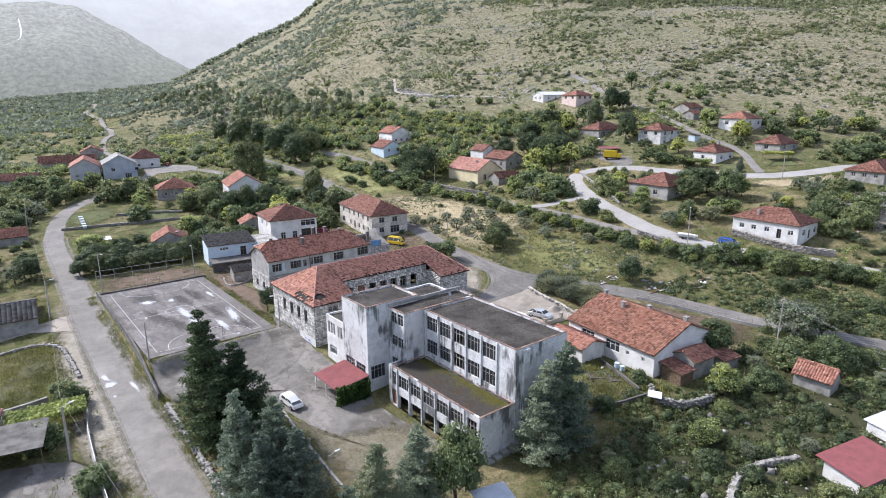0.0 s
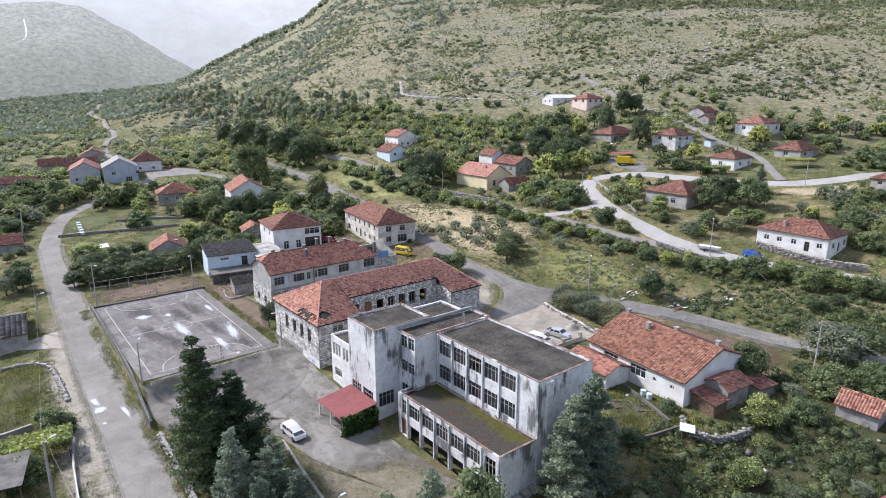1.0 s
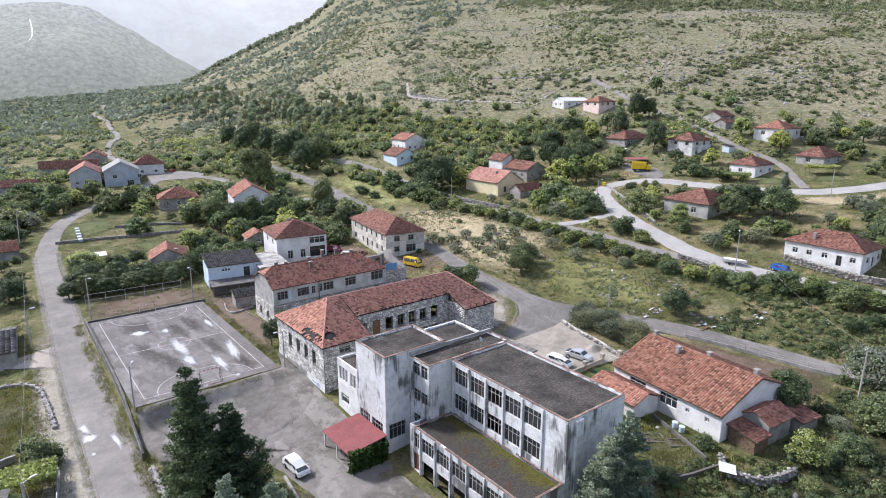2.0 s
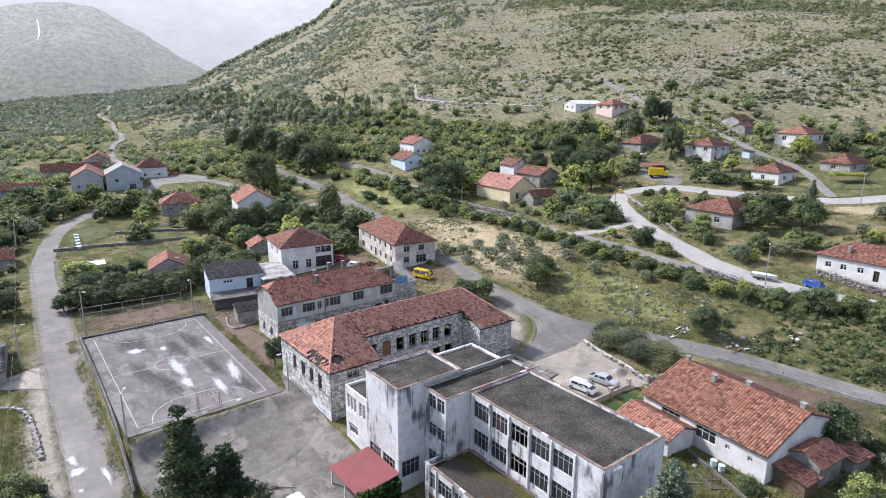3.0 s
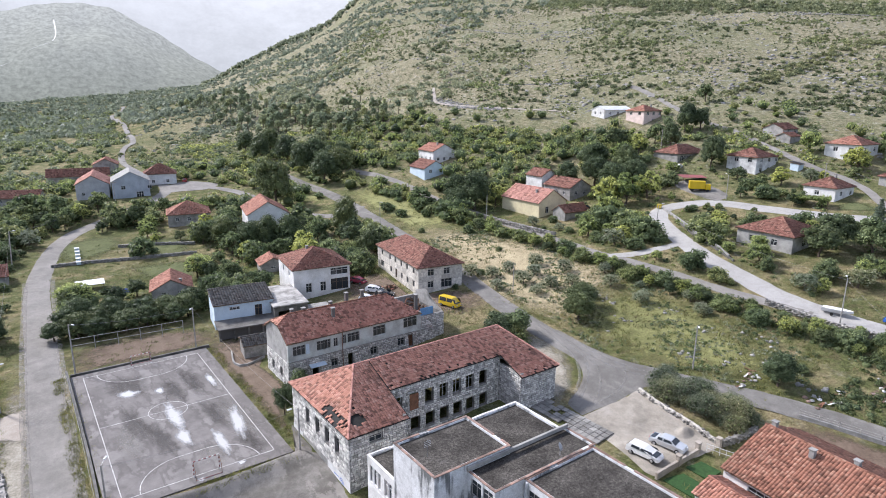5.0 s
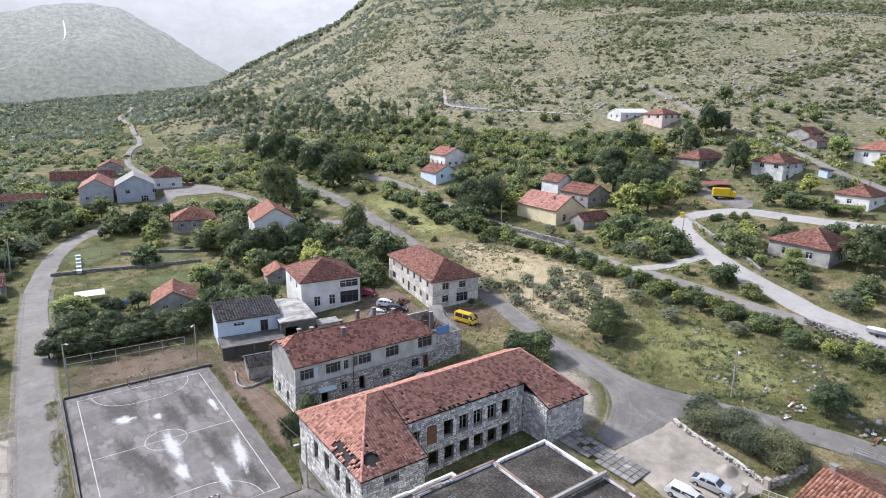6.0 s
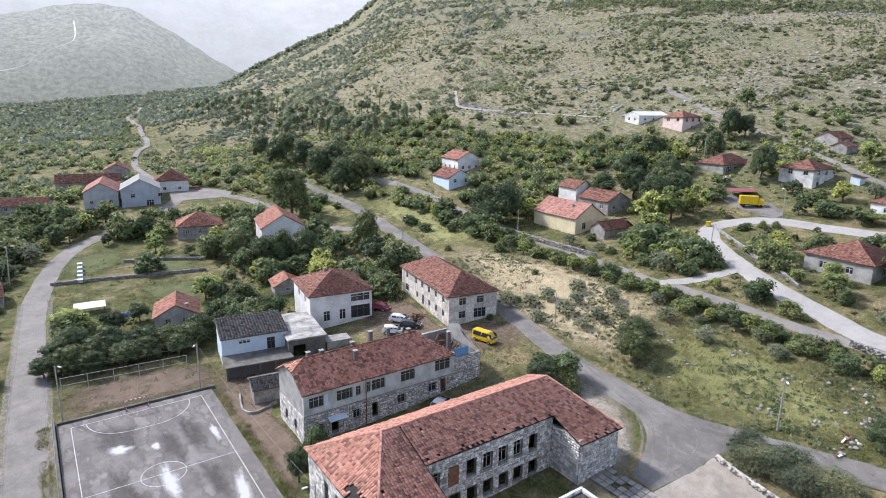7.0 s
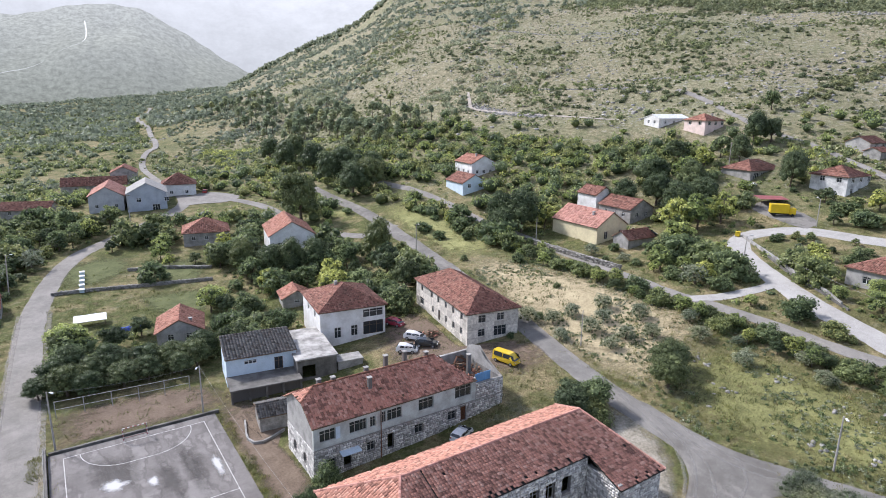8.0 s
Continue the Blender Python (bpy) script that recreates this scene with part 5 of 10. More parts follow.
house("white_long_house", "white house with brown-red hipped roof by the lane", 141.6, 51.6, -2, 9.6, 14.8, 3.7, 2.4, M["white"], M["tile2"], "hip", z=8.6, foot=3.0, chimneys=((1.6, 9.8, 1.2),),
      wins=([*wrow((2.2, 7.6), 1.4, 1.0, 2.3), (5.0, 6.0, 0.0, 2.1, 'd')], (), (), [*wrow((1.6, 4.4, 7.4, 12.6), 1.1, 1.2, 2.3), (10.2, 11.2, 0.1, 2.2, 'd')]))
house("ring_house", "grey bungalow with brown hipped roof inside the lane bend", 149.4, 88.4, -4, 12.8, 12.8, 3.9, 2.8, M["grey"], M["tile2"], "hip", foot=3.0, wins=([*wrow((4.0, 8.5), 1.5, 1.2, 2.6)], (), (), [*wrow((3.0, 8.0), 1.4, 1.2, 2.6)]))
house("small_white_house", "small white house with brown hipped roof", 192.8, 98.0, -5, 9.6, 8.4, 3.8, 2.2, M["white"], M["tile2"], "hip", foot=3.0, chimneys=((7, 4, 0.8),), wins=([*wrow((2.5, 7.5), 1.3, 1.4, 2.6)], (), (), [(3, 4.2, 1.4, 2.6)]))
house("grey_villa", "two-storey grey-white house with brown hipped roof", 203.0, 125.0, -5, 10.6, 10.0, 5.4, 2.4, M["dirtywhite"], M["tile2"], "hip", foot=3.0, wins=([*wrow((2.0, 6.0, 10.0), 1.4, 3.6, 5.0), *wrow((2.0, 6.0), 1.4, 0.6, 2.0)], (), (), [*wrow((2.5, 7.0), 1.4, 3.6, 5.0)]))
house("orange_roof_villa", "cream two-storey house with orange hipped roof", 227.4, 106.0, -4, 11.4, 10.4, 5.8, 2.4, M["white"], M["tile3"], "hip", foot=3.5, wins=([*wrow((2.5, 8.5), 1.4, 3.4, 4.8)], (), (), [*wrow((2.5, 7.0), 1.4, 3.4, 4.8)]))
house("brown_roof_house", "low house with brown hipped roof and porch", 213.6, 87.2, -5, 11.6, 8.4, 3.6, 2.6, M["grey"], M["tile2"], "hip", foot=3.5, wins=([*wrow((2.5, 8.5), 1.4, 1.6, 3.0)], (), (), [(3, 4.4, 1.6, 3.0)]))
house("porch_house", "low house with brown-red roof and open porch", 199.5, 150.0, -6, 15.0, 10.0, 3.2, 2.6, M["concrete"], M["tile2"], "hip", foot=3.0, wins=([*wrow((1.5, 5.0, 8.5), 2.4, 0.2, 2.4)], (), (), ()))
house("pink_house", "pale pink two-storey house with orange-red roof", 227.5, 185.0, -6, 10.0, 9.6, 5.6, 2.2, M["pink"], M["tile3"], "hip", foot=3.5, chimneys=((7, 3, 1.0),), wins=([*wrow((1.6, 5.0, 8.6), 1.4, 3.8, 5.2), *wrow((5.0, 8.6), 1.4, 0.8, 2.2)], (), (), [*wrow((2.0, 6.5), 1.4, 3.8, 5.2)]))
house("long_white_barn", "long low white building with pale roof", 226.0, 204.0, -8, 16.0, 8.0, 4.0, 1.4, M["white"], M["whitesheet"], "gable", foot=3.5, sheet=True)
house("blue_hut", "small pale blue hut beside an upper lane", 211.8, 116.4, -5, 2.8, 2.6, 2.3, 0.4, M["bluewall"], M["slate"], "shed", foot=2.0)
house("upper_house", "grey house with dark red roof on the slope", 239.0, 135.0, -6, 9.0, 7.6, 3.2, 1.8, M["grey"], M["tile2"], "gable", foot=3.5, wins=([*wrow((2.5, 7.0), 1.2, 1.6, 2.9)], (), (), ()))
house("orange_shed", "small shed with orange tiled roof below a house", 233.0, 129.5, -6, 6.0, 5.0, 2.6, 1.1, M["concrete"], M["tile3"], "gable", foot=3.0)
house("field_house", "grey stone house with dark red roof beside terraced scrub", 197.0, 52.3, -6, 15.0, 10.0, 3.6, 2.6, M["concrete"], M["tile2"], "hip", foot=3.5)
house("yellow_house", "cream-yellow house with pink tiled roof", 139.6, 155.0, -2, 11.0, 16.8, 4.6, 3.4, M["cream"], M["tilep"], "gable", foot=3.0, chimneys=((3.5, 5.0, 0.9),),
      wins=([*wrow((2.6, 8.0, 13.0), 1.3, 1.2, 3.2)], [(4.4, 5.6, 1.2, 3.2)], (), ()))
house("white_gable_house", "white gabled house with brown roof", 157.5, 172.0, -4, 7.0, 8.0, 5.6, 2.0, M["white"], M["tile2"], "gable", foot=3.0, wins=([(3, 4, 3.0, 4.3)], (), (), ()))
house("brown_barn", "brown-roofed barn behind a yellow house", 156.5, 158.5, -3, 9.0, 12.0, 4.2, 2.4, M["concrete"], M["tile2"], "gable", foot=3.0)
house("gate_shed", "small grey stone shed with red tiled roof", 141.5, 146.5, -3, 9.5, 5.0, 2.6, 1.6, M["concrete"], M["tile2"], "gable", foot=3.0)
house("blue_house", "pale blue and white house with brown roof", 140.6, 216.0, -6, 9.4, 12.0, 4.4, 2.6, M["bluewall"], M["tile2"], "gable", foot=3.0, wins=([*wrow((2.0, 6.5), 1.2, 2.6, 3.9)], [(3.4, 4.4, 2.8, 4.2)], (), ()), gable_wall=M["bluewall"])
house("red_roof_house", "white house with orange-red roof among trees", 151.0, 225.0, -6, 10.0, 12.5, 5.5, 2.6, M["white"], M["tile3"], "gable", foot=3.0, chimneys=((4, 4, 1.0),))
house("grey_block_house", "unfinished grey block house with pale gable roof", 46.0, 286.0, -8, 12.8, 18.0, 6.6, 3.5, simple("blue_grey_block", (0.42, 0.46, 0.52), (0.33, 0.36, 0.41), 0.4), simple("grey_sheet_roof", (0.33, 0.32, 0.3), (0.24, 0.235, 0.225), 0.6), "gable", foot=2.5, sheet=True,
      wins=([*wrow((3.0, 12.0), 1.5, 3.4, 4.8), (8, 10.5, 0.0, 2.4)], (), (), ()))
house("grey_gable_house", "grey block house with pinkish tiled roof", 34.6, 291.5, -9, 11.0, 22.0, 6.0, 3.2, simple("grey_block", (0.44, 0.45, 0.47), (0.33, 0.34, 0.36), 0.4), M["tilep"], "gable", foot=2.5)
house("long_red_house", "long old house with red tiled roof", 28.0, 338.0, -8, 24.0, 9.0, 4.0, 2.8, M["concrete"], M["tile2"], "gable", foot=2.5)
house("red_gable_house", "old house with bright red tiled roof", 47.0, 348.0, -10, 10.0, 14.0, 6.0, 2.6, M["concrete"], M["tile3"], "gable", foot=2.5)
house("corner_house", "small white house with dark red roof by the junction", 60.5, 303.5, -10, 12.0, 11.0, 5.0, 3.6, M["white"], M["tile2"], "hip", foot=2.0, wins=([*wrow((2.5, 8.0), 1.2, 1.2, 2.4)], (), (), ()))
house("brown_junction_house", "low stone house with orange-brown tiled roof", 54.6, 236.5, -12, 12.6, 12.0, 4.2, 3.2, M["concrete"], M["tile3"], "hip", foot=2.0)
house("red_hall", "long white house with plain red tiled roof", 71.3, 208.4, -12, 12.0, 17.0, 5.0, 3.6, M["white"], M["tile3"], "gable", z=5.2, foot=4.0)
house("red_shed", "small grey stone shed with red tiled roof", 36.4, 168.5, -12, 8.0, 9.5, 3.2, 2.2, M["grey"], M["tile3"], "gable", foot=2.0, chimneys=((6.0, 2.2, 0.5),))
house("orange_hut", "small grey hut with orange tiled roof", 62.8, 174.5, -10, 6.2, 6.5, 2.4, 1.6, M["concrete"], M["tile3"], "gable", foot=2.0, wins=([(2.4, 3.6, 1.2, 1.9)], (), (), ()))
house("valley_house", "low grey house with red tiled roof in scrub", 8.0, 305.6, -20, 16.0, 9.0, 3.4, 2.2, M["concrete"], M["tile2"], "gable", foot=2.0)
house("roadside_house", "low roadside house with pinkish-red tiled roof", 0.5, 202.5, 0, 11.0, 8.0, 2.6, 1.8, M["concrete"], M["tile3"], "gable", foot=2.0)
house("grey_barn", "low barn with weathered grey roof", -9.0, 131.0, -4, 15.5, 13.0, 2.8, 1.6, M["concrete"], M["slate"], "gable", z=-2.2, foot=2.0, tw=0.8)
house("hut_ruin", "tiny ruined stone hut without a sound roof", 43.6, 129.4, -8, 4.6, 4.2, 2.0, 0.8, M["drystone"], M["slate"], "gable", z=0.6, foot=1.0)
house("garden_shed", "small shed with pale corrugated sheet roof", 36.0, 38.0, -15, 3.6, 3.2, 2.0, 0.3, M["concrete"], simple("pale_blue_sheet", (0.5, 0.55, 0.6), (0.4, 0.44, 0.48), 0.8, rough=0.5), "shed", z=-2.8, foot=1.0, sheet=True)
house("red_sheet_house", "low white house with dark red sheet roof", 70.6, 16.0, -13, 8.0, 4.0, 2.2, 0.5, M["white"], M["redsheet"], "shed", z=-2.6, foot=2.5, over=0.8, sheet=True)
house("white_roof_annex", "flat annex with bright white sheet roof", 83.0, 15.6, -13, 7.0, 4.0, 2.6, 0.3, M["white"], M["whitesheet"], "shed", z=-2.4, foot=2.5, sheet=True)


# flat concrete garage and terrace beside the white villa
def garage():
    e = tagged(empty("garage", 53.3, 140.4, 0, -8), "flat-roofed bare concrete garage with stained roof", "garage")
    bm = bmesh.new()
    wall_panel(bm, (0, 0), (6.6, 0), 0, 4.4, [(0.8, 3.0, 1.2, 3.4)], 0.3)
    part("wall", bm, M["darkconcrete"], e)
    bm = bmesh.new()
    box(bm, 0, 0.3, 0.302, 13.5, 0, 4.4)
    part("wall", bm, M["darkconcrete"], e)
    bm = bmesh.new()
    box(bm, 6.3, 6.6, 0.302, 13.5, 0, 4.4)
    part("wall", bm, M["darkconcrete"], e)
    bm = bmesh.new()
    box(bm, -0.25, 6.85, -0.3, 13.6, 4.404, 4.65, 0.03)
    part("roof_slab", bm, simple("stained_slab", (0.46, 0.445, 0.42), (0.17, 0.163, 0.152), 0.45), e)
    bm = bmesh.new()
    box(bm, 6.9, 11.5, 0.4, 3.4, 2.6, 2.85, 0.03)
    part("terrace", bm, M["concrete"], e)
    bm = bmesh.new()
    box(bm, 7.0, 11.4, 0.5, 3.2, 0.5, 2.596)
    part("terrace_wall", bm, M["concrete"], e)
    return e


garage()


def terrace():
    e = tagged(empty("shed_terrace", 42.2, 139.6, 0, -8), "raised dark concrete terrace before a shed", "terrace")
    bm = bmesh.new()
    box(bm, 0, 11.2, 0, 5.4, 2.1, 2.35, 0.03)
    part("deck", bm, M["darkconcrete"], e)
    for x in (0.1, 2.8, 5.4, 8.0, 10.8):
        bm = bmesh.new()
        box(bm, x, x + 0.3, 0.1, 0.4, -0.5, 2.096)
        part("pier", bm, M["darkconcrete"], e)
    bm = bmesh.new()
    box(bm, 0.2, 11.0, 0.7, 0.9, -0.5, 2.09)
    part("wall", bm, M["slate"], e)
    return e


terrace()


# ---- ground patches ----
def soft_edged(m, most=1.0, start=1.05, end=1.5):
    """Lets a thin layer fade out unevenly towards its rim."""
    nt, ln = m.node_tree.nodes, m.node_tree.links
    b = nt["Principled BSDF"]
    at = nt.new("ShaderNodeAttribute")
    at.attribute_name = "rim"
    n = noise_tex(nt, ln, position(nt), 0.9, 7, 0.75)
    add = nt.new("ShaderNodeMath")
    add.operation = 'MULTIPLY_ADD'
    ln.new(n, add.inputs[0])
    add.inputs[1].default_value = 1.0
    ln.new(at.outputs["Fac"], add.inputs[2])
    half = nt.new("ShaderNodeMath")      # ramps run from 0 to 1
    half.operation = 'MULTIPLY'
    half.inputs[1].default_value = 0.5
    ln.new(add.outputs[0], half.inputs[0])
    clear = nt.new("ShaderNodeBsdfTransparent")
    ms = nt.new("ShaderNodeMixShader")
    lo = 1 - most
    ln.new(ramp(nt, ln, half.outputs[0], [(start / 2, (lo, lo, lo)), (end / 2, (1, 1, 1))]), ms.inputs[0])
    ln.new(b.outputs[0], ms.inputs[1])
    ln.new(clear.outputs[0], ms.inputs[2])
    ln.new(ms.outputs[0], nt["Material Output"].inputs[0])
    return m


def patch(name, pts, material, label, lift=0.05, rings=10, category="ground", ragged=0.35, drop=0.06):
    """A draped sheet over a star-shaped outline."""
    line = spline(list(pts) + [pts[0]], 1.2)[:-1]
    cx, cy = sum(p[0] for p in pts) / len(pts), sum(p[1] for p in pts) / len(pts)
    n = len(line)
    v = []
    for j in range(rings):
        f = (j + 1) / rings
        for i, q in enumerate(line):
            x, y = cx + (q.x - cx) * f, cy + (q.y - cy) * f
            if j == rings - 1 and ragged:
                x += ragged * noise.noise((x * 0.7, y * 0.7, 1))
                y += ragged * noise.noise((x * 0.7, y * 0.7, 5))
            v.append((x, y, gz(x, y) + (lift if j < rings - 1 else lift - drop)))
    f4 = [(j * n + i, j * n + (i + 1) % n, (j + 1) * n + (i + 1) % n, (j + 1) * n + i) for j in range(rings - 1) for i in range(n)]
    v.append((cx, cy, gz(cx, cy) + lift))
    me = bpy.data.meshes.new(name)
    me.from_pydata(v, [], f4 + [(len(v) - 1, i, (i + 1) % n) for i in range(n)])
    me.shade_smooth()
    me.validate()
    bm = bmesh.new()
    bm.from_mesh(me)
    rim = bm.verts.layers.float.new("rim")
    for k, q in enumerate(bm.verts):
        q[rim] = (k // n + 1) / rings if k < n * rings else 0.0
    bmesh.ops.recalc_face_normals(bm, faces=bm.faces)
    if sum(f.normal.z for f in bm.faces) < 0:
        bmesh.ops.reverse_faces(bm, faces=bm.faces)
    bm.to_mesh(me)
    bm.free()
    return tagged(to_obj(name, me, material), label, category, kind="structure")


def earth(name, lo, hi):
    m, nt, ln, b = mat_base(name, 0.95, 0, 0.1)
    p = position(nt)
    f = mix(nt, ln, 0.6, noise_tex(nt, ln, p, 0.35, 5), noise_tex(nt, ln, p, 3.0, 6, 0.75))
    ln.new(ramp(nt, ln, f, [(0.36, lo), (0.62, hi)]), b.inputs["Base Color"])
    bump(nt, ln, b, noise_tex(nt, ln, p, 4, 6, 0.8), 0.6, 0.12)
    return soft_edged(m)


M["soil"] = earth("bare_brown_soil", (0.1, 0.075, 0.055), (0.22, 0.17, 0.13))
M["dugsoil"] = earth("dug_soil", (0.075, 0.054, 0.04), (0.185, 0.138, 0.104))
M["lawn"] = earth("short_green_grass", (0.058, 0.07, 0.03), (0.158, 0.17, 0.08))
M["meadow"] = earth("fresh_meadow", (0.065, 0.07, 0.028), (0.27, 0.265, 0.11))
M["sunny"] = earth("sunny_grass", (0.11, 0.115, 0.045), (0.34, 0.335, 0.15))
M["garden"] = earth("rough_garden_ground", (0.04, 0.042, 0.02), (0.15, 0.145, 0.075))
# slope ground with cloud shade painted into its colour
M["bramble"] = earth("cloudshade_ground", (0.025, 0.03, 0.014), (0.085, 0.085, 0.045))
M["straw"] = earth("dry_straw_ground", (0.2, 0.165, 0.095), (0.52, 0.44, 0.285))
M["turf"] = simple("artificial_turf", (0.035, 0.085, 0.022), (0.022, 0.055, 0.015), 3)
M["stonyverge"] = earth("stony_pale_verge", (0.16, 0.14, 0.1), (0.42, 0.39, 0.33))
M["grit"] = earth("mossy_grit", (0.1, 0.09, 0.05), (0.26, 0.235, 0.18))
patch("yard", [(18.4, 86.4), (18.2, 96.6), (27, 97.4), (40.5, 97.4), (42, 104.5), (41.8, 86), (41.6, 66), (42.6, 48), (37, 50), (31.5, 58), (31, 68), (30, 75), (27, 84)], M["yard"], "patched grey asphalt school yard", 0.06, 14, "yard")
patch("forecourt", [(18.4, 87), (18.3, 97.2), (30, 97.6), (41.6, 97.6), (41.9, 90), (36, 84), (26, 83)], M["yard"], "grey asphalt strip before a sports court", 0.2, 14, "yard", drop=0.26)
patch("grass_bank", [(29.3, 73), (31, 66), (36, 63), (42.8, 60), (43, 47), (40, 43), (30, 50), (28.4, 60)], M["grit"], "mossy grit and thin grass before the school", 0.1, 10)
patch("parking_place", [(75.6, 81.3), (79, 81.1), (83, 80.9), (87.2, 80.6), (86.7, 77), (86.1, 73), (85.5, 69.5), (85, 66.4), (79, 66.9), (72.8, 67.5), (73.2, 72), (74, 77)], M["parkgravel"], "tan gravel parking place", 0.09, 9, "parking place", 0.1, 0.08)
patch("truck_drive", [(177, 122), (180, 132), (184, 140), (190, 139), (188, 130), (183, 122)], M["fork"], "dark asphalt drive with a parked truck", 0.12, 7, "drive")
patch("green_meadow", [(97, 76), (93, 90), (97, 104), (108, 108), (118, 100), (117, 84), (110, 72), (103, 67)], M["meadow"], "fresh green rough meadow grass", 0.05, 10)
patch("road_fork", [(75.6, 81.5), (76.3, 84.8), (80, 86.4), (83.8, 88.6), (86.3, 92.2), (87.4, 96.2), (88.0, 101), (89.2, 106), (91.4, 102), (91.2, 94), (92.0, 87.5), (94.6, 81), (97.4, 74), (95.2, 72.4), (91.8, 77), (88.6, 80.4), (82, 80.9)], M["fork"], "dark grey asphalt road fork with pale tyre marks", 0.17, 9, "road", 0.1, 0.15)
patch("dry_meadow", [(93.5, 100), (92, 118), (96.5, 140), (104, 165), (113, 172), (119, 150), (119.5, 125), (120, 108), (112, 104), (102, 98)], M["straw"], "sun-bleached dry meadow with bare earth", 0.05, 10)
patch("ruin_yard", [(60.8, 79.6), (60.8, 83.6), (66, 87), (72, 89.4), (77, 90), (78, 88), (74, 85.4), (68, 80)], M["grit"], "gritty weedy ground between school and ruin", 0.08, 6)
patch("verge", [(74.5, 85.6), (76, 92), (79, 97), (85.6, 104), (88, 103), (86.4, 94.5), (81.2, 88), (76, 85.2)], M["stonyverge"], "pale dusty verge", 0.1, 6)
patch("soil_plot", [(88.5, 62.6), (96.8, 62.4), (99.6, 54), (101.2, 47), (102.2, 41.4), (94, 40.0), (89, 50)], M["dugsoil"], "freshly dug brown soil plot", 0.2, 8, drop=0.2)
patch("side_yard", [(66, 133), (71, 149), (76, 156), (83, 152), (80.5, 133), (84, 125), (90, 127.5), (93, 120), (84, 117), (76, 124), (67, 126)], M["soil"], "bare earth yard between old houses", 0.07, 9)
patch("court_bank", [(40.4, 98.5), (41.8, 106), (45.4, 113), (45, 124), (42.5, 138), (52, 139), (40.6, 143), (39.9, 120)], M["soil"], "bare trodden earth beside the court", 0.05, 8)
patch("court_back", [(18, 140), (40, 140), (43, 146), (38, 150.6), (20, 150.8)], M["soil"], "dry trodden earth behind the court", 0.06, 7)
patch("west_verge", [(10.8, 60), (11.2, 90), (11.6, 116), (12.4, 140), (10.0, 141), (7.2, 116), (6.2, 96), (5.8, 70)], M["stonyverge"], "stony pale verge with patchy grass", 0.06, 9)
patch("side_lane", [(-6, 126), (4, 129.4), (9, 128.6), (12, 124), (12, 133), (8, 132.6), (2, 133), (-6, 130.5)], M["gravel"], "pale gravel side lane", 0.08, 6, "road")
patch("lawn", [(22, 236), (33, 240), (41, 236), (38, 222), (29, 214), (22, 218)], M["lawn"], "mown bright green garden lawn", 0.06, 8)
patch("lawn", [(42, 232), (56, 224), (54, 206), (42, 210)], M["lawn"], "green garden plot inside low walls", 0.06, 8)
patch("lawn", [(36, 203), (52, 201), (50, 184), (40, 186)], M["lawn"], "dry green garden plot", 0.06, 8)
patch("road_meadow", [(104, 237), (106.6, 228), (110.2, 236), (109.8, 256), (109.6, 281), (105.4, 281), (104.6, 258)], M["sunny"], "sunny yellow-green grass beside a road", 0.06, 8)
patch("track_meadow", [(107, 172), (111.4, 196), (115.6, 226), (120, 238), (126, 228), (127.6, 200), (125, 178), (120, 166), (112, 168)], M["sunny"], "sunny dry-green grass between a road and a track", 0.06, 9)
patch("straw_bank", [(80.5, 161), (84, 169), (91, 177), (96, 177), (94.5, 168), (88, 161.5)], M["straw"], "dry straw-coloured bank between houses", 0.06, 7)
patch("kitchen_garden", [(62.7, 44.6), (63.2, 47), (67.4, 50.6), (70.2, 49.5), (72.5, 47), (70, 42.6), (67.2, 43.2)], M["garden"], "small sloping kitchen garden", 0.06, 6)
patch("overgrown_slope", [(50, 2), (44, 24), (46, 40), (60, 42), (70, 40), (84, 36), (94, 38), (103, 30), (112, 14), (108, -6), (70, -10)], M["bramble"], "overgrown slope below a bungalow, darkened in colour for cloud shade", 0.04, 14)
patch("lawn", [(-8, 104), (-7, 120), (4, 121), (7.4, 115), (4.6, 103), (0, 100)], M["garden"], "rough olive-green meadow below a road", 0.06, 8)
patch("drive", [(-4, 76), (-3, 83), (4.5, 80), (6.2, 74), (5, 68), (-3, 68)], M["yard"], "pale beaten earth forecourt", 0.07, 7, "drive")
patch("junction_yard", [(62, 284), (68, 298), (78, 303), (86, 290), (79, 283), (70, 284)], M["road"], "pale road junction among houses", 0.2, 8, "road")
patch("lawn", [(197.4, 84.6), (201.4, 79.4), (205.6, 75.4), (210, 81.4), (205, 85.4)], M["lawn"], "bright green lawn below a vine pergola", 0.08, 7)
patch("lawn", [(186.6, 95.4), (189.4, 90.4), (192.8, 87.2), (197, 93.2), (193, 96.4)], M["lawn"], "small green lawn beside a lane", 0.08, 7)
patch("straw_bank", [(176, 81), (182, 81), (187, 76.4), (196, 69), (203, 65.4), (196, 58.6), (184, 66), (177, 73)], M["straw"], "dry grassy bank below a lane", 0.06, 8)
patch("quarry_ground", [(160, 52), (172, 58), (186, 52), (186, 40), (172, 34), (160, 40)], M["stonyverge"], "pale broken ground by a lane", 0.08, 8)


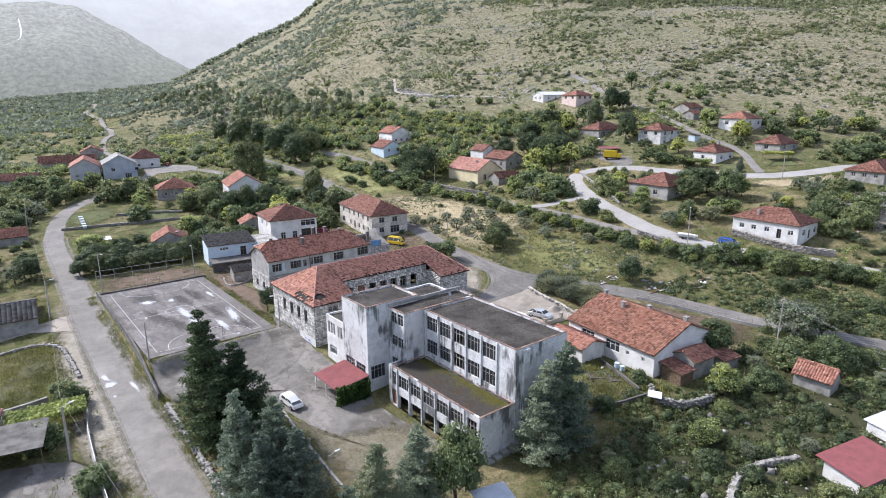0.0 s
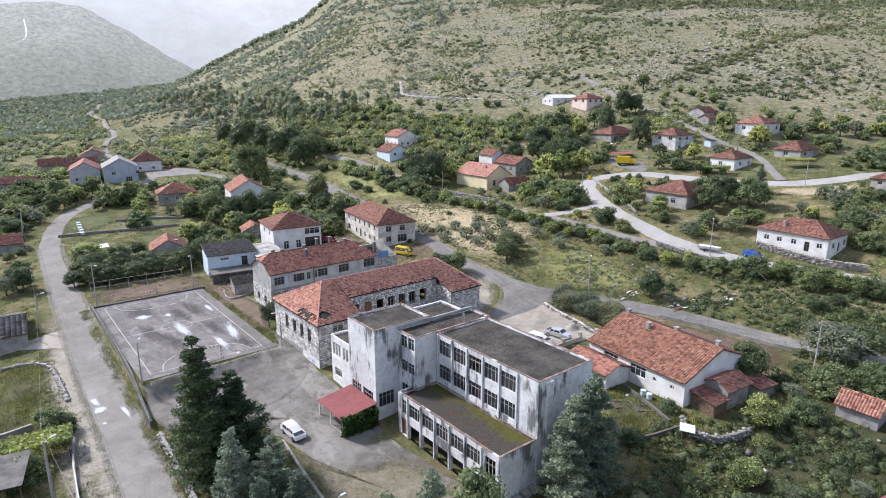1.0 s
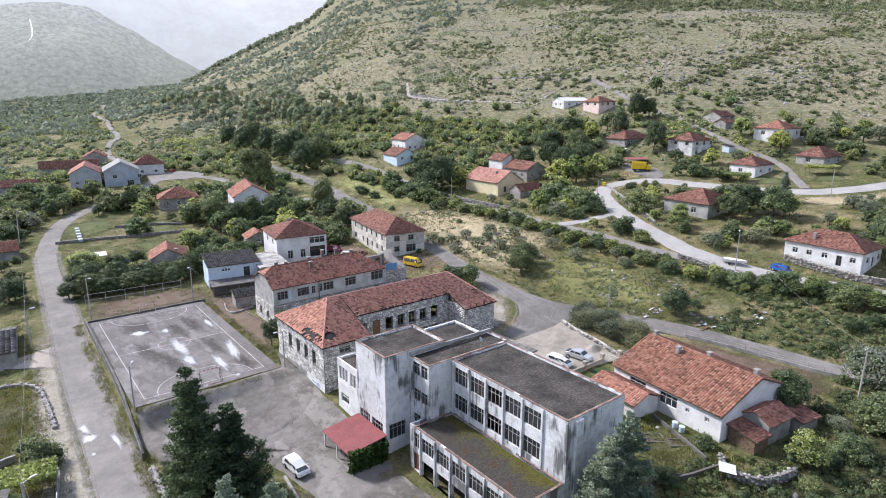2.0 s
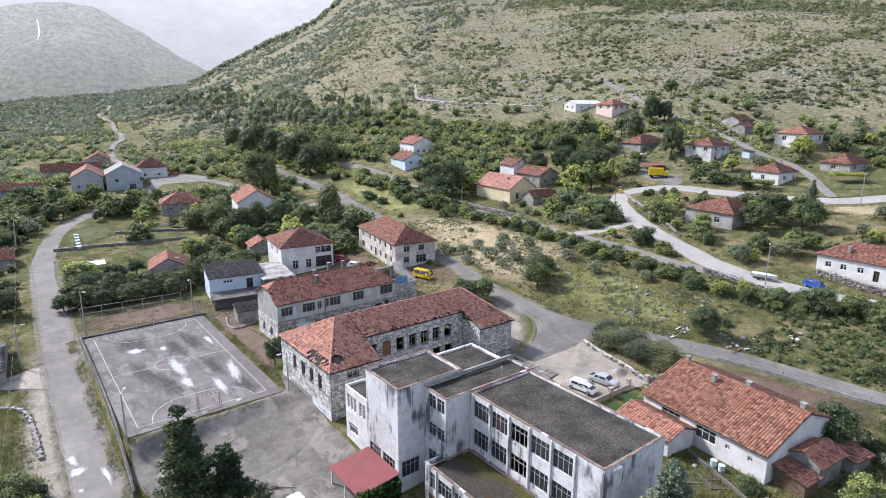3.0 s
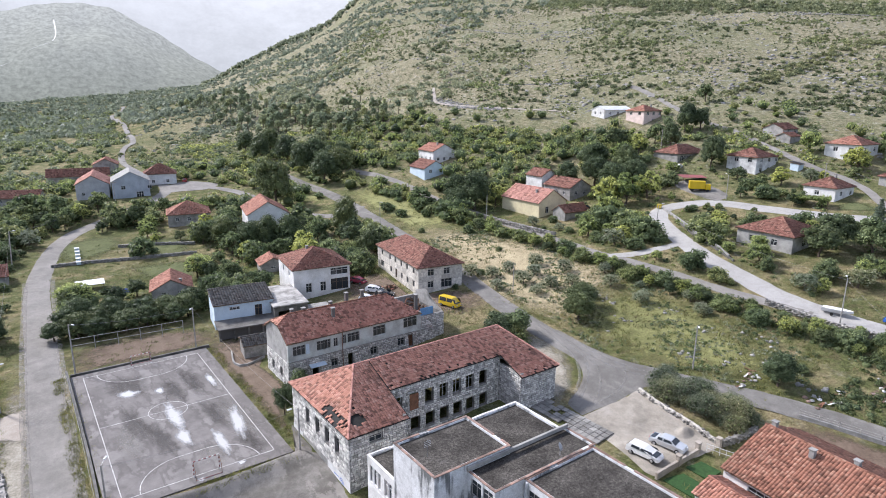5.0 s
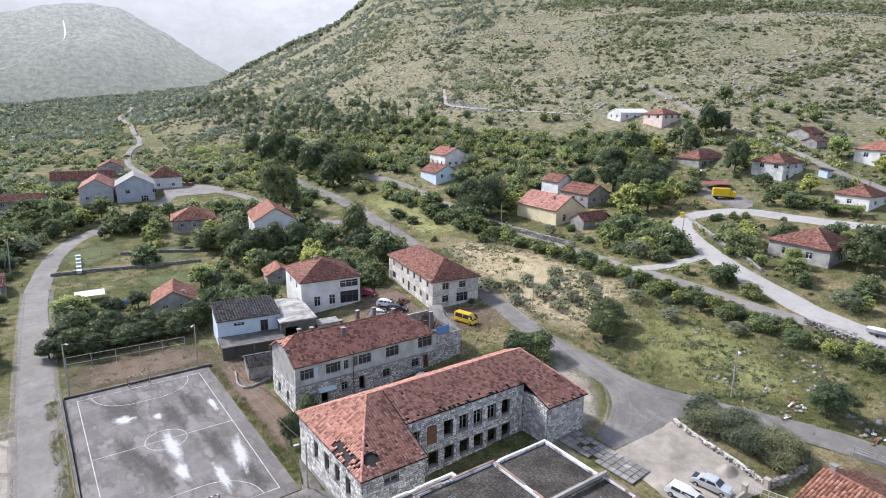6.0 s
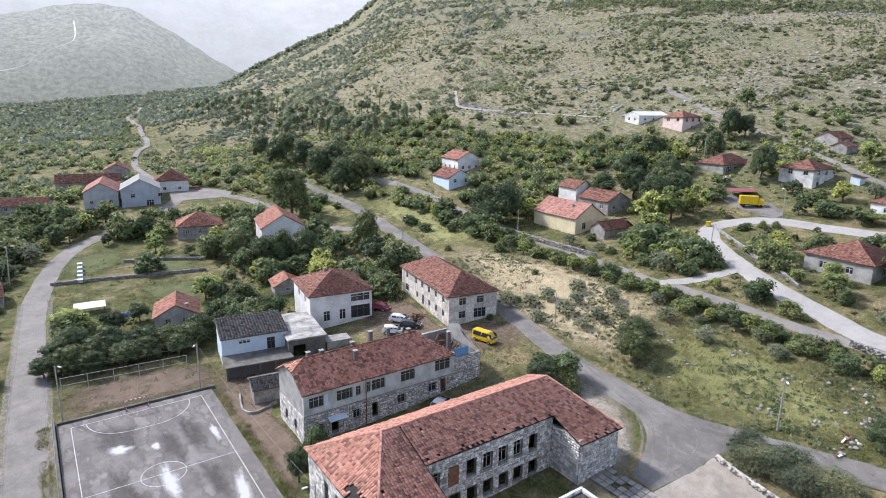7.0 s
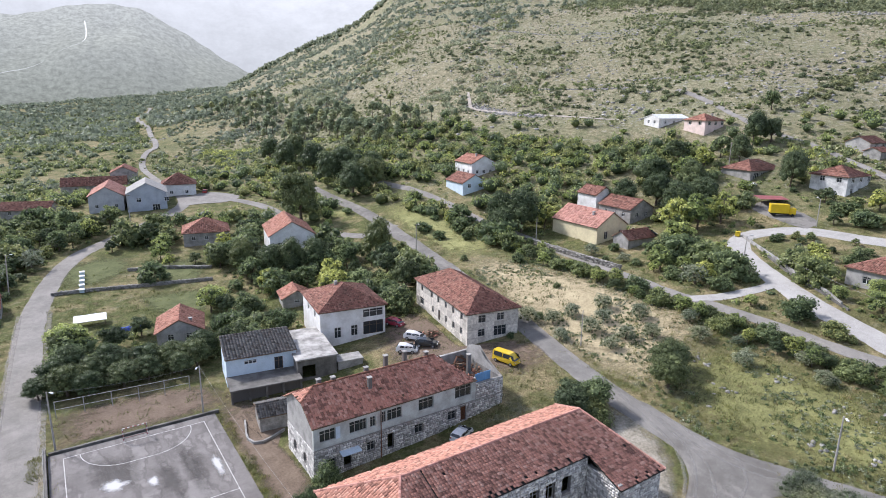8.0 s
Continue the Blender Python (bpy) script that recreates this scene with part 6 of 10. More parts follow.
def paved_walk():
    """Old square paving slabs between the school and the road fork."""
    e = tagged(empty("paved_walk", 0, 0, 0), "walk of old grey concrete paving slabs with weedy joints", "paving", kind="structure")
    bm = bmesh.new()
    box(bm, -0.5, 0.5, -0.5, 0.5, -0.08, 0.08, 0.025)
    me = bpy.data.meshes.new("paving_slab")
    bm.to_mesh(me)
    bm.free()
    me.materials.append(simple("paving_concrete", (0.3, 0.29, 0.27), (0.19, 0.182, 0.168), 0.9, island=0.3))
    rnd = random.Random(17)
    a, b = Vector((73.6, 87.4)), Vector((74.3, 75.0))
    d = (b - a).normalized()
    side = Vector((d.y, -d.x))
    for i in range(13):
        for j in range(4):
            if rnd.random() < 0.06:
                continue
            q = a + d * (0.93 * i) + side * (0.93 * j - 0.8)
            o = new("paving_slab", me)
            o.parent = e
            o.matrix_basis = pose(q.x, q.y, gz(q.x, q.y) + 0.17 + rnd.uniform(-0.015, 0.015), rnd.uniform(-1, 1), rnd.uniform(-1, 1), math.degrees(math.atan2(d.y, d.x)) + rnd.uniform(-1.5, 1.5)) @ Matrix.Diagonal((0.88, 0.88, 1, 1))


paved_walk()


BED_SOIL = earth("dark_bed_soil", (0.06, 0.048, 0.035), (0.16, 0.13, 0.1))
for bx, by, bw, bl, yaw in ((64.9, 44.4, 2.0, 3.6, -38), (66.9, 43.2, 2.0, 3.6, -38), (68.8, 47.0, 3.2, 1.8, -38), (67.4, 49.6, 2.6, 2.0, -38)):
    e = tagged(empty("garden_bed", bx, by, gz(bx, by), yaw), "raised vegetable bed edged with grey blocks", "garden bed", "beds of the kitchen garden")
    for nm, a_ in (("edging", (0, bw, 0, 0.16)), ("edging", (0, bw, bl - 0.16, bl)), ("edging", (0, 0.16, 0.165, bl - 0.165)), ("edging", (bw - 0.16, bw, 0.165, bl - 0.165))):
        bm = bmesh.new()
        box(bm, *a_, -0.4, 0.3, 0.02)
        part(nm, bm, M["darkconcrete"], e)
    bm = bmesh.new()
    box(bm, 0.165, bw - 0.165, 0.165, bl - 0.165, -0.4, 0.2)
    part("soil", bm, BED_SOIL, e)


# ---- court: markings, puddles, kerbs, fence, goals, lamps ----
def strip_mesh(bm, pts, w, z):
    pts = [Vector(p) for p in pts]
    for a, b in zip(pts, pts[1:]):
        d = (b - a).normalized()
        s = Vector((d.y, -d.x)) * w / 2
        q = [a - s, b - s, b + s, a + s]
        bm.faces.new([bm.verts.new((p.x, p.y, z)) for p in q][::-1])


def arc(cx, cy, r, a0, a1, n=20):
    return [(cx + r * math.cos(radians(a0 + (a1 - a0) * i / n)), cy + r * math.sin(radians(a0 + (a1 - a0) * i / n))) for i in range(n + 1)]


x0, x1, y0, y1 = 20.0, 37.6, 99.8, 137.0
cxm, cym = (x0 + x1) / 2, (y0 + y1) / 2
for pts in ([(x0, y0), (x1, y0)], [(x0, y1), (x1, y1)], [(x0, y0), (x0, y1)], [(x1, y0), (x1, y1)], [(x0, cym), (x1, cym)], arc(cxm, cym, 2.6, 0, 360, 36),
            arc(cxm - 1.5, y0, 5.4, 90, 180) , arc(cxm + 1.5, y0, 5.4, 0, 90), arc(cxm - 1.5, y1, 5.4, 180, 270), arc(cxm + 1.5, y1, 5.4, 270, 360), [(cxm - 1.5, y0 + 5.4), (cxm + 1.5, y0 + 5.4)], [(cxm - 1.5, y1 - 5.4), (cxm + 1.5, y1 - 5.4)]):
    bm = bmesh.new()
    strip_mesh(bm, pts, 0.11, 0.026)
    tagged(part("court_line", bm, M["line"], None, "worn white painted court line", "structure"), "", "marking")


def water_material():
    m, nt, ln, b = mat_base("sky_painted_water", 0.06, 0, 0.5)
    # pale base colour and raised IOR paint the bright sky reflection
    b.inputs["Base Color"].default_value = (0.5, 0.485, 0.455, 1)
    b.inputs["IOR"].default_value = 2.3
    return soft_edged(m, 1.0, 0.92, 1.45)


M["water"] = water_material()
M["damp"] = soft_edged(simple("damp_asphalt", (0.1, 0.09, 0.083), (0.07, 0.064, 0.06), 0.6, rough=0.65, spec=0.3), 0.55, 0.85, 1.5)
M["silt"] = soft_edged(simple("dried_silt", (0.34, 0.325, 0.3), (0.26, 0.245, 0.225), 0.6, rough=0.9, spec=0.2), 0.4, 0.8, 1.5)

M["marks"] = soft_edged(simple("tyre_dust", (0.33, 0.318, 0.3), (0.28, 0.268, 0.25), 0.6, rough=0.9, spec=0.2), 0.5, 0.3, 0.72)
M["edgedust"] = soft_edged(simple("verge_dust", (0.4, 0.375, 0.335), (0.29, 0.27, 0.24), 0.8, rough=0.95, spec=0.1), 0.6, 0.36, 0.7)


def puddle(cx, cy, rx, ry, turn, z, material, label, seed, category="puddle", lift=0.115):
    bm = bmesh.new()
    rim = bm.verts.layers.float.new("rim")
    c, s = math.cos(radians(turn)), math.sin(radians(turn))
    rings = []
    for j in range(6):
        f = 0.04 + 0.96 * j / 5
        ring = []
        for i in range(44):
            a = 2 * math.pi * i / 44
            k = 1 + 0.45 * noise.noise((math.cos(a) * 1.4 + seed, math.sin(a) * 1.4, seed)) + 0.2 * noise.noise((math.cos(a) * 4, math.sin(a) * 4 + seed, 2))
            u, v = 1.3 * rx * k * f * math.cos(a), 1.3 * ry * k * f * math.sin(a)
            x, y = cx + u * c - v * s, cy + u * s + v * c
            q = bm.verts.new((x, y, z if z is not None else gz(x, y) + lift))
            q[rim] = f
            ring.append(q)
        if rings:
            for i in range(44):
                bm.faces.new((rings[-1][i], ring[i], ring[(i + 1) % 44], rings[-1][(i + 1) % 44]))
        else:
            bm.faces.new(ring)
        rings.append(ring)
    tagged(part("puddle", bm, material, None, label, "structure"), "", category)


for i, (px, py, rx, ry, a) in enumerate(((36.6, 111.6, 1.7, 5.6, 4), (36.9, 124.6, 0.9, 4.0, 2), (31.0, 103.4, 1.6, 2.4, 0), (22.6, 112, 1.2, 4.0, 5))):
    puddle(px, py, rx, ry, a, 0.0125 + 0.0008 * i, M["silt"], "pale dried silt on worn asphalt", i + 80, "silt patch")
for i, (px, py, rx, ry, a) in enumerate(((25.4, 130.0, 2.6, 3.6, 10), (30.9, 124.5, 1.3, 4.4, 4), (33.8, 126.5, 1.2, 5.2, 4), (33.9, 113.5, 1.0, 5.0, 4), (24.2, 117.5, 1.1, 5.5, 4), (26.4, 110.5, 1.2, 5.0, 6), (36.0, 103.5, 1.2, 3.0, 6))):
    puddle(px, py, rx, ry, a, 0.003 + 0.0008 * i, M["damp"], "dark damp patch on worn asphalt", i + 20, "damp patch")
for i, (px, py, rx, ry, a) in enumerate(((25.0, 127.1, 1.55, 1.1, -30), (29.1, 125.6, 0.65, 0.9, 0), (29.1, 116.2, 0.9, 3.6, 2), (29.0, 109.6, 0.75, 2.2, 2), (36.6, 125.0, 0.5, 2.2, 0), (36.0, 109.8, 0.75, 4.2, -8), (32.7, 105.8, 0.6, 3.4, 0), (33.3, 99.4, 0.5, 0.4, 0), (28.3, 98.7, 0.4, 0.4, 0))):
    puddle(px, py, rx, ry, a, 0.018 + 0.0006 * i, M["water"], "shallow rain puddle with bright sky painted into its colour", i + 3)
for off in (-2.75, 2.75):
    road("road_edge", [(16.4 + off, 10), (14.2 + off, 45), (13.4 + off, 66), (13.9 + off, 91), (14.1 + off, 116), (15.2 + off, 153), (17.3 + off, 202)], 1.1, M["edgedust"], "pale dust and grit along a road edge", 0.13, ragged=0.2)
for i, (px, py, rx, ry, a) in enumerate(((12.3, 101.2, 0.55, 1.6, 8), (12.5, 98.3, 0.8, 1.2, 0), (15.3, 95.8, 0.32, 2.4, 6), (12.4, 94.0, 0.3, 0.4, 0))):
    puddle(px, py, rx, ry, a, None, M["water"], "rain puddle on a village road", i + 50)


for pts in ([(91.0, 104), (89.4, 97), (87.6, 91.5), (83.6, 87.4), (78.6, 84.6)], [(90.2, 105), (88.4, 98), (86.6, 92.6), (82.6, 88.2), (77.6, 85.4)], [(91.2, 98), (90.3, 91), (91.0, 85), (94.0, 78.5)],
            [(90.0, 98), (89.0, 91), (89.6, 85), (92.4, 79)], [(88.8, 95), (87.2, 88.5), (83.2, 84.6), (79.4, 82.6)], [(91, 86.5), (88, 83.6), (83.8, 82.4), (79, 82.2)]):
    road("tyre_mark", pts, 0.5, M["marks"], "pale dusty tyre mark on asphalt", 0.2, ragged=0.1)


def wall_run(name, pts, height, thick, material, label, category="wall", stones_on=False, base=-0.5, cap=None, step=1.6, seed=0, kind=""):
    """A low wall following the land."""
    line = spline([(a, b) for a, b in pts], step) if len(pts) > 2 else [Vector(pts[0]).lerp(Vector(pts[1]), i / max(1, int((Vector(pts[1]) - Vector(pts[0])).length / step))) for i in range(max(1, int((Vector(pts[1]) - Vector(pts[0])).length / step)) + 1)]
    e = tagged(empty(name, 0, 0, 0), label, category, kind=kind)
    bm = bmesh.new()
    rows = []
    for i, q in enumerate(line):
        d = (line[min(i + 1, len(line) - 1)] - line[max(i - 1, 0)]).normalized()
        s = Vector((d.y, -d.x)) * thick / 2
        g = gz(q.x, q.y)
        h = height * (1 + 0.1 * noise.noise((q.x * 0.5, q.y * 0.5, seed)))
        rows.append([bm.verts.new((*(q + s), g + base)), bm.verts.new((*(q - s), g + base)), bm.verts.new((*(q - s), g + h)), bm.verts.new((*(q + s), g + h))])
    for a, b in zip(rows, rows[1:]):
        for k in range(4):
            bm.faces.new((a[k], a[(k + 1) % 4], b[(k + 1) % 4], b[k]))
    bm.faces.new(rows[0][::-1])
    bm.faces.new(rows[-1])
    bmesh.ops.recalc_face_normals(bm, faces=bm.faces)
    part("core", bm, material, e)
    if stones_on:
        r = np.random.RandomState(seed + 5)
        cs = []
        for a, b in zip(line, line[1:]):
            L = (b - a).length
            for k in range(int(L * height * 9 * 2)):
                t, v, side = r.rand(), r.rand(), (1 if r.rand() < 0.5 else -1)
                q = a.lerp(b, t)
                d = (b - a).normalized()
                s = Vector((d.y, -d.x)) * (thick / 2) * side
                cs.append((q.x + s.x, q.y + s.y, gz(q.x, q.y) + v * height))
        cs = np.array(cs)
        me = stones_mesh("stones", cs, 0.16 + 0.2 * r.rand(len(cs)), seed + 9)
        to_obj("stones", me, M["drystone"], e, kind="stuff")
    return e


def stones_mesh(name, pts, sizes, seed):
    rnd = np.random.RandomState(seed)
    n = len(pts)
    base = np.array([[-1, -1, -1], [1, -1, -1], [1, 1, -1], [-1, 1, -1], [-1, -1, 1], [1, -1, 1], [1, 1, 1], [-1, 1, 1]], float) * 0.5
    c = base[None] * (1 + 0.4 * rnd.uniform(-1, 1, (n, 8, 3)))
    c = c * (sizes[:, None, None] * np.array([1.3, 1.1, 0.8]))
    a = rnd.uniform(0, 2 * math.pi, n)
    ca, sa = np.cos(a)[:, None], np.sin(a)[:, None]
    c = np.stack([c[..., 0] * ca - c[..., 1] * sa, c[..., 0] * sa + c[..., 1] * ca, c[..., 2]], -1) + np.asarray(pts)[:, None]
    return boxes_mesh(name, c)


wall_run("court_wall", [(18.0, 139.6), (18.0, 110), (17.6, 96.4), (17.2, 88.5)], 1.15, 0.3, M["darkconcrete"], "low dark concrete wall with rail along a court", base=-2.0)
wall_run("court_wall", [(18.4, 139.0), (40.2, 139.0)], 0.45, 0.35, M["darkconcrete"], "low dark damp kerb wall behind a court", base=-0.8)
wall_run("yard_wall", [(17.6, 85.6), (17.3, 74), (17.2, 60), (17.6, 46)], 0.9, 0.35, M["drystone"], "crumbling low wall between road and garden", stones_on=True, seed=3)
wall_run("garden_kerb", [(29.8, 74.0), (28.9, 64.1), (28.2, 54)], 0.35, 0.3, M["concrete"], "pale concrete kerb along a garden path")
wall_run("parking_wall", [(86.9, 80.4), (86.2, 76.5), (85.5, 72), (85.0, 67)], 0.6, 0.4, M["palestone"], "pale stone wall beside a parking place", stones_on=True, seed=4)
wall_run("thicket_wall", [(85.2, 66.2), (88.5, 65.7), (92.2, 65.2)], 0.9, 0.4, M["drystone"], "grey stone wall between thicket and garden", stones_on=True, seed=24)
wall_run("lane_wall", [(156.2, 119.6), (149.8, 112.2), (144.8, 105.4), (141.2, 99.6), (139.0, 95.4)], 0.45, 0.3, M["darkconcrete"], "low dark wall inside a lane bend", seed=25)
wall_run("plot_wall", [(98.2, 62.6), (100.6, 53.6), (102.6, 42.6), (105, 36), (108.5, 26)], 0.55, 0.3, M["concrete"], "low concrete wall under a white rail")
wall_run("track_wall", [(129.8, 172), (129.2, 158), (128.2, 146), (127.6, 137)], 1.3, 0.5, M["drystone"], "grey dry-stone wall beside a track", stones_on=True, seed=6)
wall_run("lane_wall", [(164.4, 130.4), (157, 119.5), (149.6, 110.5), (140, 97)], 0.7, 0.35, M["concrete"], "low wall inside the bend of a lane")
wall_run("lane_wall", [(126.6, 82), (126.2, 70), (129.5, 56), (136, 40)], 1.1, 0.5, M["drystone"], "dry-stone retaining wall below a lane", stones_on=True, seed=7, base=-1.5)
wall_run("field_wall", [(-14, 121.5), (-2, 122), (4, 122.4), (8.0, 119.5), (9.0, 112), (9.2, 104)], 0.4, 0.4, M["drystone"], "tumbled dry-stone wall round a meadow", stones_on=True, seed=8)
wall_run("field_wall", [(-6, 98.6), (0, 98.2), (4.4, 98.8)], 0.9, 0.4, M["concrete"], "dark low wall below a meadow", seed=9)
wall_run("fence_wall", [(8.4, 92), (7.4, 84), (6.8, 74), (6.6, 62)], 0.7, 0.3, M["concrete"], "low wall with rail along a forecourt")
wall_run("lawn_wall", [(20.6, 213), (30, 211.5), (41, 209), (55, 205)], 0.8, 0.4, M["drystone"], "low stone wall across gardens", stones_on=True, seed=10)
wall_run("garden_wall", [(62.2, 45.6), (66, 42.6), (70.2, 40.8)], 0.7, 0.3, M["slate"], "dark low retaining wall of a kitchen garden", base=-1.2)
wall_run("lawn_wall", [(38, 224), (46, 221), (57, 214.5)], 0.8, 0.4, M["drystone"], "low stone wall between garden plots", stones_on=True, seed=24)
wall_run("garden_wall", [(69.6, 42.8), (73.4, 52.6)], 0.5, 0.3, M["darkconcrete"], "dark low wall along a kitchen garden", base=-0.8)
wall_run("hen_run_wall", [(71.0, 42.0), (69.2, 40.0), (70.2, 37.4), (72.9, 36.0), (76.0, 35.4)], 1.0, 0.35, M["drystone"], "curved grey stone wall of a hen run", stones_on=True, seed=21, base=-1.2)
wall_run("slope_wall", [(58.0, 24.0), (63.0, 25.6), (68.0, 25.0), (72.0, 22.6)], 0.8, 0.5, M["drystone"], "tumbled dry-stone wall among brambles", stones_on=True, seed=22, base=-1.0)
wall_run("hut_kerb", [(46.6, 128.0), (43.0, 126.6), (41.6, 128.6), (42.6, 133.6)], 0.4, 0.25, M["concrete"], "low concrete kerb round a ruined hut", base=-0.6)
wall_run("house_wall", [(139.6, 65), (139.3, 58), (139.8, 50), (142, 44)], 1.4, 0.5, M["gravel"], "pale stone wall beside a white house", stones_on=True, seed=12)


def fence(name, pts, height, step, label, material, rails=(0.5, 1.0), r=0.03, post=0.035, lift=0.0):
    e = tagged(empty(name, 0, 0, 0), label, "fence")
    P = [Vector(p) for p in pts]
    for a, b in zip(P, P[1:]):
        n = max(1, int((b - a).length / step))
        for i in range(n + 1):
            q = a.lerp(b, i / n)
            g = gz(q.x, q.y) + lift
            bm = bmesh.new()
            tube(bm, (q.x, q.y, g - 0.3), (q.x, q.y, g + height), post)
            part("post", bm, material, e)
        for f in rails:
            for i in range(n):
                bm = bmesh.new()
                p, q = a.lerp(b, i / n), a.lerp(b, (i + 1) / n)
                tube(bm, (p.x, p.y, gz(p.x, p.y) + lift + height * f), (q.x, q.y, gz(q.x, q.y) + lift + height * f), r, n=5)
                part("rail", bm, material, e)
    return e


fence("court_fence", [(19.6, 150.0), (38.0, 148.4)], 2.6, 3.6, "tall grey-green wire-frame fence behind a court", M["oldframe"], (0.5, 0.98), 0.045, 0.06)
fence("court_rail", [(17.85, 139), (17.75, 118), (17.5, 98), (17.1, 89)], 0.35, 3.5, "thin grey steel rail on a low wall", M["oldframe"], (0.95,), 0.022, lift=1.1)
fence("roadside_rail", [(98.2, 62.6), (100.6, 53.6), (102.6, 42.6), (105, 36), (108.5, 26)], 0.75, 2.2, "thin pale rail fence beside a road", M["pole"], (0.5, 0.96), 0.025, 0.045, lift=0.5)
fence("forecourt_rail", [(8.4, 92), (7.4, 84), (6.8, 74), (6.6, 62)], 0.6, 3.0, "pale steel rail on a forecourt wall", M["steel"], (0.95,), 0.04, lift=0.65)
fence("garden_gate", [(82.6, 66.8), (84.6, 62.6)], 1.1, 0.7, "white slatted garden gate", M["white"], (0.4, 0.95), 0.04)


def goal(x, y, turn):
    e = tagged(empty("goal", x, y, 0, turn), "small steel goal frame painted red and white", "goal", "goals on the court")
    seg = 10
    for k in range(seg):
        bm = bmesh.new()
        tube(bm, (-1.5 + 3.0 * k / seg, 0, 2.0), (-1.5 + 3.0 * (k + 1) / seg, 0, 2.0), 0.065)
        part("crossbar", bm, M["redsheet"] if k % 2 else M["white"], e)
    for s in (-1.5, 1.5):
        for k in range(7):
            bm = bmesh.new()
            tube(bm, (s, 0, 2.0 * k / 7), (s, 0, 2.0 * (k + 1) / 7), 0.065)
            part("post", bm, M["redsheet"] if k % 2 else M["white"], e)
        bm = bmesh.new()
        tube(bm, (s, 0, 2.0), (s, 1.0, 1.2), 0.03)
        tube(bm, (s, 1.0, 1.2), (s, 1.0, 0.02), 0.03)
        part("side_bar", bm, M["rust"], e)
    bm = bmesh.new()
    tube(bm, (-1.5, 1.0, 0.04), (1.5, 1.0, 0.04), 0.03)
    part("ground_bar", bm, M["redsheet"], e)
    return e


goal(28.6, 137.2, 0)
goal(29.2, 99.7, 180)


def pole(x, y, h, label, lamp=True, arm_dir=0.0, r=0.11, lean=(0, 0), material=None, z=None, wires=False):
    e = tagged(empty("street_lamp" if lamp else "utility_pole", x, y, (gz(x, y) if z is None else z), 0), label, "street lamp" if lamp else "pole")
    bm = bmesh.new()
    top = Vector((lean[0], lean[1], h))
    tube(bm, (0, 0, -0.6), top, r * 1.25, r * 0.75, 8)
    part("shaft", bm, material or M["pole"], e)
    if lamp:
        d = Vector((math.cos(radians(arm_dir)), math.sin(radians(arm_dir)), 0))
        bm = bmesh.new()
        tube(bm, top - Vector((0, 0, 0.15)), top + d * 0.9 + Vector((0, 0, 0.15)), 0.03)
        part("arm", bm, M["steel"], e)
        bm = bmesh.new()
        c = top + d * 1.15 + Vector((0, 0, 0.14))
        box(bm, -0.32, 0.32, -0.12, 0.12, -0.07, 0.07, 0.03, m=Matrix.Translation(c) @ pose(0, 0, 0, 0, 0, arm_dir))
        part("lamp_head", bm, M["whitesheet"], e, "pale lamp head")
    if wires:
        bm = bmesh.new()
        box(bm, -0.7, 0.7, -0.05, 0.05, h - 0.5, h - 0.38)
        part("crossarm", bm, M["wood"], e)
        for k in (-0.6, 0, 0.6):
            bm = bmesh.new()
            tube(bm, (k, 0, h - 0.378), (k, 0, h - 0.2), 0.05)
            part("insulator", bm, M["white"], e)
    return e


pole(19.2, 140.2, 8.6, "tall grey floodlight pole at a court corner", True, -60)
pole(38.2, 140.2, 7.6, "grey lamp pole behind a court", True, -120)
pole(18.3, 97.6, 7.4, "grey lamp pole at a court corner", True, 60, z=-1.0)
pole(40.4, 98.0, 6.0, "grey steel lamp pole beside a derelict building", True, 180)
pole(4.8, 80.2, 7.4, "tall timber pole with lamp and overhead wire", True, 20, 0.16, z=-3.4)
pole(8.9, 134.6, 7.4, "timber pole with lamp beside a road", True, 0, 0.14)
pole(98.2, 36.6, 8.2, "plain concrete utility pole by a road", False, lean=(0.3, 0), wires=True)
pole(97.8, 78.5, 7.4, "pale concrete street lamp pole in a meadow", True, -140)
pole(142.9, 117.8, 8.0, "concrete street lamp pole at a lane bend", True, -20, lean=(0.4, 0))
pole(128.6, 70.0, 8.2, "concrete street lamp pole beside a lane", True, 30)
pole(180.2, 121.0, 7.0, "pale street lamp pole near a parked truck", True, 60)
pole(187.0, 74.6, 8.6, "timber utility pole beside a lane", False, wires=True)
pole(103.6, 185.6, 7.4, "grey street lamp pole at a grassy junction", True, -90)
pole(27.0, 54.6, 4.4, "short garden lamp post with round head", True, 0, 0.06)
pole(12.4, 219.0, 9.5, "leaning timber pole with overhead wire", True, -20, 0.13, lean=(0.6, 0))
pole(45.2, 274.0, 9.0, "timber utility pole beside a road", False, lean=(-0.3, 0), wires=True)
pole(96.6, 119.0, 6.6, "thin timber pole on a dry meadow", False, r=0.08)
pole(205, 160.5, 8.0, "timber pole among village houses", False, wires=True)
pole(131, 168.5, 7.0, "timber pole beside a yellow house", False, r=0.1)
pole(200, 104, 8.0, "timber pole beside a small white house", False, wires=True)


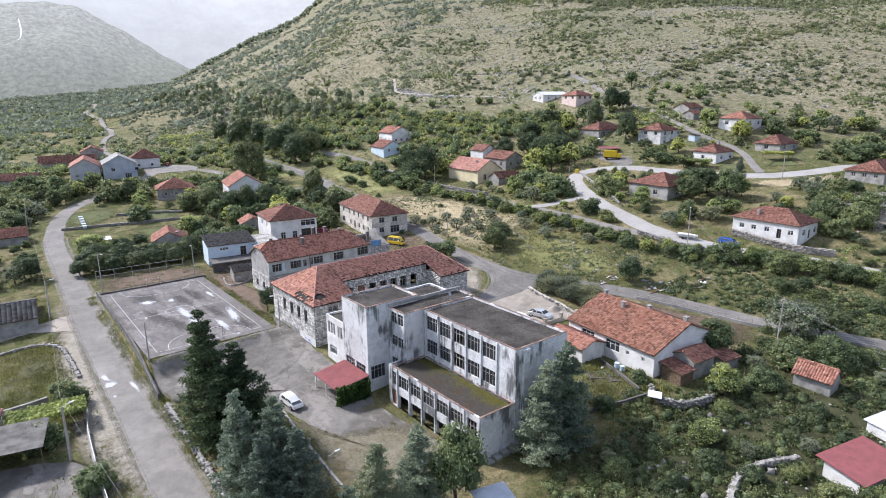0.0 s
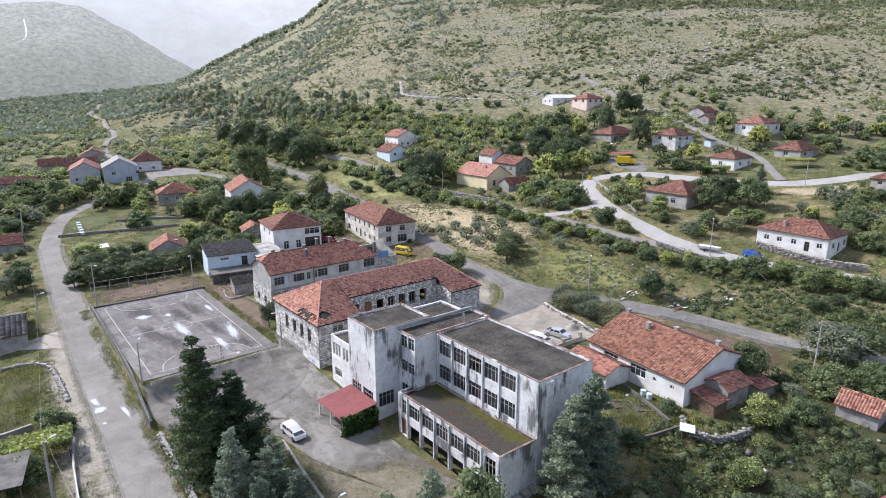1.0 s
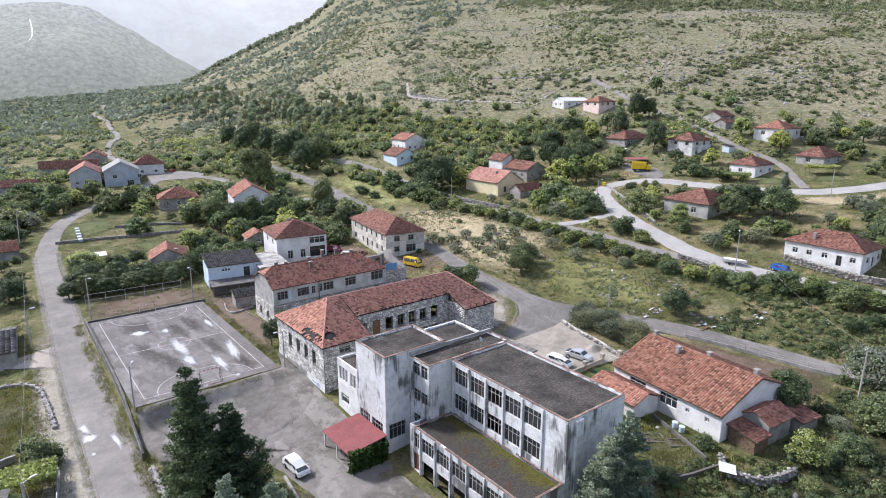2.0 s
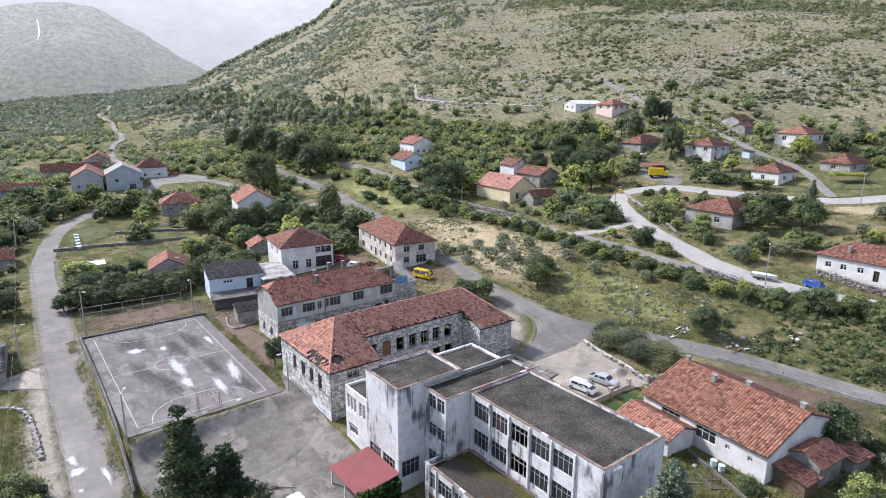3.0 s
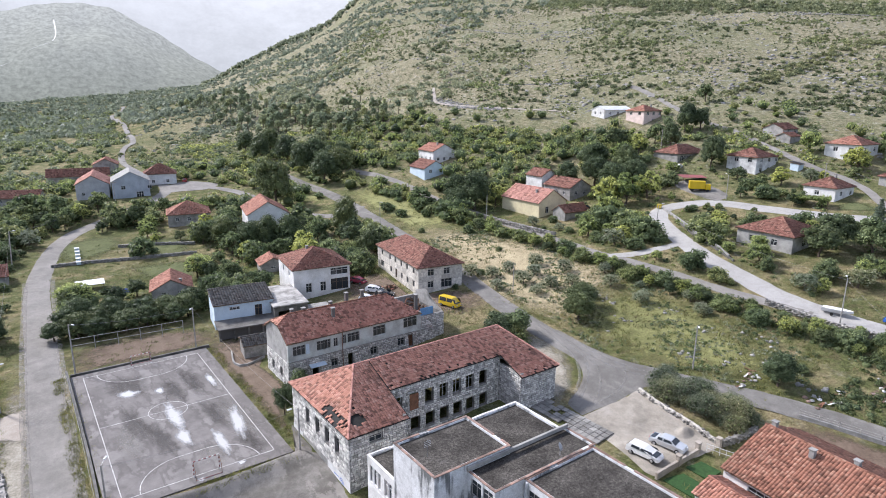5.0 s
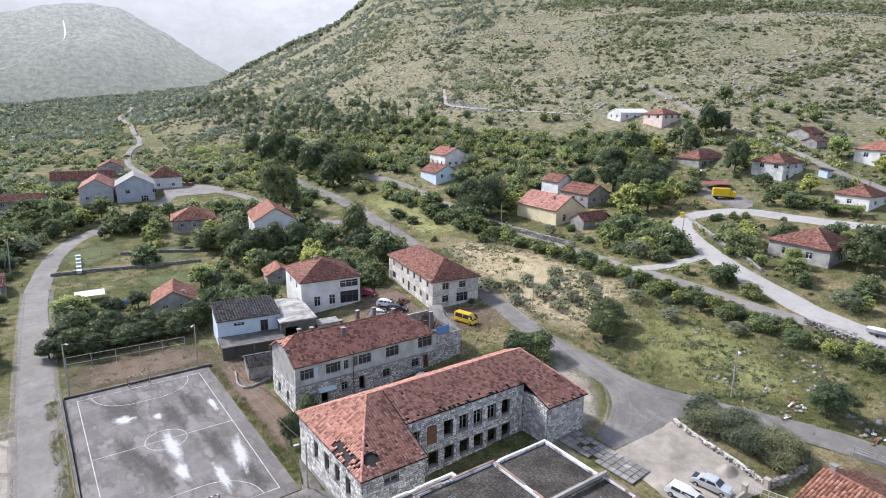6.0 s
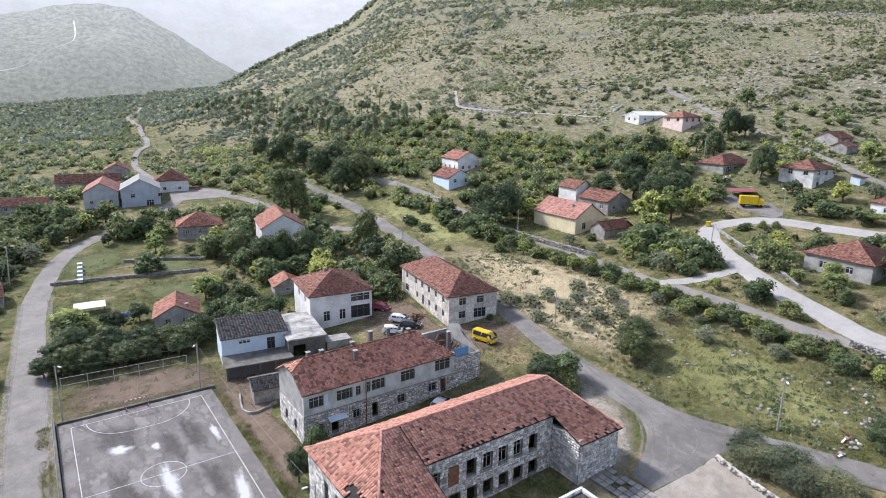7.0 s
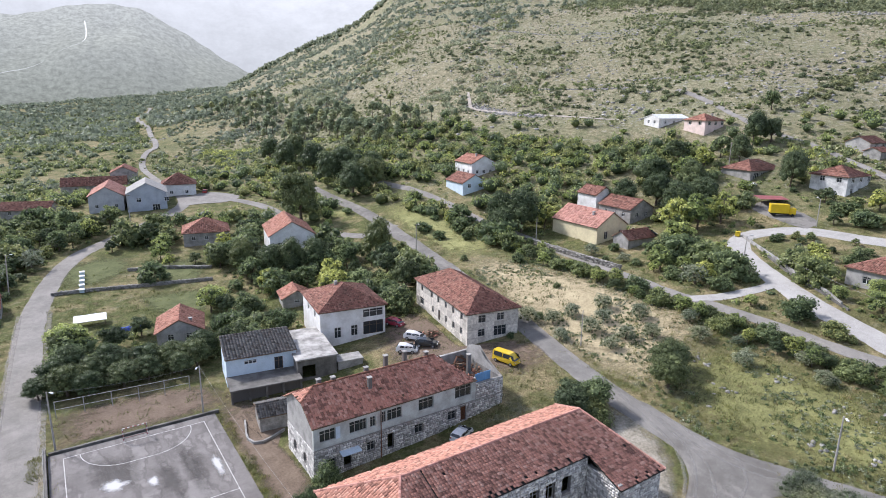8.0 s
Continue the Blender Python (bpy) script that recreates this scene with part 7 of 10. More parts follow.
def wire(a, b, sag, label="thin sagging overhead wire"):
    a, b = Vector(a), Vector(b)
    bm = bmesh.new()
    n = 14
    pts = [a.lerp(b, i / n) - Vector((0, 0, sag * 4 * (i / n) * (1 - i / n))) for i in range(n + 1)]
    side = (b - a).cross(Vector((0, 0, 1))).normalized() * 0.013
    up = Vector((0, 0, 0.013))
    rings = [[bm.verts.new(p + o) for o in (side, up, -side, -up)] for p in pts]
    for r0, r1 in zip(rings, rings[1:]):
        for k in range(4):
            bm.faces.new((r0[k], r0[(k + 1) % 4], r1[(k + 1) % 4], r1[k]))
    tagged(part("overhead_wire", bm, M["oldframe"], None, label), "", "wire")


wire((4.8, 80.2, 5.5), (8.9, 134.6, 5.8), 1.2)
wire((8.9, 134.6, 5.8), (13.0, 219.0, 9.6), 1.6)
wire((4.8, 80.2, 5.5), (9.0, 30.0, 5.0), 1.2)
wire((18.3, 97.6, 6.2), (40.4, 98.0, 5.7), 0.7)
wire((40.4, 98.0, 5.7), (38.2, 140.2, 7.4), 0.9)
wire((38.2, 140.2, 7.4), (19.2, 140.2, 8.3), 0.5)
wire((13.0, 219.0, 9.6), (44.9, 274.0, 11.5), 1.6)
for k in (0.0, 0.5):
    wire((98.5 + k, 36.6, 8.8), (84.0 + k, 4.0, 6.5), 1.0)
wire((98.5, 36.6, 8.8), (128.6, 70.0, 14.6), 1.6)
wire((187, 74.6, 24), (200, 104, 28.5), 1.2)
wire((200, 104, 28.5), (205, 160.5, 31), 1.6)
wire((142.9, 117.8, 19.2), (128.6, 70.0, 14.6), 1.3)


# ---- cars ----
def paint(name, col, metal=0.3):
    m, nt, ln, b = mat_base(name, 0.25, metal, 0.5)
    p = position(nt)
    n = noise_tex(nt, ln, p, 1.2, 4)
    ln.new(ramp(nt, ln, n, [(0.3, tuple(c * 0.86 for c in col)), (0.7, col)]), b.inputs["Base Color"])
    b.inputs["Coat Weight"].default_value = 0.4
    return m


M["tyre"] = simple("tyre_rubber", (0.03, 0.03, 0.03), (0.02, 0.02, 0.02), 4, rough=0.9)
M["rim"] = simple("alloy_rim", (0.5, 0.5, 0.52), (0.35, 0.35, 0.36), 5, rough=0.35, metal=0.8)
M["lamp_red"] = simple("red_lens", (0.45, 0.03, 0.03), (0.3, 0.02, 0.02), 5, rough=0.2)
M["lamp_clear"] = simple("clear_lens", (0.75, 0.76, 0.78), (0.6, 0.61, 0.63), 5, rough=0.15)


def car(x, y, yaw, colour, label, L=4.1, W=1.72, H=1.46, style="hatch", z=None, group="", name="car"):
    """A parked car, nose along its own +x."""
    base = gz(x, y) + 0.08 if z is None else z
    e = tagged(empty(name, x, y, base, yaw), label, "car" if style != "van" else "van", group)
    h = L / 2
    if style == "van":
        prof = [(-h, 0.35), (-h, H - 0.12), (-h + 0.12, H), (h - 1.15, H), (h - 0.45, 1.12), (h - 0.05, 0.95), (h, 0.4)]
    elif style == "saloon":
        prof = [(-h, 0.42), (-h + 0.04, 0.9), (-h + 0.85, 0.98), (-h + 1.5, H - 0.04), (-h + 2.2, H), (h - 1.75, H - 0.06), (h - 1.05, 0.95), (h - 0.12, 0.8), (h, 0.45)]
    else:
        prof = [(-h, 0.42), (-h + 0.02, 0.95), (-h + 0.42, H - 0.08), (-h + 0.95, H), (h - 2.05, H - 0.03), (h - 1.0, 0.98), (h - 0.2, 0.82), (h, 0.45)]
    low = 0.95 if style != "van" else 1.05
    bm = bmesh.new()
    sides = []
    for s in (-1, 1):
        row = []
        for px, pz in prof + [(h - 0.05, 0.24), (-h + 0.05, 0.24)]:
            k = W / 2 * s * (1.0 if pz <= low else 1.0 - 0.2 * (pz - low) / max(0.01, H - low))
            if abs(px) > h - 0.2:
                k *= 0.93
            row.append(bm.verts.new((px, k, pz)))
        sides.append(row)
    n = len(sides[0])
    bm.faces.new(sides[0])
    bm.faces.new(sides[1][::-1])
    for i in range(n):
        bm.faces.new((sides[0][i], sides[1][i], sides[1][(i + 1) % n], sides[0][(i + 1) % n]))
    bmesh.ops.recalc_face_normals(bm, faces=bm.faces)
    bmesh.ops.bevel(bm, geom=bm.edges[:], offset=0.05, segments=2, affect='EDGES')
    part("body", bm, colour, e)
    top = [p for p in prof if p[1] > low + 0.02]
    xa, xb = min(p[0] for p in top), max(p[0] for p in top)
    # windscreen, rear and side glass, laid just proud of the body
    def pane(name_, pts):
        bm = bmesh.new()
        f = bm.faces.new([bm.verts.new(p) for p in pts])
        bm.normal_update()
        r = bmesh.ops.extrude_face_region(bm, geom=[f])
        bmesh.ops.translate(bm, vec=f.normal * 0.012, verts=[v for v in r["geom"] if isinstance(v, bmesh.types.BMVert)])
        bmesh.ops.recalc_face_normals(bm, faces=bm.faces)
        part(name_, bm, M["glass"], e)
    i0 = prof.index(top[-1])
    f0, f1 = Vector(prof[i0]), Vector(prof[i0 + 1])
    a, b = f0.lerp(f1, 0.1), f0.lerp(f1, 0.9)
    nrm = Vector((f1.y - f0.y, -(f1.x - f0.x))).normalized() * -0.02
    if nrm.x < 0:
        nrm = -nrm
    pane("windscreen", [(a.x + nrm.x, -W * 0.38, a.y + nrm.y), (b.x + nrm.x, -W * 0.44, b.y + nrm.y), (b.x + nrm.x, W * 0.44, b.y + nrm.y), (a.x + nrm.x, W * 0.38, a.y + nrm.y)])
    j = prof.index(top[0])
    r0, r1 = Vector(prof[j]), Vector(prof[j - 1])
    a, b = r0.lerp(r1, 0.12), r0.lerp(r1, 0.85)
    pane("rear_window", [(a.x - 0.02, W * 0.36, a.y + 0.01), (b.x - 0.02, W * 0.42, b.y + 0.01), (b.x - 0.02, -W * 0.42, b.y + 0.01), (a.x - 0.02, -W * 0.36, a.y + 0.01)])
    for s in (-1, 1):
        mid = (xa + xb) / 2
        for u0, u1 in ((xa + 0.28, mid - 0.05), (mid + 0.05, xb + 0.05)):
            z0_, z1_ = low + 0.05, H - 0.14
            k0, k1 = W / 2 * (1 - 0.2 * (z0_ - low) / (H - low)) + 0.006, W / 2 * (1 - 0.2 * (z1_ - low) / (H - low)) + 0.006
            pane("side_window", [(u0, s * k0, z0_), (u1 + (0.25 if u1 > mid else 0), s * k0, z0_), (u1, s * k1, z1_), (u0 + 0.12, s * k1, z1_)])
        for wx in (-h + 0.78, h - 0.82):
            bm = bmesh.new()
            bmesh.ops.create_cone(bm, cap_ends=True, segments=18, radius1=0.31, radius2=0.31, depth=0.2, matrix=pose(wx, s * (W / 2 - 0.06), 0.31 - 0.06, 90))
            wheel = part("wheel", bm, M["tyre"], e)
            bm = bmesh.new()
            bmesh.ops.create_cone(bm, cap_ends=True, segments=14, radius1=0.2, radius2=0.17, depth=0.03, matrix=pose(wx, s * (W / 2 + 0.05), 0.25, 90))
            part("rim", bm, M["rim"], wheel)
        bm = bmesh.new()
        box(bm, h - 0.08, h + 0.015, s * W * 0.3 - 0.16, s * W * 0.3 + 0.16, 0.6, 0.74, 0.02)
        part("headlight", bm, M["lamp_clear"], e)
        bm = bmesh.new()
        box(bm, -h - 0.012, -h + 0.08, s * W * 0.36 - 0.1, s * W * 0.36 + 0.1, 0.68, 0.88, 0.02)
        part("tail_light", bm, M["lamp_red"], e)
        bm = bmesh.new()
        box(bm, xb - 0.1, xb + 0.06, s * (W / 2 + 0.12) - 0.08, s * (W / 2 + 0.12) + 0.08, low - 0.02, low + 0.1, 0.02)
        part("mirror", bm, colour, e)
    for px, nm in ((h - 0.02, "bumper"), (-h + 0.02, "bumper")):
        bm = bmesh.new()
        box(bm, px - 0.06, px + 0.06, -W * 0.46, W * 0.46, 0.3, 0.5, 0.03)
        part(nm, bm, colour, e)
    bm = bmesh.new()
    box(bm, -h - 0.05, -h - 0.042, -0.24, 0.24, 0.52, 0.63)
    part("number_plate", bm, M["white"], e, "blank plate")
    return e


white_paint, silver = paint("white_car_paint", (0.78, 0.78, 0.78), 0.0), paint("silver_car_paint", (0.62, 0.64, 0.66), 0.4)
car(31.5, 74.4, -86, white_paint, "white hatchback parked in a school yard", 4.2, style="hatch", z=-2.55)
car(74.8, 70.6, -82, white_paint, "white estate car on a parking place", 4.4, style="hatch")
car(78.8, 69.9, -80, silver, "silver-white saloon car on a parking place", 4.6, style="saloon")
car(83.0, 122.8, -75, paint("yellow_van_paint", (0.72, 0.5, 0.03), 0.0), "yellow panel van beside a ruined house", 4.6, 1.8, 1.95, "van", name="van")
car(76.4, 149.0, -65, paint("red_car_paint", (0.33, 0.04, 0.07), 0.1), "dull red car in a dirt yard", 3.9, style="hatch")
car(75.9, 140.6, -52, white_paint, "white hatchback in a dirt yard", 4.0, style="hatch")
car(72.4, 137.4, -40, white_paint, "white hatchback with open tailgate in a yard", 3.8, style="hatch")
car(76.0, 136.6, -40, paint("black_car_paint", (0.025, 0.03, 0.035), 0.2), "dark blue-black hatchback in a yard", 4.1, style="hatch")
car(65.8, 111.4, 25, white_paint, "stripped white car wreck behind a house", 3.9, style="hatch")
car(134.0, 63.2, -105, paint("blue_car_paint", (0.02, 0.1, 0.42), 0.2), "bright blue hatchback beside a white house", 4.1, style="hatch")
car(152.6, 149.4, -40, paint("charcoal_paint", (0.05, 0.05, 0.055), 0.2), "dark pick-up beside an old barn", 4.6, style="hatch")
car(76.0, 303.0, 70, paint("red_far_paint", (0.4, 0.05, 0.05), 0.1), "small red car at a road junction", 3.9, style="hatch")
car(196.5, 147.5, 10, white_paint, "white car parked by a porch", 4.2, style="saloon")


def truck(x, y, yaw):
    e = tagged(empty("box_truck", x, y, gz(x, y) + 0.1, yaw), "yellow box truck parked on a lane", "truck")
    yel = paint("yellow_truck_paint", (0.75, 0.52, 0.02), 0.0)
    bm = bmesh.new()
    box(bm, -2.9, 1.6, -1.1, 1.1, 0.8, 3.1, 0.06)
    part("cargo_box", bm, yel, e)
    bm = bmesh.new()
    box(bm, 1.7, 3.2, -1.0, 1.0, 0.5, 2.2, 0.15)
    part("cab", bm, yel, e)
    bm = bmesh.new()
    box(bm, 3.14, 3.22, -0.85, 0.85, 1.35, 2.0, 0.02)
    part("windscreen", bm, M["glass"], e)
    for wx in (-1.9, 2.4):
        for s in (-1, 1):
            bm = bmesh.new()
            bmesh.ops.create_cone(bm, cap_ends=True, segments=16, radius1=0.42, radius2=0.42, depth=0.28, matrix=pose(wx, s * 0.9, 0.36, 90))
            part("wheel", bm, M["tyre"], e)
    bm = bmesh.new()
    box(bm, -2.8, 3.0, -0.5, 0.5, 0.5, 0.78)
    part("chassis", bm, M["dark"], e)


truck(182.5, 131.0, -50)


def bin_(x, y, yaw):
    e = tagged(empty("waste_container", x, y, gz(x, y), yaw), "yellow wheeled waste container beside a lane", "bin")
    yel = simple("yellow_plastic", (0.65, 0.48, 0.03), (0.5, 0.36, 0.02), 2, rough=0.5)
    bm = bmesh.new()
    box(bm, -0.65, 0.65, -0.5, 0.5, 0.15, 1.15, 0.05)
    part("tub", bm, yel, e)
    bm = bmesh.new()
    box(bm, -0.7, 0.7, -0.55, 0.55, 1.155, 1.3, 0.06)
    part("lid", bm, yel, e)
    for s in (-0.5, 0.5):
        for t in (-0.38, 0.38):
            bm = bmesh.new()
            bmesh.ops.create_cone(bm, cap_ends=True, segments=10, radius1=0.09, radius2=0.09, depth=0.06, matrix=pose(s, t, 0.09, 90))
            part("wheel", bm, M["tyre"], e)


bin_(164.2, 131.6, 20)


def boat(x, y, yaw):
    e = tagged(empty("boat_trailer", x, y, gz(x, y) + 0.1, yaw), "small white boat on a trailer beside a lane", "boat")
    bm = bmesh.new()
    secs = [(-2.3, 0.75, 0.55), (-1.0, 0.9, 0.5), (0.6, 0.85, 0.5), (1.8, 0.5, 0.62), (2.5, 0.06, 0.85)]
    rows = []
    for sx, w, z in secs:
        rows.append([bm.verts.new(p) for p in ((sx, -w, 1.15), (sx, -w * 0.7, z), (sx, 0, z - 0.12), (sx, w * 0.7, z), (sx, w, 1.15), (sx, w * 0.8, 1.0), (sx, 0, 0.8), (sx, -w * 0.8, 1.0))])
    for a, b in zip(rows, rows[1:]):
        for k in range(8):
            bm.faces.new((a[k], a[(k + 1) % 8], b[(k + 1) % 8], b[k]))
    bm.faces.new(rows[0])
    bm.faces.new(rows[-1][::-1])
    bmesh.ops.recalc_face_normals(bm, faces=bm.faces)
    part("hull", bm, M["white"], e)
    bm = bmesh.new()
    tube(bm, (-2.2, -0.3, 0.4), (3.2, 0, 0.35), 0.04)
    tube(bm, (-2.2, 0.3, 0.4), (3.2, 0, 0.35), 0.04)
    tube(bm, (-0.6, -0.95, 0.3), (-0.6, 0.95, 0.3), 0.04)
    part("trailer_frame", bm, M["steel"], e)
    for s in (-1, 1):
        bm = bmesh.new()
        bmesh.ops.create_cone(bm, cap_ends=True, segments=14, radius1=0.28, radius2=0.28, depth=0.16, matrix=pose(-0.6, s * 1.0, 0.22, 90))
        part("wheel", bm, M["tyre"], e)


boat(131.0, 71.6, -78)


# ---- small garden things ----
for i in range(5):
    hx, hy = 27.8 - 0.25 * i, 226 - 3.6 * i
    e = tagged(empty("beehive", hx, hy, gz(hx, hy)), "white painted wooden beehive with flat lid", "beehive", "row of beehives")
    bm = bmesh.new()
    box(bm, -0.5, 0.5, -0.6, 0.6, 0.2, 0.9, 0.02)
    part("hive_body", bm, M["bluewall"], e)
    bm = bmesh.new()
    box(bm, -0.62, 0.62, -0.75, 0.75, 0.903, 1.02, 0.02)
    part("lid", bm, M["whitesheet"], e)
    for sx in (-0.4, 0.4):
        for sy in (-0.5, 0.5):
            bm = bmesh.new()
            box(bm, sx - 0.05, sx + 0.05, sy - 0.05, sy + 0.05, -0.1, 0.198)
            part("leg", bm, M["wood"], e)


def shelter(name, label, x, y, yaw, w, l, h, roof, category="shelter", tilt=3):
    e = tagged(empty(name, x, y, gz(x, y), yaw), label, category)
    for px in (0.1, w - 0.1):
        for py in (0.1, l - 0.1):
            bm = bmesh.new()
            tube(bm, (px, py, -0.4), (px, py, h - 0.04), 0.06)
            part("post", bm, M["wood"], e)
    bm = bmesh.new()
    box(bm, -0.2, w + 0.2, -0.2, l + 0.2, -0.03, 0.03, m=Matrix.Translation((0, 0, h + 0.1)) @ pose(0, 0, 0, tilt))
    part("roof_sheet", bm, roof, e)
    return e


shelter("low_shelter", "low garden shelter with white sheet roof", 24.0, 187.5, -4, 5.6, 3.6, 1.4, M["whitesheet"])
shelter("hen_shelter", "small hut with bright white sheet roof", 68.2, 38.8, 30, 1.6, 1.4, 1.5, M["whitesheet"])
shelter("blue_kiosk", "blue-framed open porch with grey roof beside a road", -3.4, 81.2, -12, 5.6, 6.5, 3.2, M["darkconcrete"], "porch", 4)
shelter("car_shelter", "low red sheet shelter on a slope", 185.0, 138.0, -40, 7.0, 5.0, 2.4, M["redsheet"])
house("forecourt_house", "low house with pinkish sheet roof beside a forecourt", -9.5, 81.5, -12, 6.0, 12.0, 3.0, 0.8, M["white"], M["tilep"], "shed", z=-3.4)


def vine(x, y, yaw, w, l, h, label):
    e = tagged(empty("vine_pergola", x, y, gz(x, y), yaw), label, "pergola")
    for px in (0, w):
        for py in (0, l):
            bm = bmesh.new()
            tube(bm, (px, py, -0.4), (px, py, h), 0.06)
            part("post", bm, M["wood"], e)
    me = leaf_cloud("vine_leaves", int(160 * w * l) if w * l < 30 else 4200, lambda r, n: np.stack([r.uniform(-0.5, w + 0.5, n), r.uniform(-0.5, l + 0.5, n), h + 0.1 + np.abs(r.normal(0, 0.22, n)) * r.choice([1, -0.8], n)], 1), 0.17, int(x))
    to_obj("vine_leaves", me, M["leaf2"], e, "bright green vine leaves")


vine(-0.6, 89.2, -6, 8.2, 3.2, 2.6, "bright green vine pergola on timber posts")
vine(203.6, 87.0, -46, 8.0, 2.8, 2.6, "green vine pergola beside a brown-roofed house")
vine(183.8, 104.6, -72, 8.0, 3.4, 2.4, "green vine pergola beside a small white house")
# artificial turf beds behind the parking place
for tx0, tx1, ty0, ty1 in ((73.0, 76.2, 62.6, 66.6), (77.4, 80.2, 63.4, 66.8)):
    bm = bmesh.new()
    g = gz((tx0 + tx1) / 2, (ty0 + ty1) / 2)
    box(bm, tx0, tx1, ty0, ty1, g - 0.2, g + 0.14, 0.02)
    tagged(part("turf_bed", bm, M["turf"], None, "bright green artificial turf bed beside paving", "structure"), "", "lawn")
bm = bmesh.new()
box(bm, 72.4, 81.2, 67.0, 67.35, -0.2, 1.0, 0.03)
tagged(part("bed_wall", bm, M["gravel"], None, "low pale stone wall behind turf beds"), "", "wall")
for gx_, gy_ in ((77.0, 67.2), (81.6, 67.4), (84.8, 66.4)):
    e = tagged(empty("gate_pillar", gx_, gy_, 0.3), "pale stone gate pillar with flat cap", "pillar", "gate pillars")
    bm = bmesh.new()
    box(bm, -0.28, 0.28, -0.28, 0.28, -0.4, 1.3, 0.03)
    part("shaft", bm, M["gravel"], e)
    bm = bmesh.new()
    box(bm, -0.36, 0.36, -0.36, 0.36, 1.303, 1.42, 0.03)
    part("cap", bm, M["gravel"], e)


def gravel_mound(x, y, r, h):
    """A tipped cone of grey gravel, slumped and uneven."""
    v, f, n = [(x, y, gz(x, y) + h)], [], 22
    for j in range(1, 7):
        for i in range(n):
            a, q = 2 * math.pi * i / n, r * j / 6
            px, py = x + q * math.cos(a) * 1.3, y + q * math.sin(a)
            lump = 1 + 0.35 * noise.noise((px * 1.1, py * 1.1, 4))
            v.append((px, py, gz(px, py) + (h * lump * 0.5 * (1 + math.cos(math.pi * j / 6)) if j < 6 else 0.02)))
    f += [(0, 1 + i, 1 + (i + 1) % n) for i in range(n)]
    f += [(1 + j * n + i, 1 + (j + 1) * n + i, 1 + (j + 1) * n + (i + 1) % n, 1 + j * n + (i + 1) % n) for j in range(5) for i in range(n)]
    me = bpy.data.meshes.new("gravel_mound")
    me.from_pydata(v, [], f)
    me.shade_smooth()
    tagged(to_obj("gravel_mound", me, M["parkgravel"]), "grey-brown mound of gravel on a parking place", "mound")


gravel_mound(83.2, 70.4, 1.5, 0.8)


def rubbish_heap(x, y, n, seed):
    """Dumped bags, broken boards and rubble lying together."""
    r = random.Random(seed)
    e = tagged(empty("rubbish_heap", x, y, gz(x, y)), "dumped heap of pale bags, boards and rubble in grass", "rubbish", "rubbish heaps in the meadow")
    for i in range(n):
        u, w = r.gauss(0, 1.5), r.gauss(0, 0.9)
        z = gz(x + u, y + w) - gz(x, y) + 0.1
        bm = bmesh.new()
        if i % 3:
            bmesh.ops.create_icosphere(bm, subdivisions=2, radius=1.0)
            k = r.uniform(0.2, 0.42)
            for q in bm.verts:
                q.co *= 1 + 0.35 * noise.noise(q.co * 1.7 + Vector((i, seed, 0)))
                q.co.z *= 0.6
            bm.transform(pose(u, w, z, 0, 0, r.uniform(0, 360)) @ Matrix.Scale(k, 4))
            part("bag", bm, (M["white"], M["grey"], M["rock"], M["coping"])[r.randrange(4)], e)
        else:
            box(bm, -0.7, 0.7, -0.12, 0.12, -0.02, 0.02, 0.0, pose(u, w, z + 0.12, r.uniform(-14, 14), r.uniform(-14, 14), r.uniform(0, 180)))
            part("board", bm, (M["wood"], M["rust"], M["white"])[r.randrange(3)], e)


rubbish_heap(102.0, 71.6, 16, 1)
rubbish_heap(104.6, 62.0, 16, 2)
rubbish_heap(113.5, 57.4, 18, 3)


# heap of sawn firewood and scrap by the hip-roofed house
e = tagged(empty("firewood_heap", 79.0, 139.6, gz(79.0, 139.6)), "loose heap of sawn orange firewood and planks", "firewood")
r = random.Random(9)
for i in range(70):
    d = abs(r.gauss(0, 1.0))
    a = r.uniform(0, 6.28)
    bm = bmesh.new()
    box(bm, -r.uniform(0.3, 0.8), r.uniform(0.3, 0.8), -0.09, 0.09, -0.06, 0.06, 0.01, m=pose(d * math.cos(a) * 1.3, d * math.sin(a) * 1.3, max(0.05, 1.0 - 0.55 * d) * r.random() + 0.06, r.uniform(-25, 25), r.uniform(-25, 25), r.uniform(0, 180)))
    part("log", bm, M["tile3"] if i % 3 == 0 else M["wood"], e)
# blue tarpaulin in a garden, plastic chairs by the bungalow wall
e = tagged(empty("tarpaulin", 31.2, 181.6, gz(31.2, 181.6)), "crumpled blue tarpaulin over a wood pile", "tarpaulin")
bm = bmesh.new()
n = 12
vs = [[bm.verts.new((i * 0.42, j * 0.32, 0.9 * math.sin(math.pi * j / 5) * (0.8 + 0.3 * noise.noise((i * 0.7, j * 0.9, 2))))) for j in range(6)] for i in range(n)]
for i in range(n - 1):
    for j in range(5):
        bm.faces.new((vs[i][j], vs[i + 1][j], vs[i + 1][j + 1], vs[i][j + 1]))
part("sheet", bm, simple("blue_tarp", (0.05, 0.1, 0.4), (0.03, 0.06, 0.26), 2, rough=0.5), e)


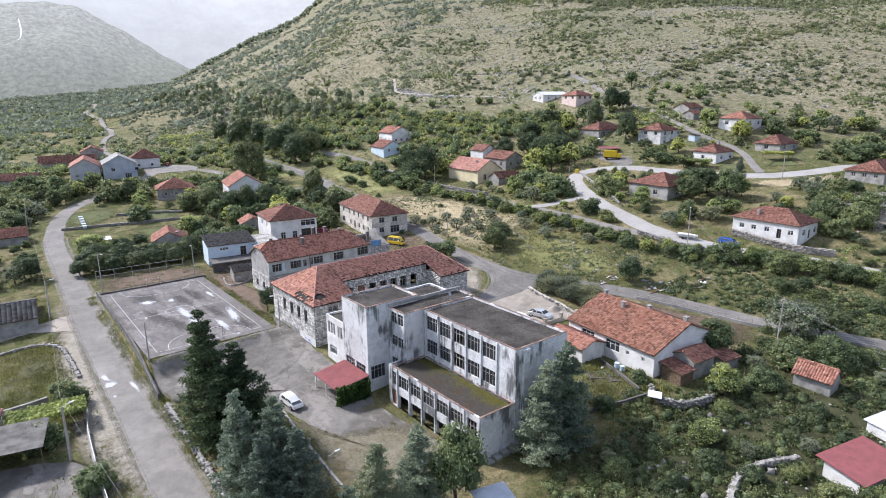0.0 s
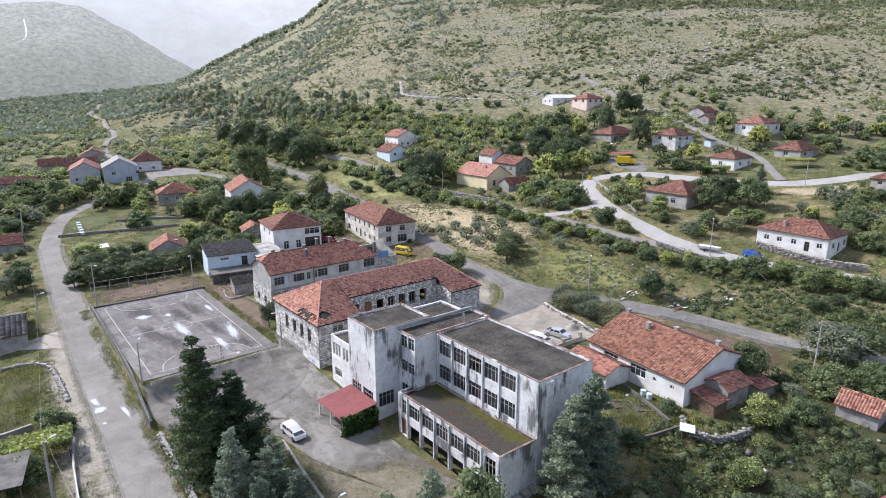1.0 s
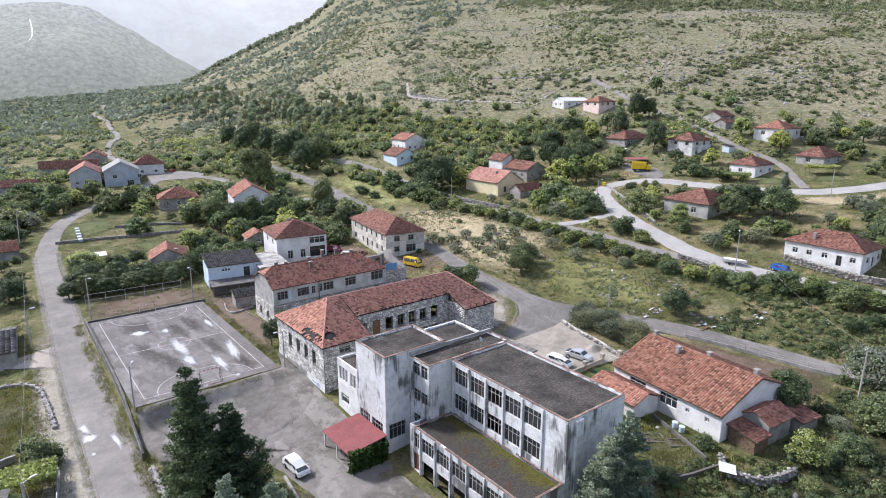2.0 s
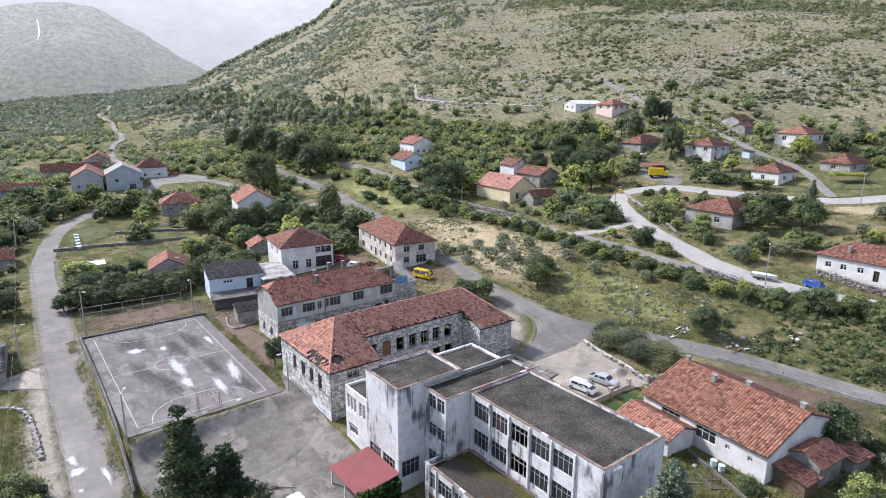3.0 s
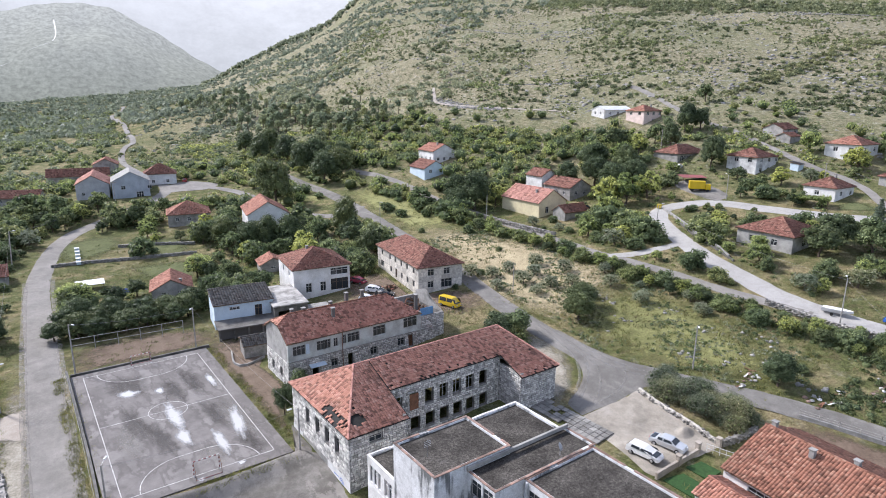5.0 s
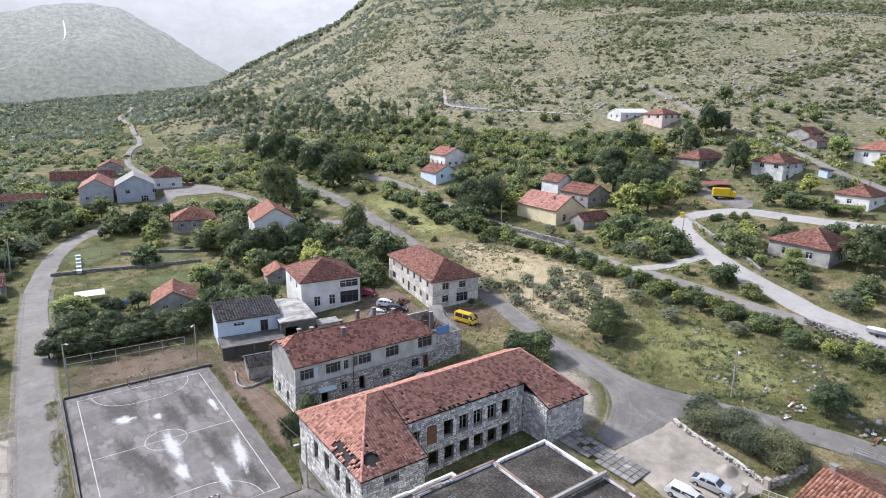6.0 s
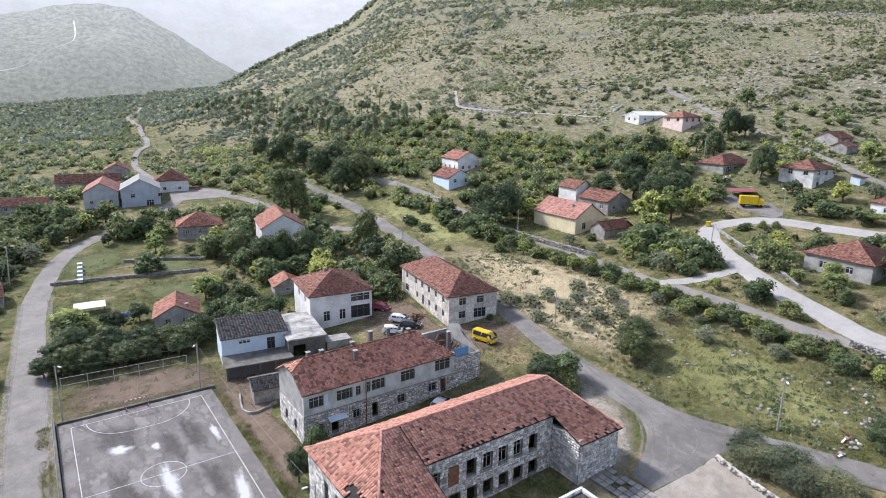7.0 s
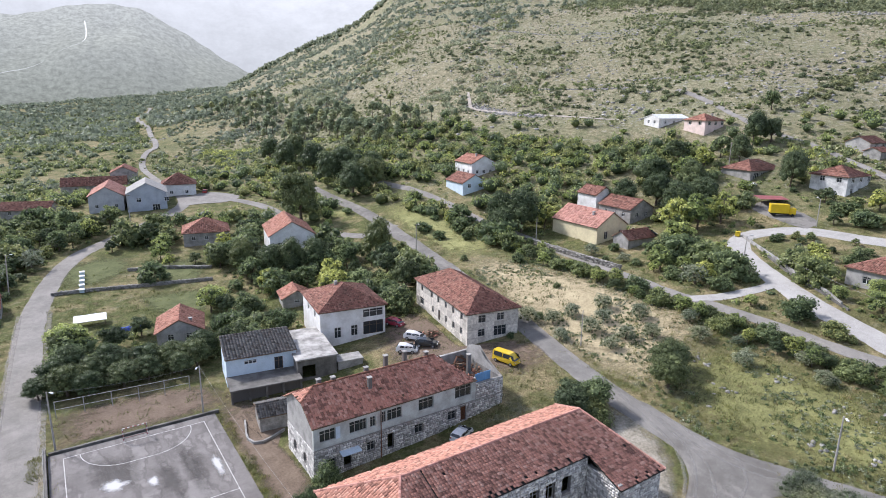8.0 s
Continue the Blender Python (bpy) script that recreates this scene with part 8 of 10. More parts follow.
def drum(x, y, z, col, label):
    e = tagged(empty("water_drum", x, y, z), label, "drum")
    bm = bmesh.new()
    bmesh.ops.create_cone(bm, cap_ends=True, segments=16, radius1=0.36, radius2=0.38, depth=0.8, matrix=pose(0, 0, 0.4))
    part("tub", bm, col, e)
    bm = bmesh.new()
    bmesh.ops.create_cone(bm, cap_ends=True, segments=16, radius1=0.4, radius2=0.4, depth=0.06, matrix=pose(0, 0, 0.83))
    part("rim", bm, col, e)


drum(73.2, 49.2, -0.1, M["bluewall"], "pale blue water drum against a white wall")
drum(73.0, 48.1, -0.15, M["bluewall"], "pale blue water drum against a white wall")


# ---- vegetation ----
def lobes(rnd, n, radius, base, height):
    """Centres and sizes of the leaf clumps that make up a rounded, uneven crown."""
    k = np.arange(n)
    up = 1 - 1.55 * ((k + 0.5) / n)
    ang = k * 2.39996 + rnd.uniform(0, 6.28)
    flat = np.sqrt(np.clip(1 - up ** 2, 0, 1))
    reach = 0.68 * rnd.uniform(0.62, 1.2, n)
    mid, tall = (base + height) / 2, (height - base) / 2
    c = np.stack([radius * reach * flat * np.cos(ang), radius * reach * flat * np.sin(ang), mid + tall * reach * 1.08 * up], 1)
    return c, min(radius, tall) * 0.38 * rnd.uniform(0.65, 1.25, n)


def crown_mesh(name, n, seed, height=1.0, radius=0.5, base=0.25, leaf=0.035, squash=0.85, lobe_n=11, shape="round", slim=0.8, core=0.62):
    """A crown for a tree one metre high, made of leaf cards on several uneven lobes, with gaps between them."""
    rnd = np.random.RandomState(seed)
    c, rr = lobes(rnd, lobe_n, radius, base, height)
    def sampler(r, k):
        if shape == "cone":
            branches = 130
            k_ = np.arange(branches)
            bi = r.randint(0, branches, k)
            bz = np.clip(1 - ((k_ + 0.5) / branches) ** 0.62 + 0.02 * np.sin(k_ * 5.1 + seed), 0, 1)
            ba = k_ * 2.39996 + seed + 0.5 * np.sin(k_ * 1.7)
            bl = ((1 - bz) ** 0.85 * 0.96 + 0.05) * (0.62 + 0.45 * np.abs(np.sin(k_ * 12.9898 + seed))) * (1 + 0.16 * np.sin(ba * 2 + seed))
            t = r.uniform(0.02, 1, k) ** 0.6
            rad = radius * bl[bi] * t
            wid = 0.028 * (1.15 - t) * (0.3 + bl[bi]) + 0.006
            ang = ba[bi] + r.normal(0, 0.16, k) * (1 - 0.5 * t)
            z = base + (height - base) * bz[bi] + 0.32 * rad * t + 0.02 * np.sin(k_ * 3.3)[bi] * t
            q = np.stack([rad * np.cos(ang), rad * np.sin(ang), z], 1)
            return q + r.normal(0, 1, (k, 3)) * wid[:, None] * np.array([0.8, 0.8, 0.55])
        i = r.choice(lobe_n, k, p=rr ** 2 / np.sum(rr ** 2))
        v = r.normal(0, 1, (k, 3))
        v /= np.linalg.norm(v, axis=1, keepdims=True)
        v[:, 2] = np.where(v[:, 2] < -0.45, -v[:, 2], v[:, 2])
        bumpy = 1 + 0.22 * np.sin(v[:, :1] * 9 + i[:, None]) * np.sin(v[:, 1:2] * 8) * np.cos(v[:, 2:] * 7)
        q = c[i] + v * rr[i][:, None] * bumpy * (0.7 + 0.34 * r.uniform(0, 1, (k, 1)) ** 0.5) * np.array([1, 1, squash])
        return q, v
    me = leaf_cloud(name, n, sampler, leaf, seed + 1, slim)
    if shape == "cone":
        return me
    bm = bmesh.new()      # dark blobs inside the lobes, their colour painting the crown's shade
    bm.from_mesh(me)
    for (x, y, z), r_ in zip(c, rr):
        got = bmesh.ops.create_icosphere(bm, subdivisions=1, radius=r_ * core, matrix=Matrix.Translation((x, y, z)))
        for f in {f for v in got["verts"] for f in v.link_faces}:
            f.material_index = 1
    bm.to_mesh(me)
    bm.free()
    return me


def trunk_mesh(name, seed, height=1.0, r=0.03, split=0.35, limbs=5, spread=0.25):
    rnd = random.Random(seed)
    bm = bmesh.new()
    top = Vector((rnd.uniform(-0.03, 0.03), rnd.uniform(-0.03, 0.03), split))
    tube(bm, (0, 0, -0.06), (0, 0, split * 0.5), r * 1.25, r, 6)
    tube(bm, (0, 0, split * 0.5), top, r, r * 0.8, 6)
    for i in range(limbs):
        a = 2 * math.pi * i / limbs + rnd.uniform(-0.4, 0.4)
        end = top + Vector((math.cos(a) * spread * rnd.uniform(0.6, 1.1), math.sin(a) * spread * rnd.uniform(0.6, 1.1), (height - split) * rnd.uniform(0.4, 0.7)))
        mid = top.lerp(end, 0.5) + Vector((0, 0, 0.04))
        tube(bm, top, mid, r * 0.6, r * 0.4, 4)
        tube(bm, mid, end, r * 0.4, r * 0.12, 3)
    me = bpy.data.meshes.new(name)
    bm.to_mesh(me)
    bm.free()
    me.materials.append(M["bark"])
    return me


def stem_mesh(name, seed, height=1.0, r=0.02):
    bm = bmesh.new()
    tube(bm, (0, 0, -0.05), (0.005, 0, height * 0.5), r, r * 0.6, 7)
    tube(bm, (0.005, 0, height * 0.5), (0, 0, height * 0.95), r * 0.6, r * 0.1, 6)
    me = bpy.data.meshes.new(name)
    bm.to_mesh(me)
    bm.free()
    me.materials.append(M["bark"])
    return me


TREES = {}


def kind_of_tree(key, name, label, n_var, category, mat, crown, trunk, keep=None):
    made = []
    for i in range(n_var):
        me = crown(i)
        me.materials.append(mat[i % len(mat)] if isinstance(mat, tuple) else mat)
        me.materials.append(M["shadecore"])
        made.append((me, trunk(i)))
    TREES[key] = (name, label, category, made)


for dense, nm, full in ((1.15, "", 1.0), (0.55, "_mid", 0.75), (0.22, "_far", 0.5)):
    k = 0.92 / math.sqrt(dense)
    kind_of_tree("broad" + nm, "broadleaf_tree", "dense dark green broadleaf tree with short trunk", 4, "tree", (M["leaf"], M["darkleaf"]),
                 lambda i: crown_mesh("crown", int(3000 * dense), 10 + i, radius=0.46, base=0.0, leaf=0.0225 * k, lobe_n=int(26 * full)), lambda i: trunk_mesh("trunk", i, split=0.25))
    kind_of_tree("bright" + nm, "garden_tree", "bright yellow-green leafy garden tree", 3, "tree", M["leaf2"],
                 lambda i: crown_mesh("crown", int(2600 * dense), 30 + i, radius=0.5, base=-0.02, leaf=0.0245 * k, lobe_n=int(24 * full)), lambda i: trunk_mesh("trunk", 9 + i, split=0.2))
    kind_of_tree("olive" + nm, "olive_tree", "small grey-green olive tree with open crown", 3, "tree", M["olive"],
                 lambda i: crown_mesh("crown", int(2400 * dense), 50 + i, radius=0.56, base=-0.14, leaf=0.03 * k, lobe_n=int(22 * full), slim=0.5, core=0.4), lambda i: trunk_mesh("trunk", 19 + i, r=0.04, split=0.2))
    kind_of_tree("bush" + nm, "bush", "rounded green bush growing to the ground", 4, "bush", (M["shrub"], M["leaf"]),
                 lambda i: crown_mesh("crown", int(2400 * dense), 70 + i, radius=0.72, base=-0.42, leaf=0.033 * k, lobe_n=int(28 * full)), lambda i: trunk_mesh("trunk", 29 + i, r=0.03, split=0.15, limbs=3, spread=0.3))
kind_of_tree("big", "shade_tree", "tall dense dark green shade tree", 3, "tree", M["darkleaf"],
             lambda i: crown_mesh("crown", 4600, 170 + i, radius=0.42, base=-0.02, leaf=0.0158, lobe_n=38), lambda i: trunk_mesh("trunk", 60 + i, split=0.22))
kind_of_tree("pine", "pine_tree", "slender dark pine with bare lower trunk", 3, "tree", M["pineleaf"],
             lambda i: crown_mesh("crown", 620, 90 + i, radius=0.2, base=0.25, leaf=0.032, lobe_n=16, core=0.35), lambda i: trunk_mesh("trunk", 39 + i, r=0.018, split=0.5, limbs=5, spread=0.14))
kind_of_tree("greyleaf", "olive_tree", "feathery grey-green young olive tree", 3, "tree", M["darkolive"],
             lambda i: crown_mesh("crown", 6200, 250 + i, radius=0.5, base=-0.2, leaf=0.0165, lobe_n=34, slim=0.35, core=0.35), lambda i: trunk_mesh("trunk", 71 + i, r=0.04, split=0.2))
kind_of_tree("tangle", "bramble", "dark green tangled bramble bush", 3, "bramble", M["darkleaf"],
             lambda i: crown_mesh("crown", 2600, 270 + i, radius=0.72, base=-0.42, leaf=0.03, lobe_n=28), lambda i: trunk_mesh("trunk", 81 + i, r=0.03, split=0.15, limbs=3, spread=0.3))
kind_of_tree("conifer", "conifer", "tall dark green pointed conifer", 2, "tree", M["conifer"],
             lambda i: crown_mesh("crown", 36000, 110 + i, radius=0.2, base=0.02, leaf=0.0058, shape="cone"), lambda i: stem_mesh("trunk", i))
kind_of_tree("cedar", "blue_cedar", "blue-green cedar with layered branches", 3, "tree", M["cedar"],
             lambda i: crown_mesh("crown", 30000, 130 + i, radius=0.27, base=0.02, leaf=0.0068, shape="cone"), lambda i: stem_mesh("trunk", 7 + i))

PLANTED = []


def plant(key, x, y, height, width=1.0, seed=0, z=None, group=""):
    depth_ = 0.62 * x + 0.78 * y
    if key in ("broad", "bright", "olive", "bush") and depth_ > 138:      # fewer, larger leaves on far crowns
        key += "_mid" if depth_ < 182 else "_far"
    name, label, category, made = TREES[key]
    crown, trunk = made[seed % len(made)]
    e = new(name)
    rnd = random.Random(seed * 13 + int(x * 7) + int(y * 3))
    e.matrix_basis = pose(x, y, (gz(x, y) if z is None else z) - 0.05, rnd.uniform(-3, 3), rnd.uniform(-3, 3), rnd.uniform(0, 360)) @ Matrix.Diagonal((height * width, height * width, height, 1))
    tagged(e, label, category, group)
    for nm, me in (("trunk", trunk), ("crown", crown)):
        o = new(nm, me)
        o.parent = e
    PLANTED.append((x, y, height * width * 0.4))
    return e


# tall conifers and cedars in the school garden
for key, x, y, h, w, sd in (("conifer", 20.6, 73.4, 18.4, 1.35, 0), ("conifer", 23.8, 71.8, 13.4, 1.7, 1), ("cedar", 19.4, 60.7, 12.9, 1.15, 0), ("cedar", 22.2, 58.6, 12.0, 1.25, 1),
                            ("cedar", 23.2, 54.6, 9.4, 1.4, 2), ("cedar", 19.6, 55.6, 9.8, 1.3, 2), ("cedar", 27.6, 46.0, 10.4, 1.2, 0), ("cedar", 32.4, 45.4, 11.0, 1.25, 1),
                            ("broad", 36.2, 43.4, 9.6, 0.72, 2), ("cedar", 23.2, 43.2, 9.0, 1.3, 2), ("cedar", 53.6, 43.8, 14.4, 1.3, 1), ("cedar", 50.2, 43.4, 13.0, 1.25, 2)):
    plant(key, x, y, h, w, sd, group="conifers in the school garden")
# single trees that stand out
for key, x, y, h, w, sd in (("broad", 93.2, 243, 18.5, 0.85, 0), ("broad", 93.1, 188, 11.5, 0.85, 1), ("broad", 117.7, 254, 14, 1.0, 2), ("broad", 124.3, 254, 14, 1.0, 3), ("broad", 118.5, 277, 15, 0.9, 0), ("broad", 124, 275, 14, 1.0, 1), ("broad", 121, 300, 15, 0.9, 2), ("broad", 118, 326, 14, 0.9, 1), ("broad", 119, 352, 13, 0.9, 0), ("broad", 126, 336, 14, 0.9, 2), ("broad", 130, 262, 12, 1.0, 1),
                            ("broad", 134, 178, 13, 0.95, 2), ("broad", 131, 184, 12, 0.9, 0), ("big", 103.2, 68.0, 5.2, 1.25, 1), ("big", 97, 101.5, 5.6, 1.25, 2), ("big", 101, 104.5, 5.6, 1.3, 0), ("broad", 80.8, 106.0, 5.4, 1.25, 1), ("broad", 84.4, 104.6, 5.0, 1.3, 2), ("bush", 82.6, 103.2, 3.4, 1.2, 0),
                            ("bright", 158, 146, 9, 1.0, 0), ("bright", 163, 142, 9, 1.1, 1), ("bright", 152, 140, 6, 1.2, 2), ("broad", 127, 178, 9, 1.0, 2), ("broad", 168, 152, 11, 1.0, 3), ("broad", 176, 150, 10, 1.0, 0), ("broad", 182, 158, 11, 1.0, 1), ("bright", 188, 165, 9, 1.0, 0), ("broad", 172, 162, 10, 1.1, 2), ("broad", 181, 170, 11, 1.0, 3), ("broad", 165, 168, 9, 1.1, 1), ("bright", 170, 140, 8, 1.1, 1), ("broad", 212, 168, 8, 1.0, 2), ("bright", 200, 166, 7.5, 1.0, 0), ("broad", 152, 84, 7, 1.2, 1), ("bright", 160, 111, 4, 1.2, 0), ("bright", 146, 93.6, 4.2, 1.0, 2), ("bright", 155, 108, 3.2, 1.3, 1), ("broad", 158, 84, 8, 1.2, 3), ("bright", 222, 104, 7, 1.1, 1), ("bush", 145, 138, 4.5, 1.2, 0), ("bush", 131, 100, 4.0, 1.1, 1),
                            ("broad", 162, 84, 7.5, 1.1, 0), ("broad", 160, 77, 8, 1.1, 2), ("cedar", 175.2, 81.8, 8.6, 1.15, 0), ("broad", 200, 176, 8.5, 1.1, 3), ("bright", 205, 172, 7, 1.0, 1), ("big", 201.8, 139.2, 11.5, 0.75, 0), ("broad", 209, 159.5, 9.5, 0.9, 1), ("big", 228, 166.5, 12, 0.8, 2), ("broad", 233, 163, 9, 0.9, 3), ("broad", 266, 182, 8, 0.9, 0), ("bright", 224.0, 106.6, 5.6, 1.1, 0),
                            ("broad", 88.9, 42.4, 6.0, 1.15, 2), ("bright", 78.6, 35.0, 4.2, 1.2, 1), ("olive", 103.5, 36.0, 7.0, 1.2, 0), ("broad", 107.5, 33.5, 6.0, 1.2, 1), ("bush", 84.5, 32.5, 3.2, 1.1, 1), ("bush", 94.0, 33.0, 4.0, 1.2, 0), ("bush", 98.5, 29.0, 4.4, 1.2, 3), ("bright", 67.0, 31.5, 3.4, 1.2, 2), ("bush", 6.6, 95.5, 4.0, 1.0, 0), ("bright", 228, 121, 7, 1.1, 2),
                            ("broad", 42.2, 107.8, 5.0, 0.7, 1), ("bush", 46.4, 112.2, 4.0, 0.7, 3), ("bush", 2.0, 86.0, 3.6, 1.2, 3), ("bush", 6.2, 72.0, 3.0, 1.1, 1), ("bush", 9.0, 62.5, 2.6, 1.0, 1), ("broad", 68, 199.5, 9.0, 0.95, 0), ("broad", 73, 197, 9.4, 0.95, 1), ("broad", 78.5, 195, 9.0, 0.95, 2), ("broad", 63, 206, 9.0, 0.95, 1), ("big", 22, 163, 6.5, 1.0, 0), ("big", 28, 161, 6.0, 1.1, 1), ("big", 21.5, 171, 6.5, 1.0, 2), ("broad", 70.5, 203, 6.0, 1.1, 0), ("broad", 75.5, 201, 6.5, 1.1, 1), ("broad", 80.5, 199, 6, 1.1, 2), ("bush", 67, 16.5, 3.0, 1.1, 0), ("bush", 69.2, 13.4, 3.4, 1.0, 1), ("bush", 72.6, 12.4, 3.0, 1.2, 2), ("bush", 77.0, 13.6, 2.6, 1.2, 3), ("bush", 80.5, 12.6, 3.0, 1.2, 0)):
    plant("big" if key == "broad" and h >= 9 else key, x, y, h, w, sd)
# row of dark trees on the bank behind the court
for i in range(13):
    plant("big", 17.5 + 2.1 * i + 0.8 * math.sin(i * 2.9), 157.5 + 2.6 * math.sin(i * 1.7), 4.2 + 1.3 * abs(math.sin(i * 2.2)), 1.25, i, group="trees behind the court")
# olives on the meadow and the olive thicket by the parking place
for i, (x, y) in enumerate(((95.5, 123), (99, 128.5), (101.5, 121), (103.6, 128), (106, 122.5), (99.6, 115), (104, 115.5), (110, 126), (108, 113), (112, 119), (106, 106), (113, 107), (96, 132), (117, 112), (111, 98), (115, 88), (118, 92))):
    plant("olive", x, y, 2.5 + 0.9 * ((i * 7) % 5) / 5, 1.1, i, group="olives on the meadow")
for i in range(26):
    t = i / 25
    plant("greyleaf", 89.4 + 1.7 * math.sin(i * 2.3) + 1.6 * t, 79.0 - 13.0 * t, 3.3 + 0.8 * math.sin(i * 1.7), 1.0, i, group="olive thicket by the parking place")


# thick hedge of bushes and climbers between the meadow and the track
for i in range(62):
    t = i / 61
    if math.sin(i * 2.1) > -0.85:
        plant(("bright", "bush", "bright", "broad")[i % 4], 120.6 + 1.6 * math.sin(i * 1.9) - 1.6 * math.exp(-((t - 0.45) / 0.25) ** 2), 64 + 104 * t, 1.9 + 1.2 * abs(math.sin(i * 1.3)), 1.2, i, group="hedge beside the track")
for i in range(16):
    t = i / 15
    plant(("broad", "bush", "broad", "bright")[i % 4], 124.6 + 11 * t + 0.8 * math.sin(i * 2.3), 62 - 38 * t, 3.0 + 1.2 * abs(math.sin(i * 1.7)), 1.2, i, group="hedge below the lane")
for x, y, h in ((131.8, 115.5, 3.0), (128.9, 93, 2.8), (134, 119, 2.6), (137, 123, 2.4), (133, 101, 2.2), (152, 134, 3.0), (147, 128, 2.4), (143, 131, 3.0), (139, 133, 3.4)):
    plant("bush", x, y, h, 1.2, int(x), group="bushes beside the lane")


def near_road(x, y, margin):
    for line, w in ROADS:
        if np.min((line[:, 0] - x) ** 2 + (line[:, 1] - y) ** 2) < (w / 2 + margin) ** 2:
            return True
    return False


LANE = next(line for line, w in ROADS if w == 5.0)
KEEP = [(17, 62, 84, 140), (40, 77, 84, 125), (40, 62, 40, 92), (26, 42, 52, 98), (17, 44, 140, 157), (22, 32, 176, 206), (62, 92, 66, 84), (0, 19, 60, 152), (176, 192, 122, 140), (136, 143, 44, 66), (177, 212, 70, 96.5), (196, 214, 84, 104), (89, 102.6, 41, 63), (60, 84, 264, 302), (166, 177.5, 64, 83)]


def blocked(x, y, r):
    for x0, x1, y0, y1 in KEEP:
        if x0 - r < x < x1 + r and y0 - r < y < y1 + r:
            return True
    for cx, cy, ca, sa, w, l in PLOTS:
        u, v = (x - cx) * ca + (y - cy) * sa, -(x - cx) * sa + (y - cy) * ca
        if -r - 0.6 < u < w + r + 0.6 and -r - 0.6 < v < l + r + 0.6:
            return True
        for k in (3, 6, 9):      # no trees on the camera's side of a house, so it stays in view
            u2, v2 = u + k * (0.6 * ca + 0.8 * sa), v + k * (-0.6 * sa + 0.8 * ca)
            if r > 0.7 and -1 < u2 < w + 1 and -1 < v2 < l + 1:
                return True
    return False


def density(x, y):
    """How thickly trees and bushes stand, and of what kind: (chance, kinds, heights)."""
    road_x = np.interp(y, (60, 116, 153, 203, 245, 270, 303, 351, 466, 620), (12.6, 14, 15.6, 17.8, 26.6, 42, 68, 78, 86, 97))
    n = noise.noise((x * 0.03, y * 0.03, 3.0))
    if y > 150 and x < road_x - 4:
        return 0.75 + 0.4 * n, ("broad", "bush", "broad", "bush", "broad", "olive"), (2.4, 7.0)
    if y > 148 and x < 92 and y < 300:
        lawn = 20 < x < 58 and 183 < y < 242
        return (0.11 if lawn else 0.72 + 0.4 * n), ("broad", "bush", "broad", "bright", "broad", "bush", "broad"), (2.6, 7.2)
    if y >= 300 and x < 130:
        return 0.5 + 0.5 * n, ("broad", "bush", "broad", "olive"), (3.0, 7.0)
    if 88 < x < 122 and 60 < y < 150:
        return 0.09, ("bush", "olive", "bush"), (0.9, 2.0)
    if 119 <= x < 131 and 55 < y < 150:
        return 0.6, ("bush", "bright", "bush"), (1.4, 2.8)
    if y < 45 and x > 52:
        return 0.95 + 0.4 * n, ("tangle", "tangle", "bush", "tangle", "olive", "tangle", "tangle"), (0.7, 2.3)
    if y < 62 and x > 96:
        return (0.9 + 0.4 * n, ("broad", "broad", "bush"), (2.2, 4.6)) if x > 117 or y < 34 else (0.3, ("bush", "bright", "bush"), (1.0, 2.2))
    if x > 128 and y < 175:
        s = 0.85 * x + 0.53 * y
        return (0.46 + 0.6 * n) * (1 if s < 262 else 0.5), ("bush", "broad", "bright", "bush", "olive"), (1.8, 5.5)
    if x > 92 and 150 <= y < 330:
        s = 0.85 * x + 0.53 * y
        if 92 < x < 122 and y < 235:
            return 0.12, ("bush",), (1.5, 3)
        top = 286 + 30 * min(1.0, max(0.0, (0.85 * y - 0.53 * x - 112) / 50))
        return (0.72 + 0.3 * n) * (1 if s < top else 0.08), ("broad", "bush", "bright", "bush", "bright", "bush"), (2.5, 6.5)
    return 0.0, ("bush",), (1, 2)


rng = random.Random(11)
COUNT, FAR = {}, []
for gy in np.arange(8, 345, 4.2):
    for gx in np.arange(-30, 275, 4.2):
        x, y = gx + rng.uniform(-2.2, 2.2), gy + rng.uniform(-2.2, 2.2)
        depth = 0.62 * x + 0.78 * y
        side = abs(0.78 * x - 0.62 * y)
        if depth < 20 or side > depth * 0.86 + 14 or 0.85 * x + 0.53 * y > 335:
            continue
        p, kinds, (h0, h1) = density(x, y)
        if rng.random() > p:
            continue
        h = rng.uniform(h0, h1) * (0.8 + 0.4 * rng.random())
        if blocked(x, y, h * 0.32) or near_road(x, y, 0.8 + h * 0.4):
            continue
        verge = LANE if x > 140 else ROADS[0][0] if y > 165 else None
        if verge is not None and any(np.min((verge[:, 0] - x - 0.62 * k) ** 2 + (verge[:, 1] - y - 0.78 * k) ** 2) < 9 for k in (4, 8, 12)):
            h = min(h, 1.8)      # lowered so that the lane and the road stay in the camera's view
        key = kinds[rng.randrange(len(kinds))]
        made = COUNT.get(key, 0)
        if made >= 270 or depth > 235:
            FAR.append((x, y, gz(x, y), h))
            continue
        COUNT[key] = made + 1
        plant(key, x, y, h, rng.uniform(0.9, 1.3), rng.randrange(12))
# slender pines along the flank of the hill
for i in range(200):
    t = rng.random()
    x, y = 168 - 22 * t + rng.gauss(0, 11) + 14 * t, 300 + 300 * t ** 1.2 + rng.gauss(0, 16)
    if noise.noise((x * 0.03, y * 0.03, 1)) > -0.3 and not near_road(x, y, 3) and not blocked(x, y, 2):
        plant("pine", x, y, rng.uniform(6, 12), rng.uniform(0.85, 1.35), i)


ICO = bmesh.new()
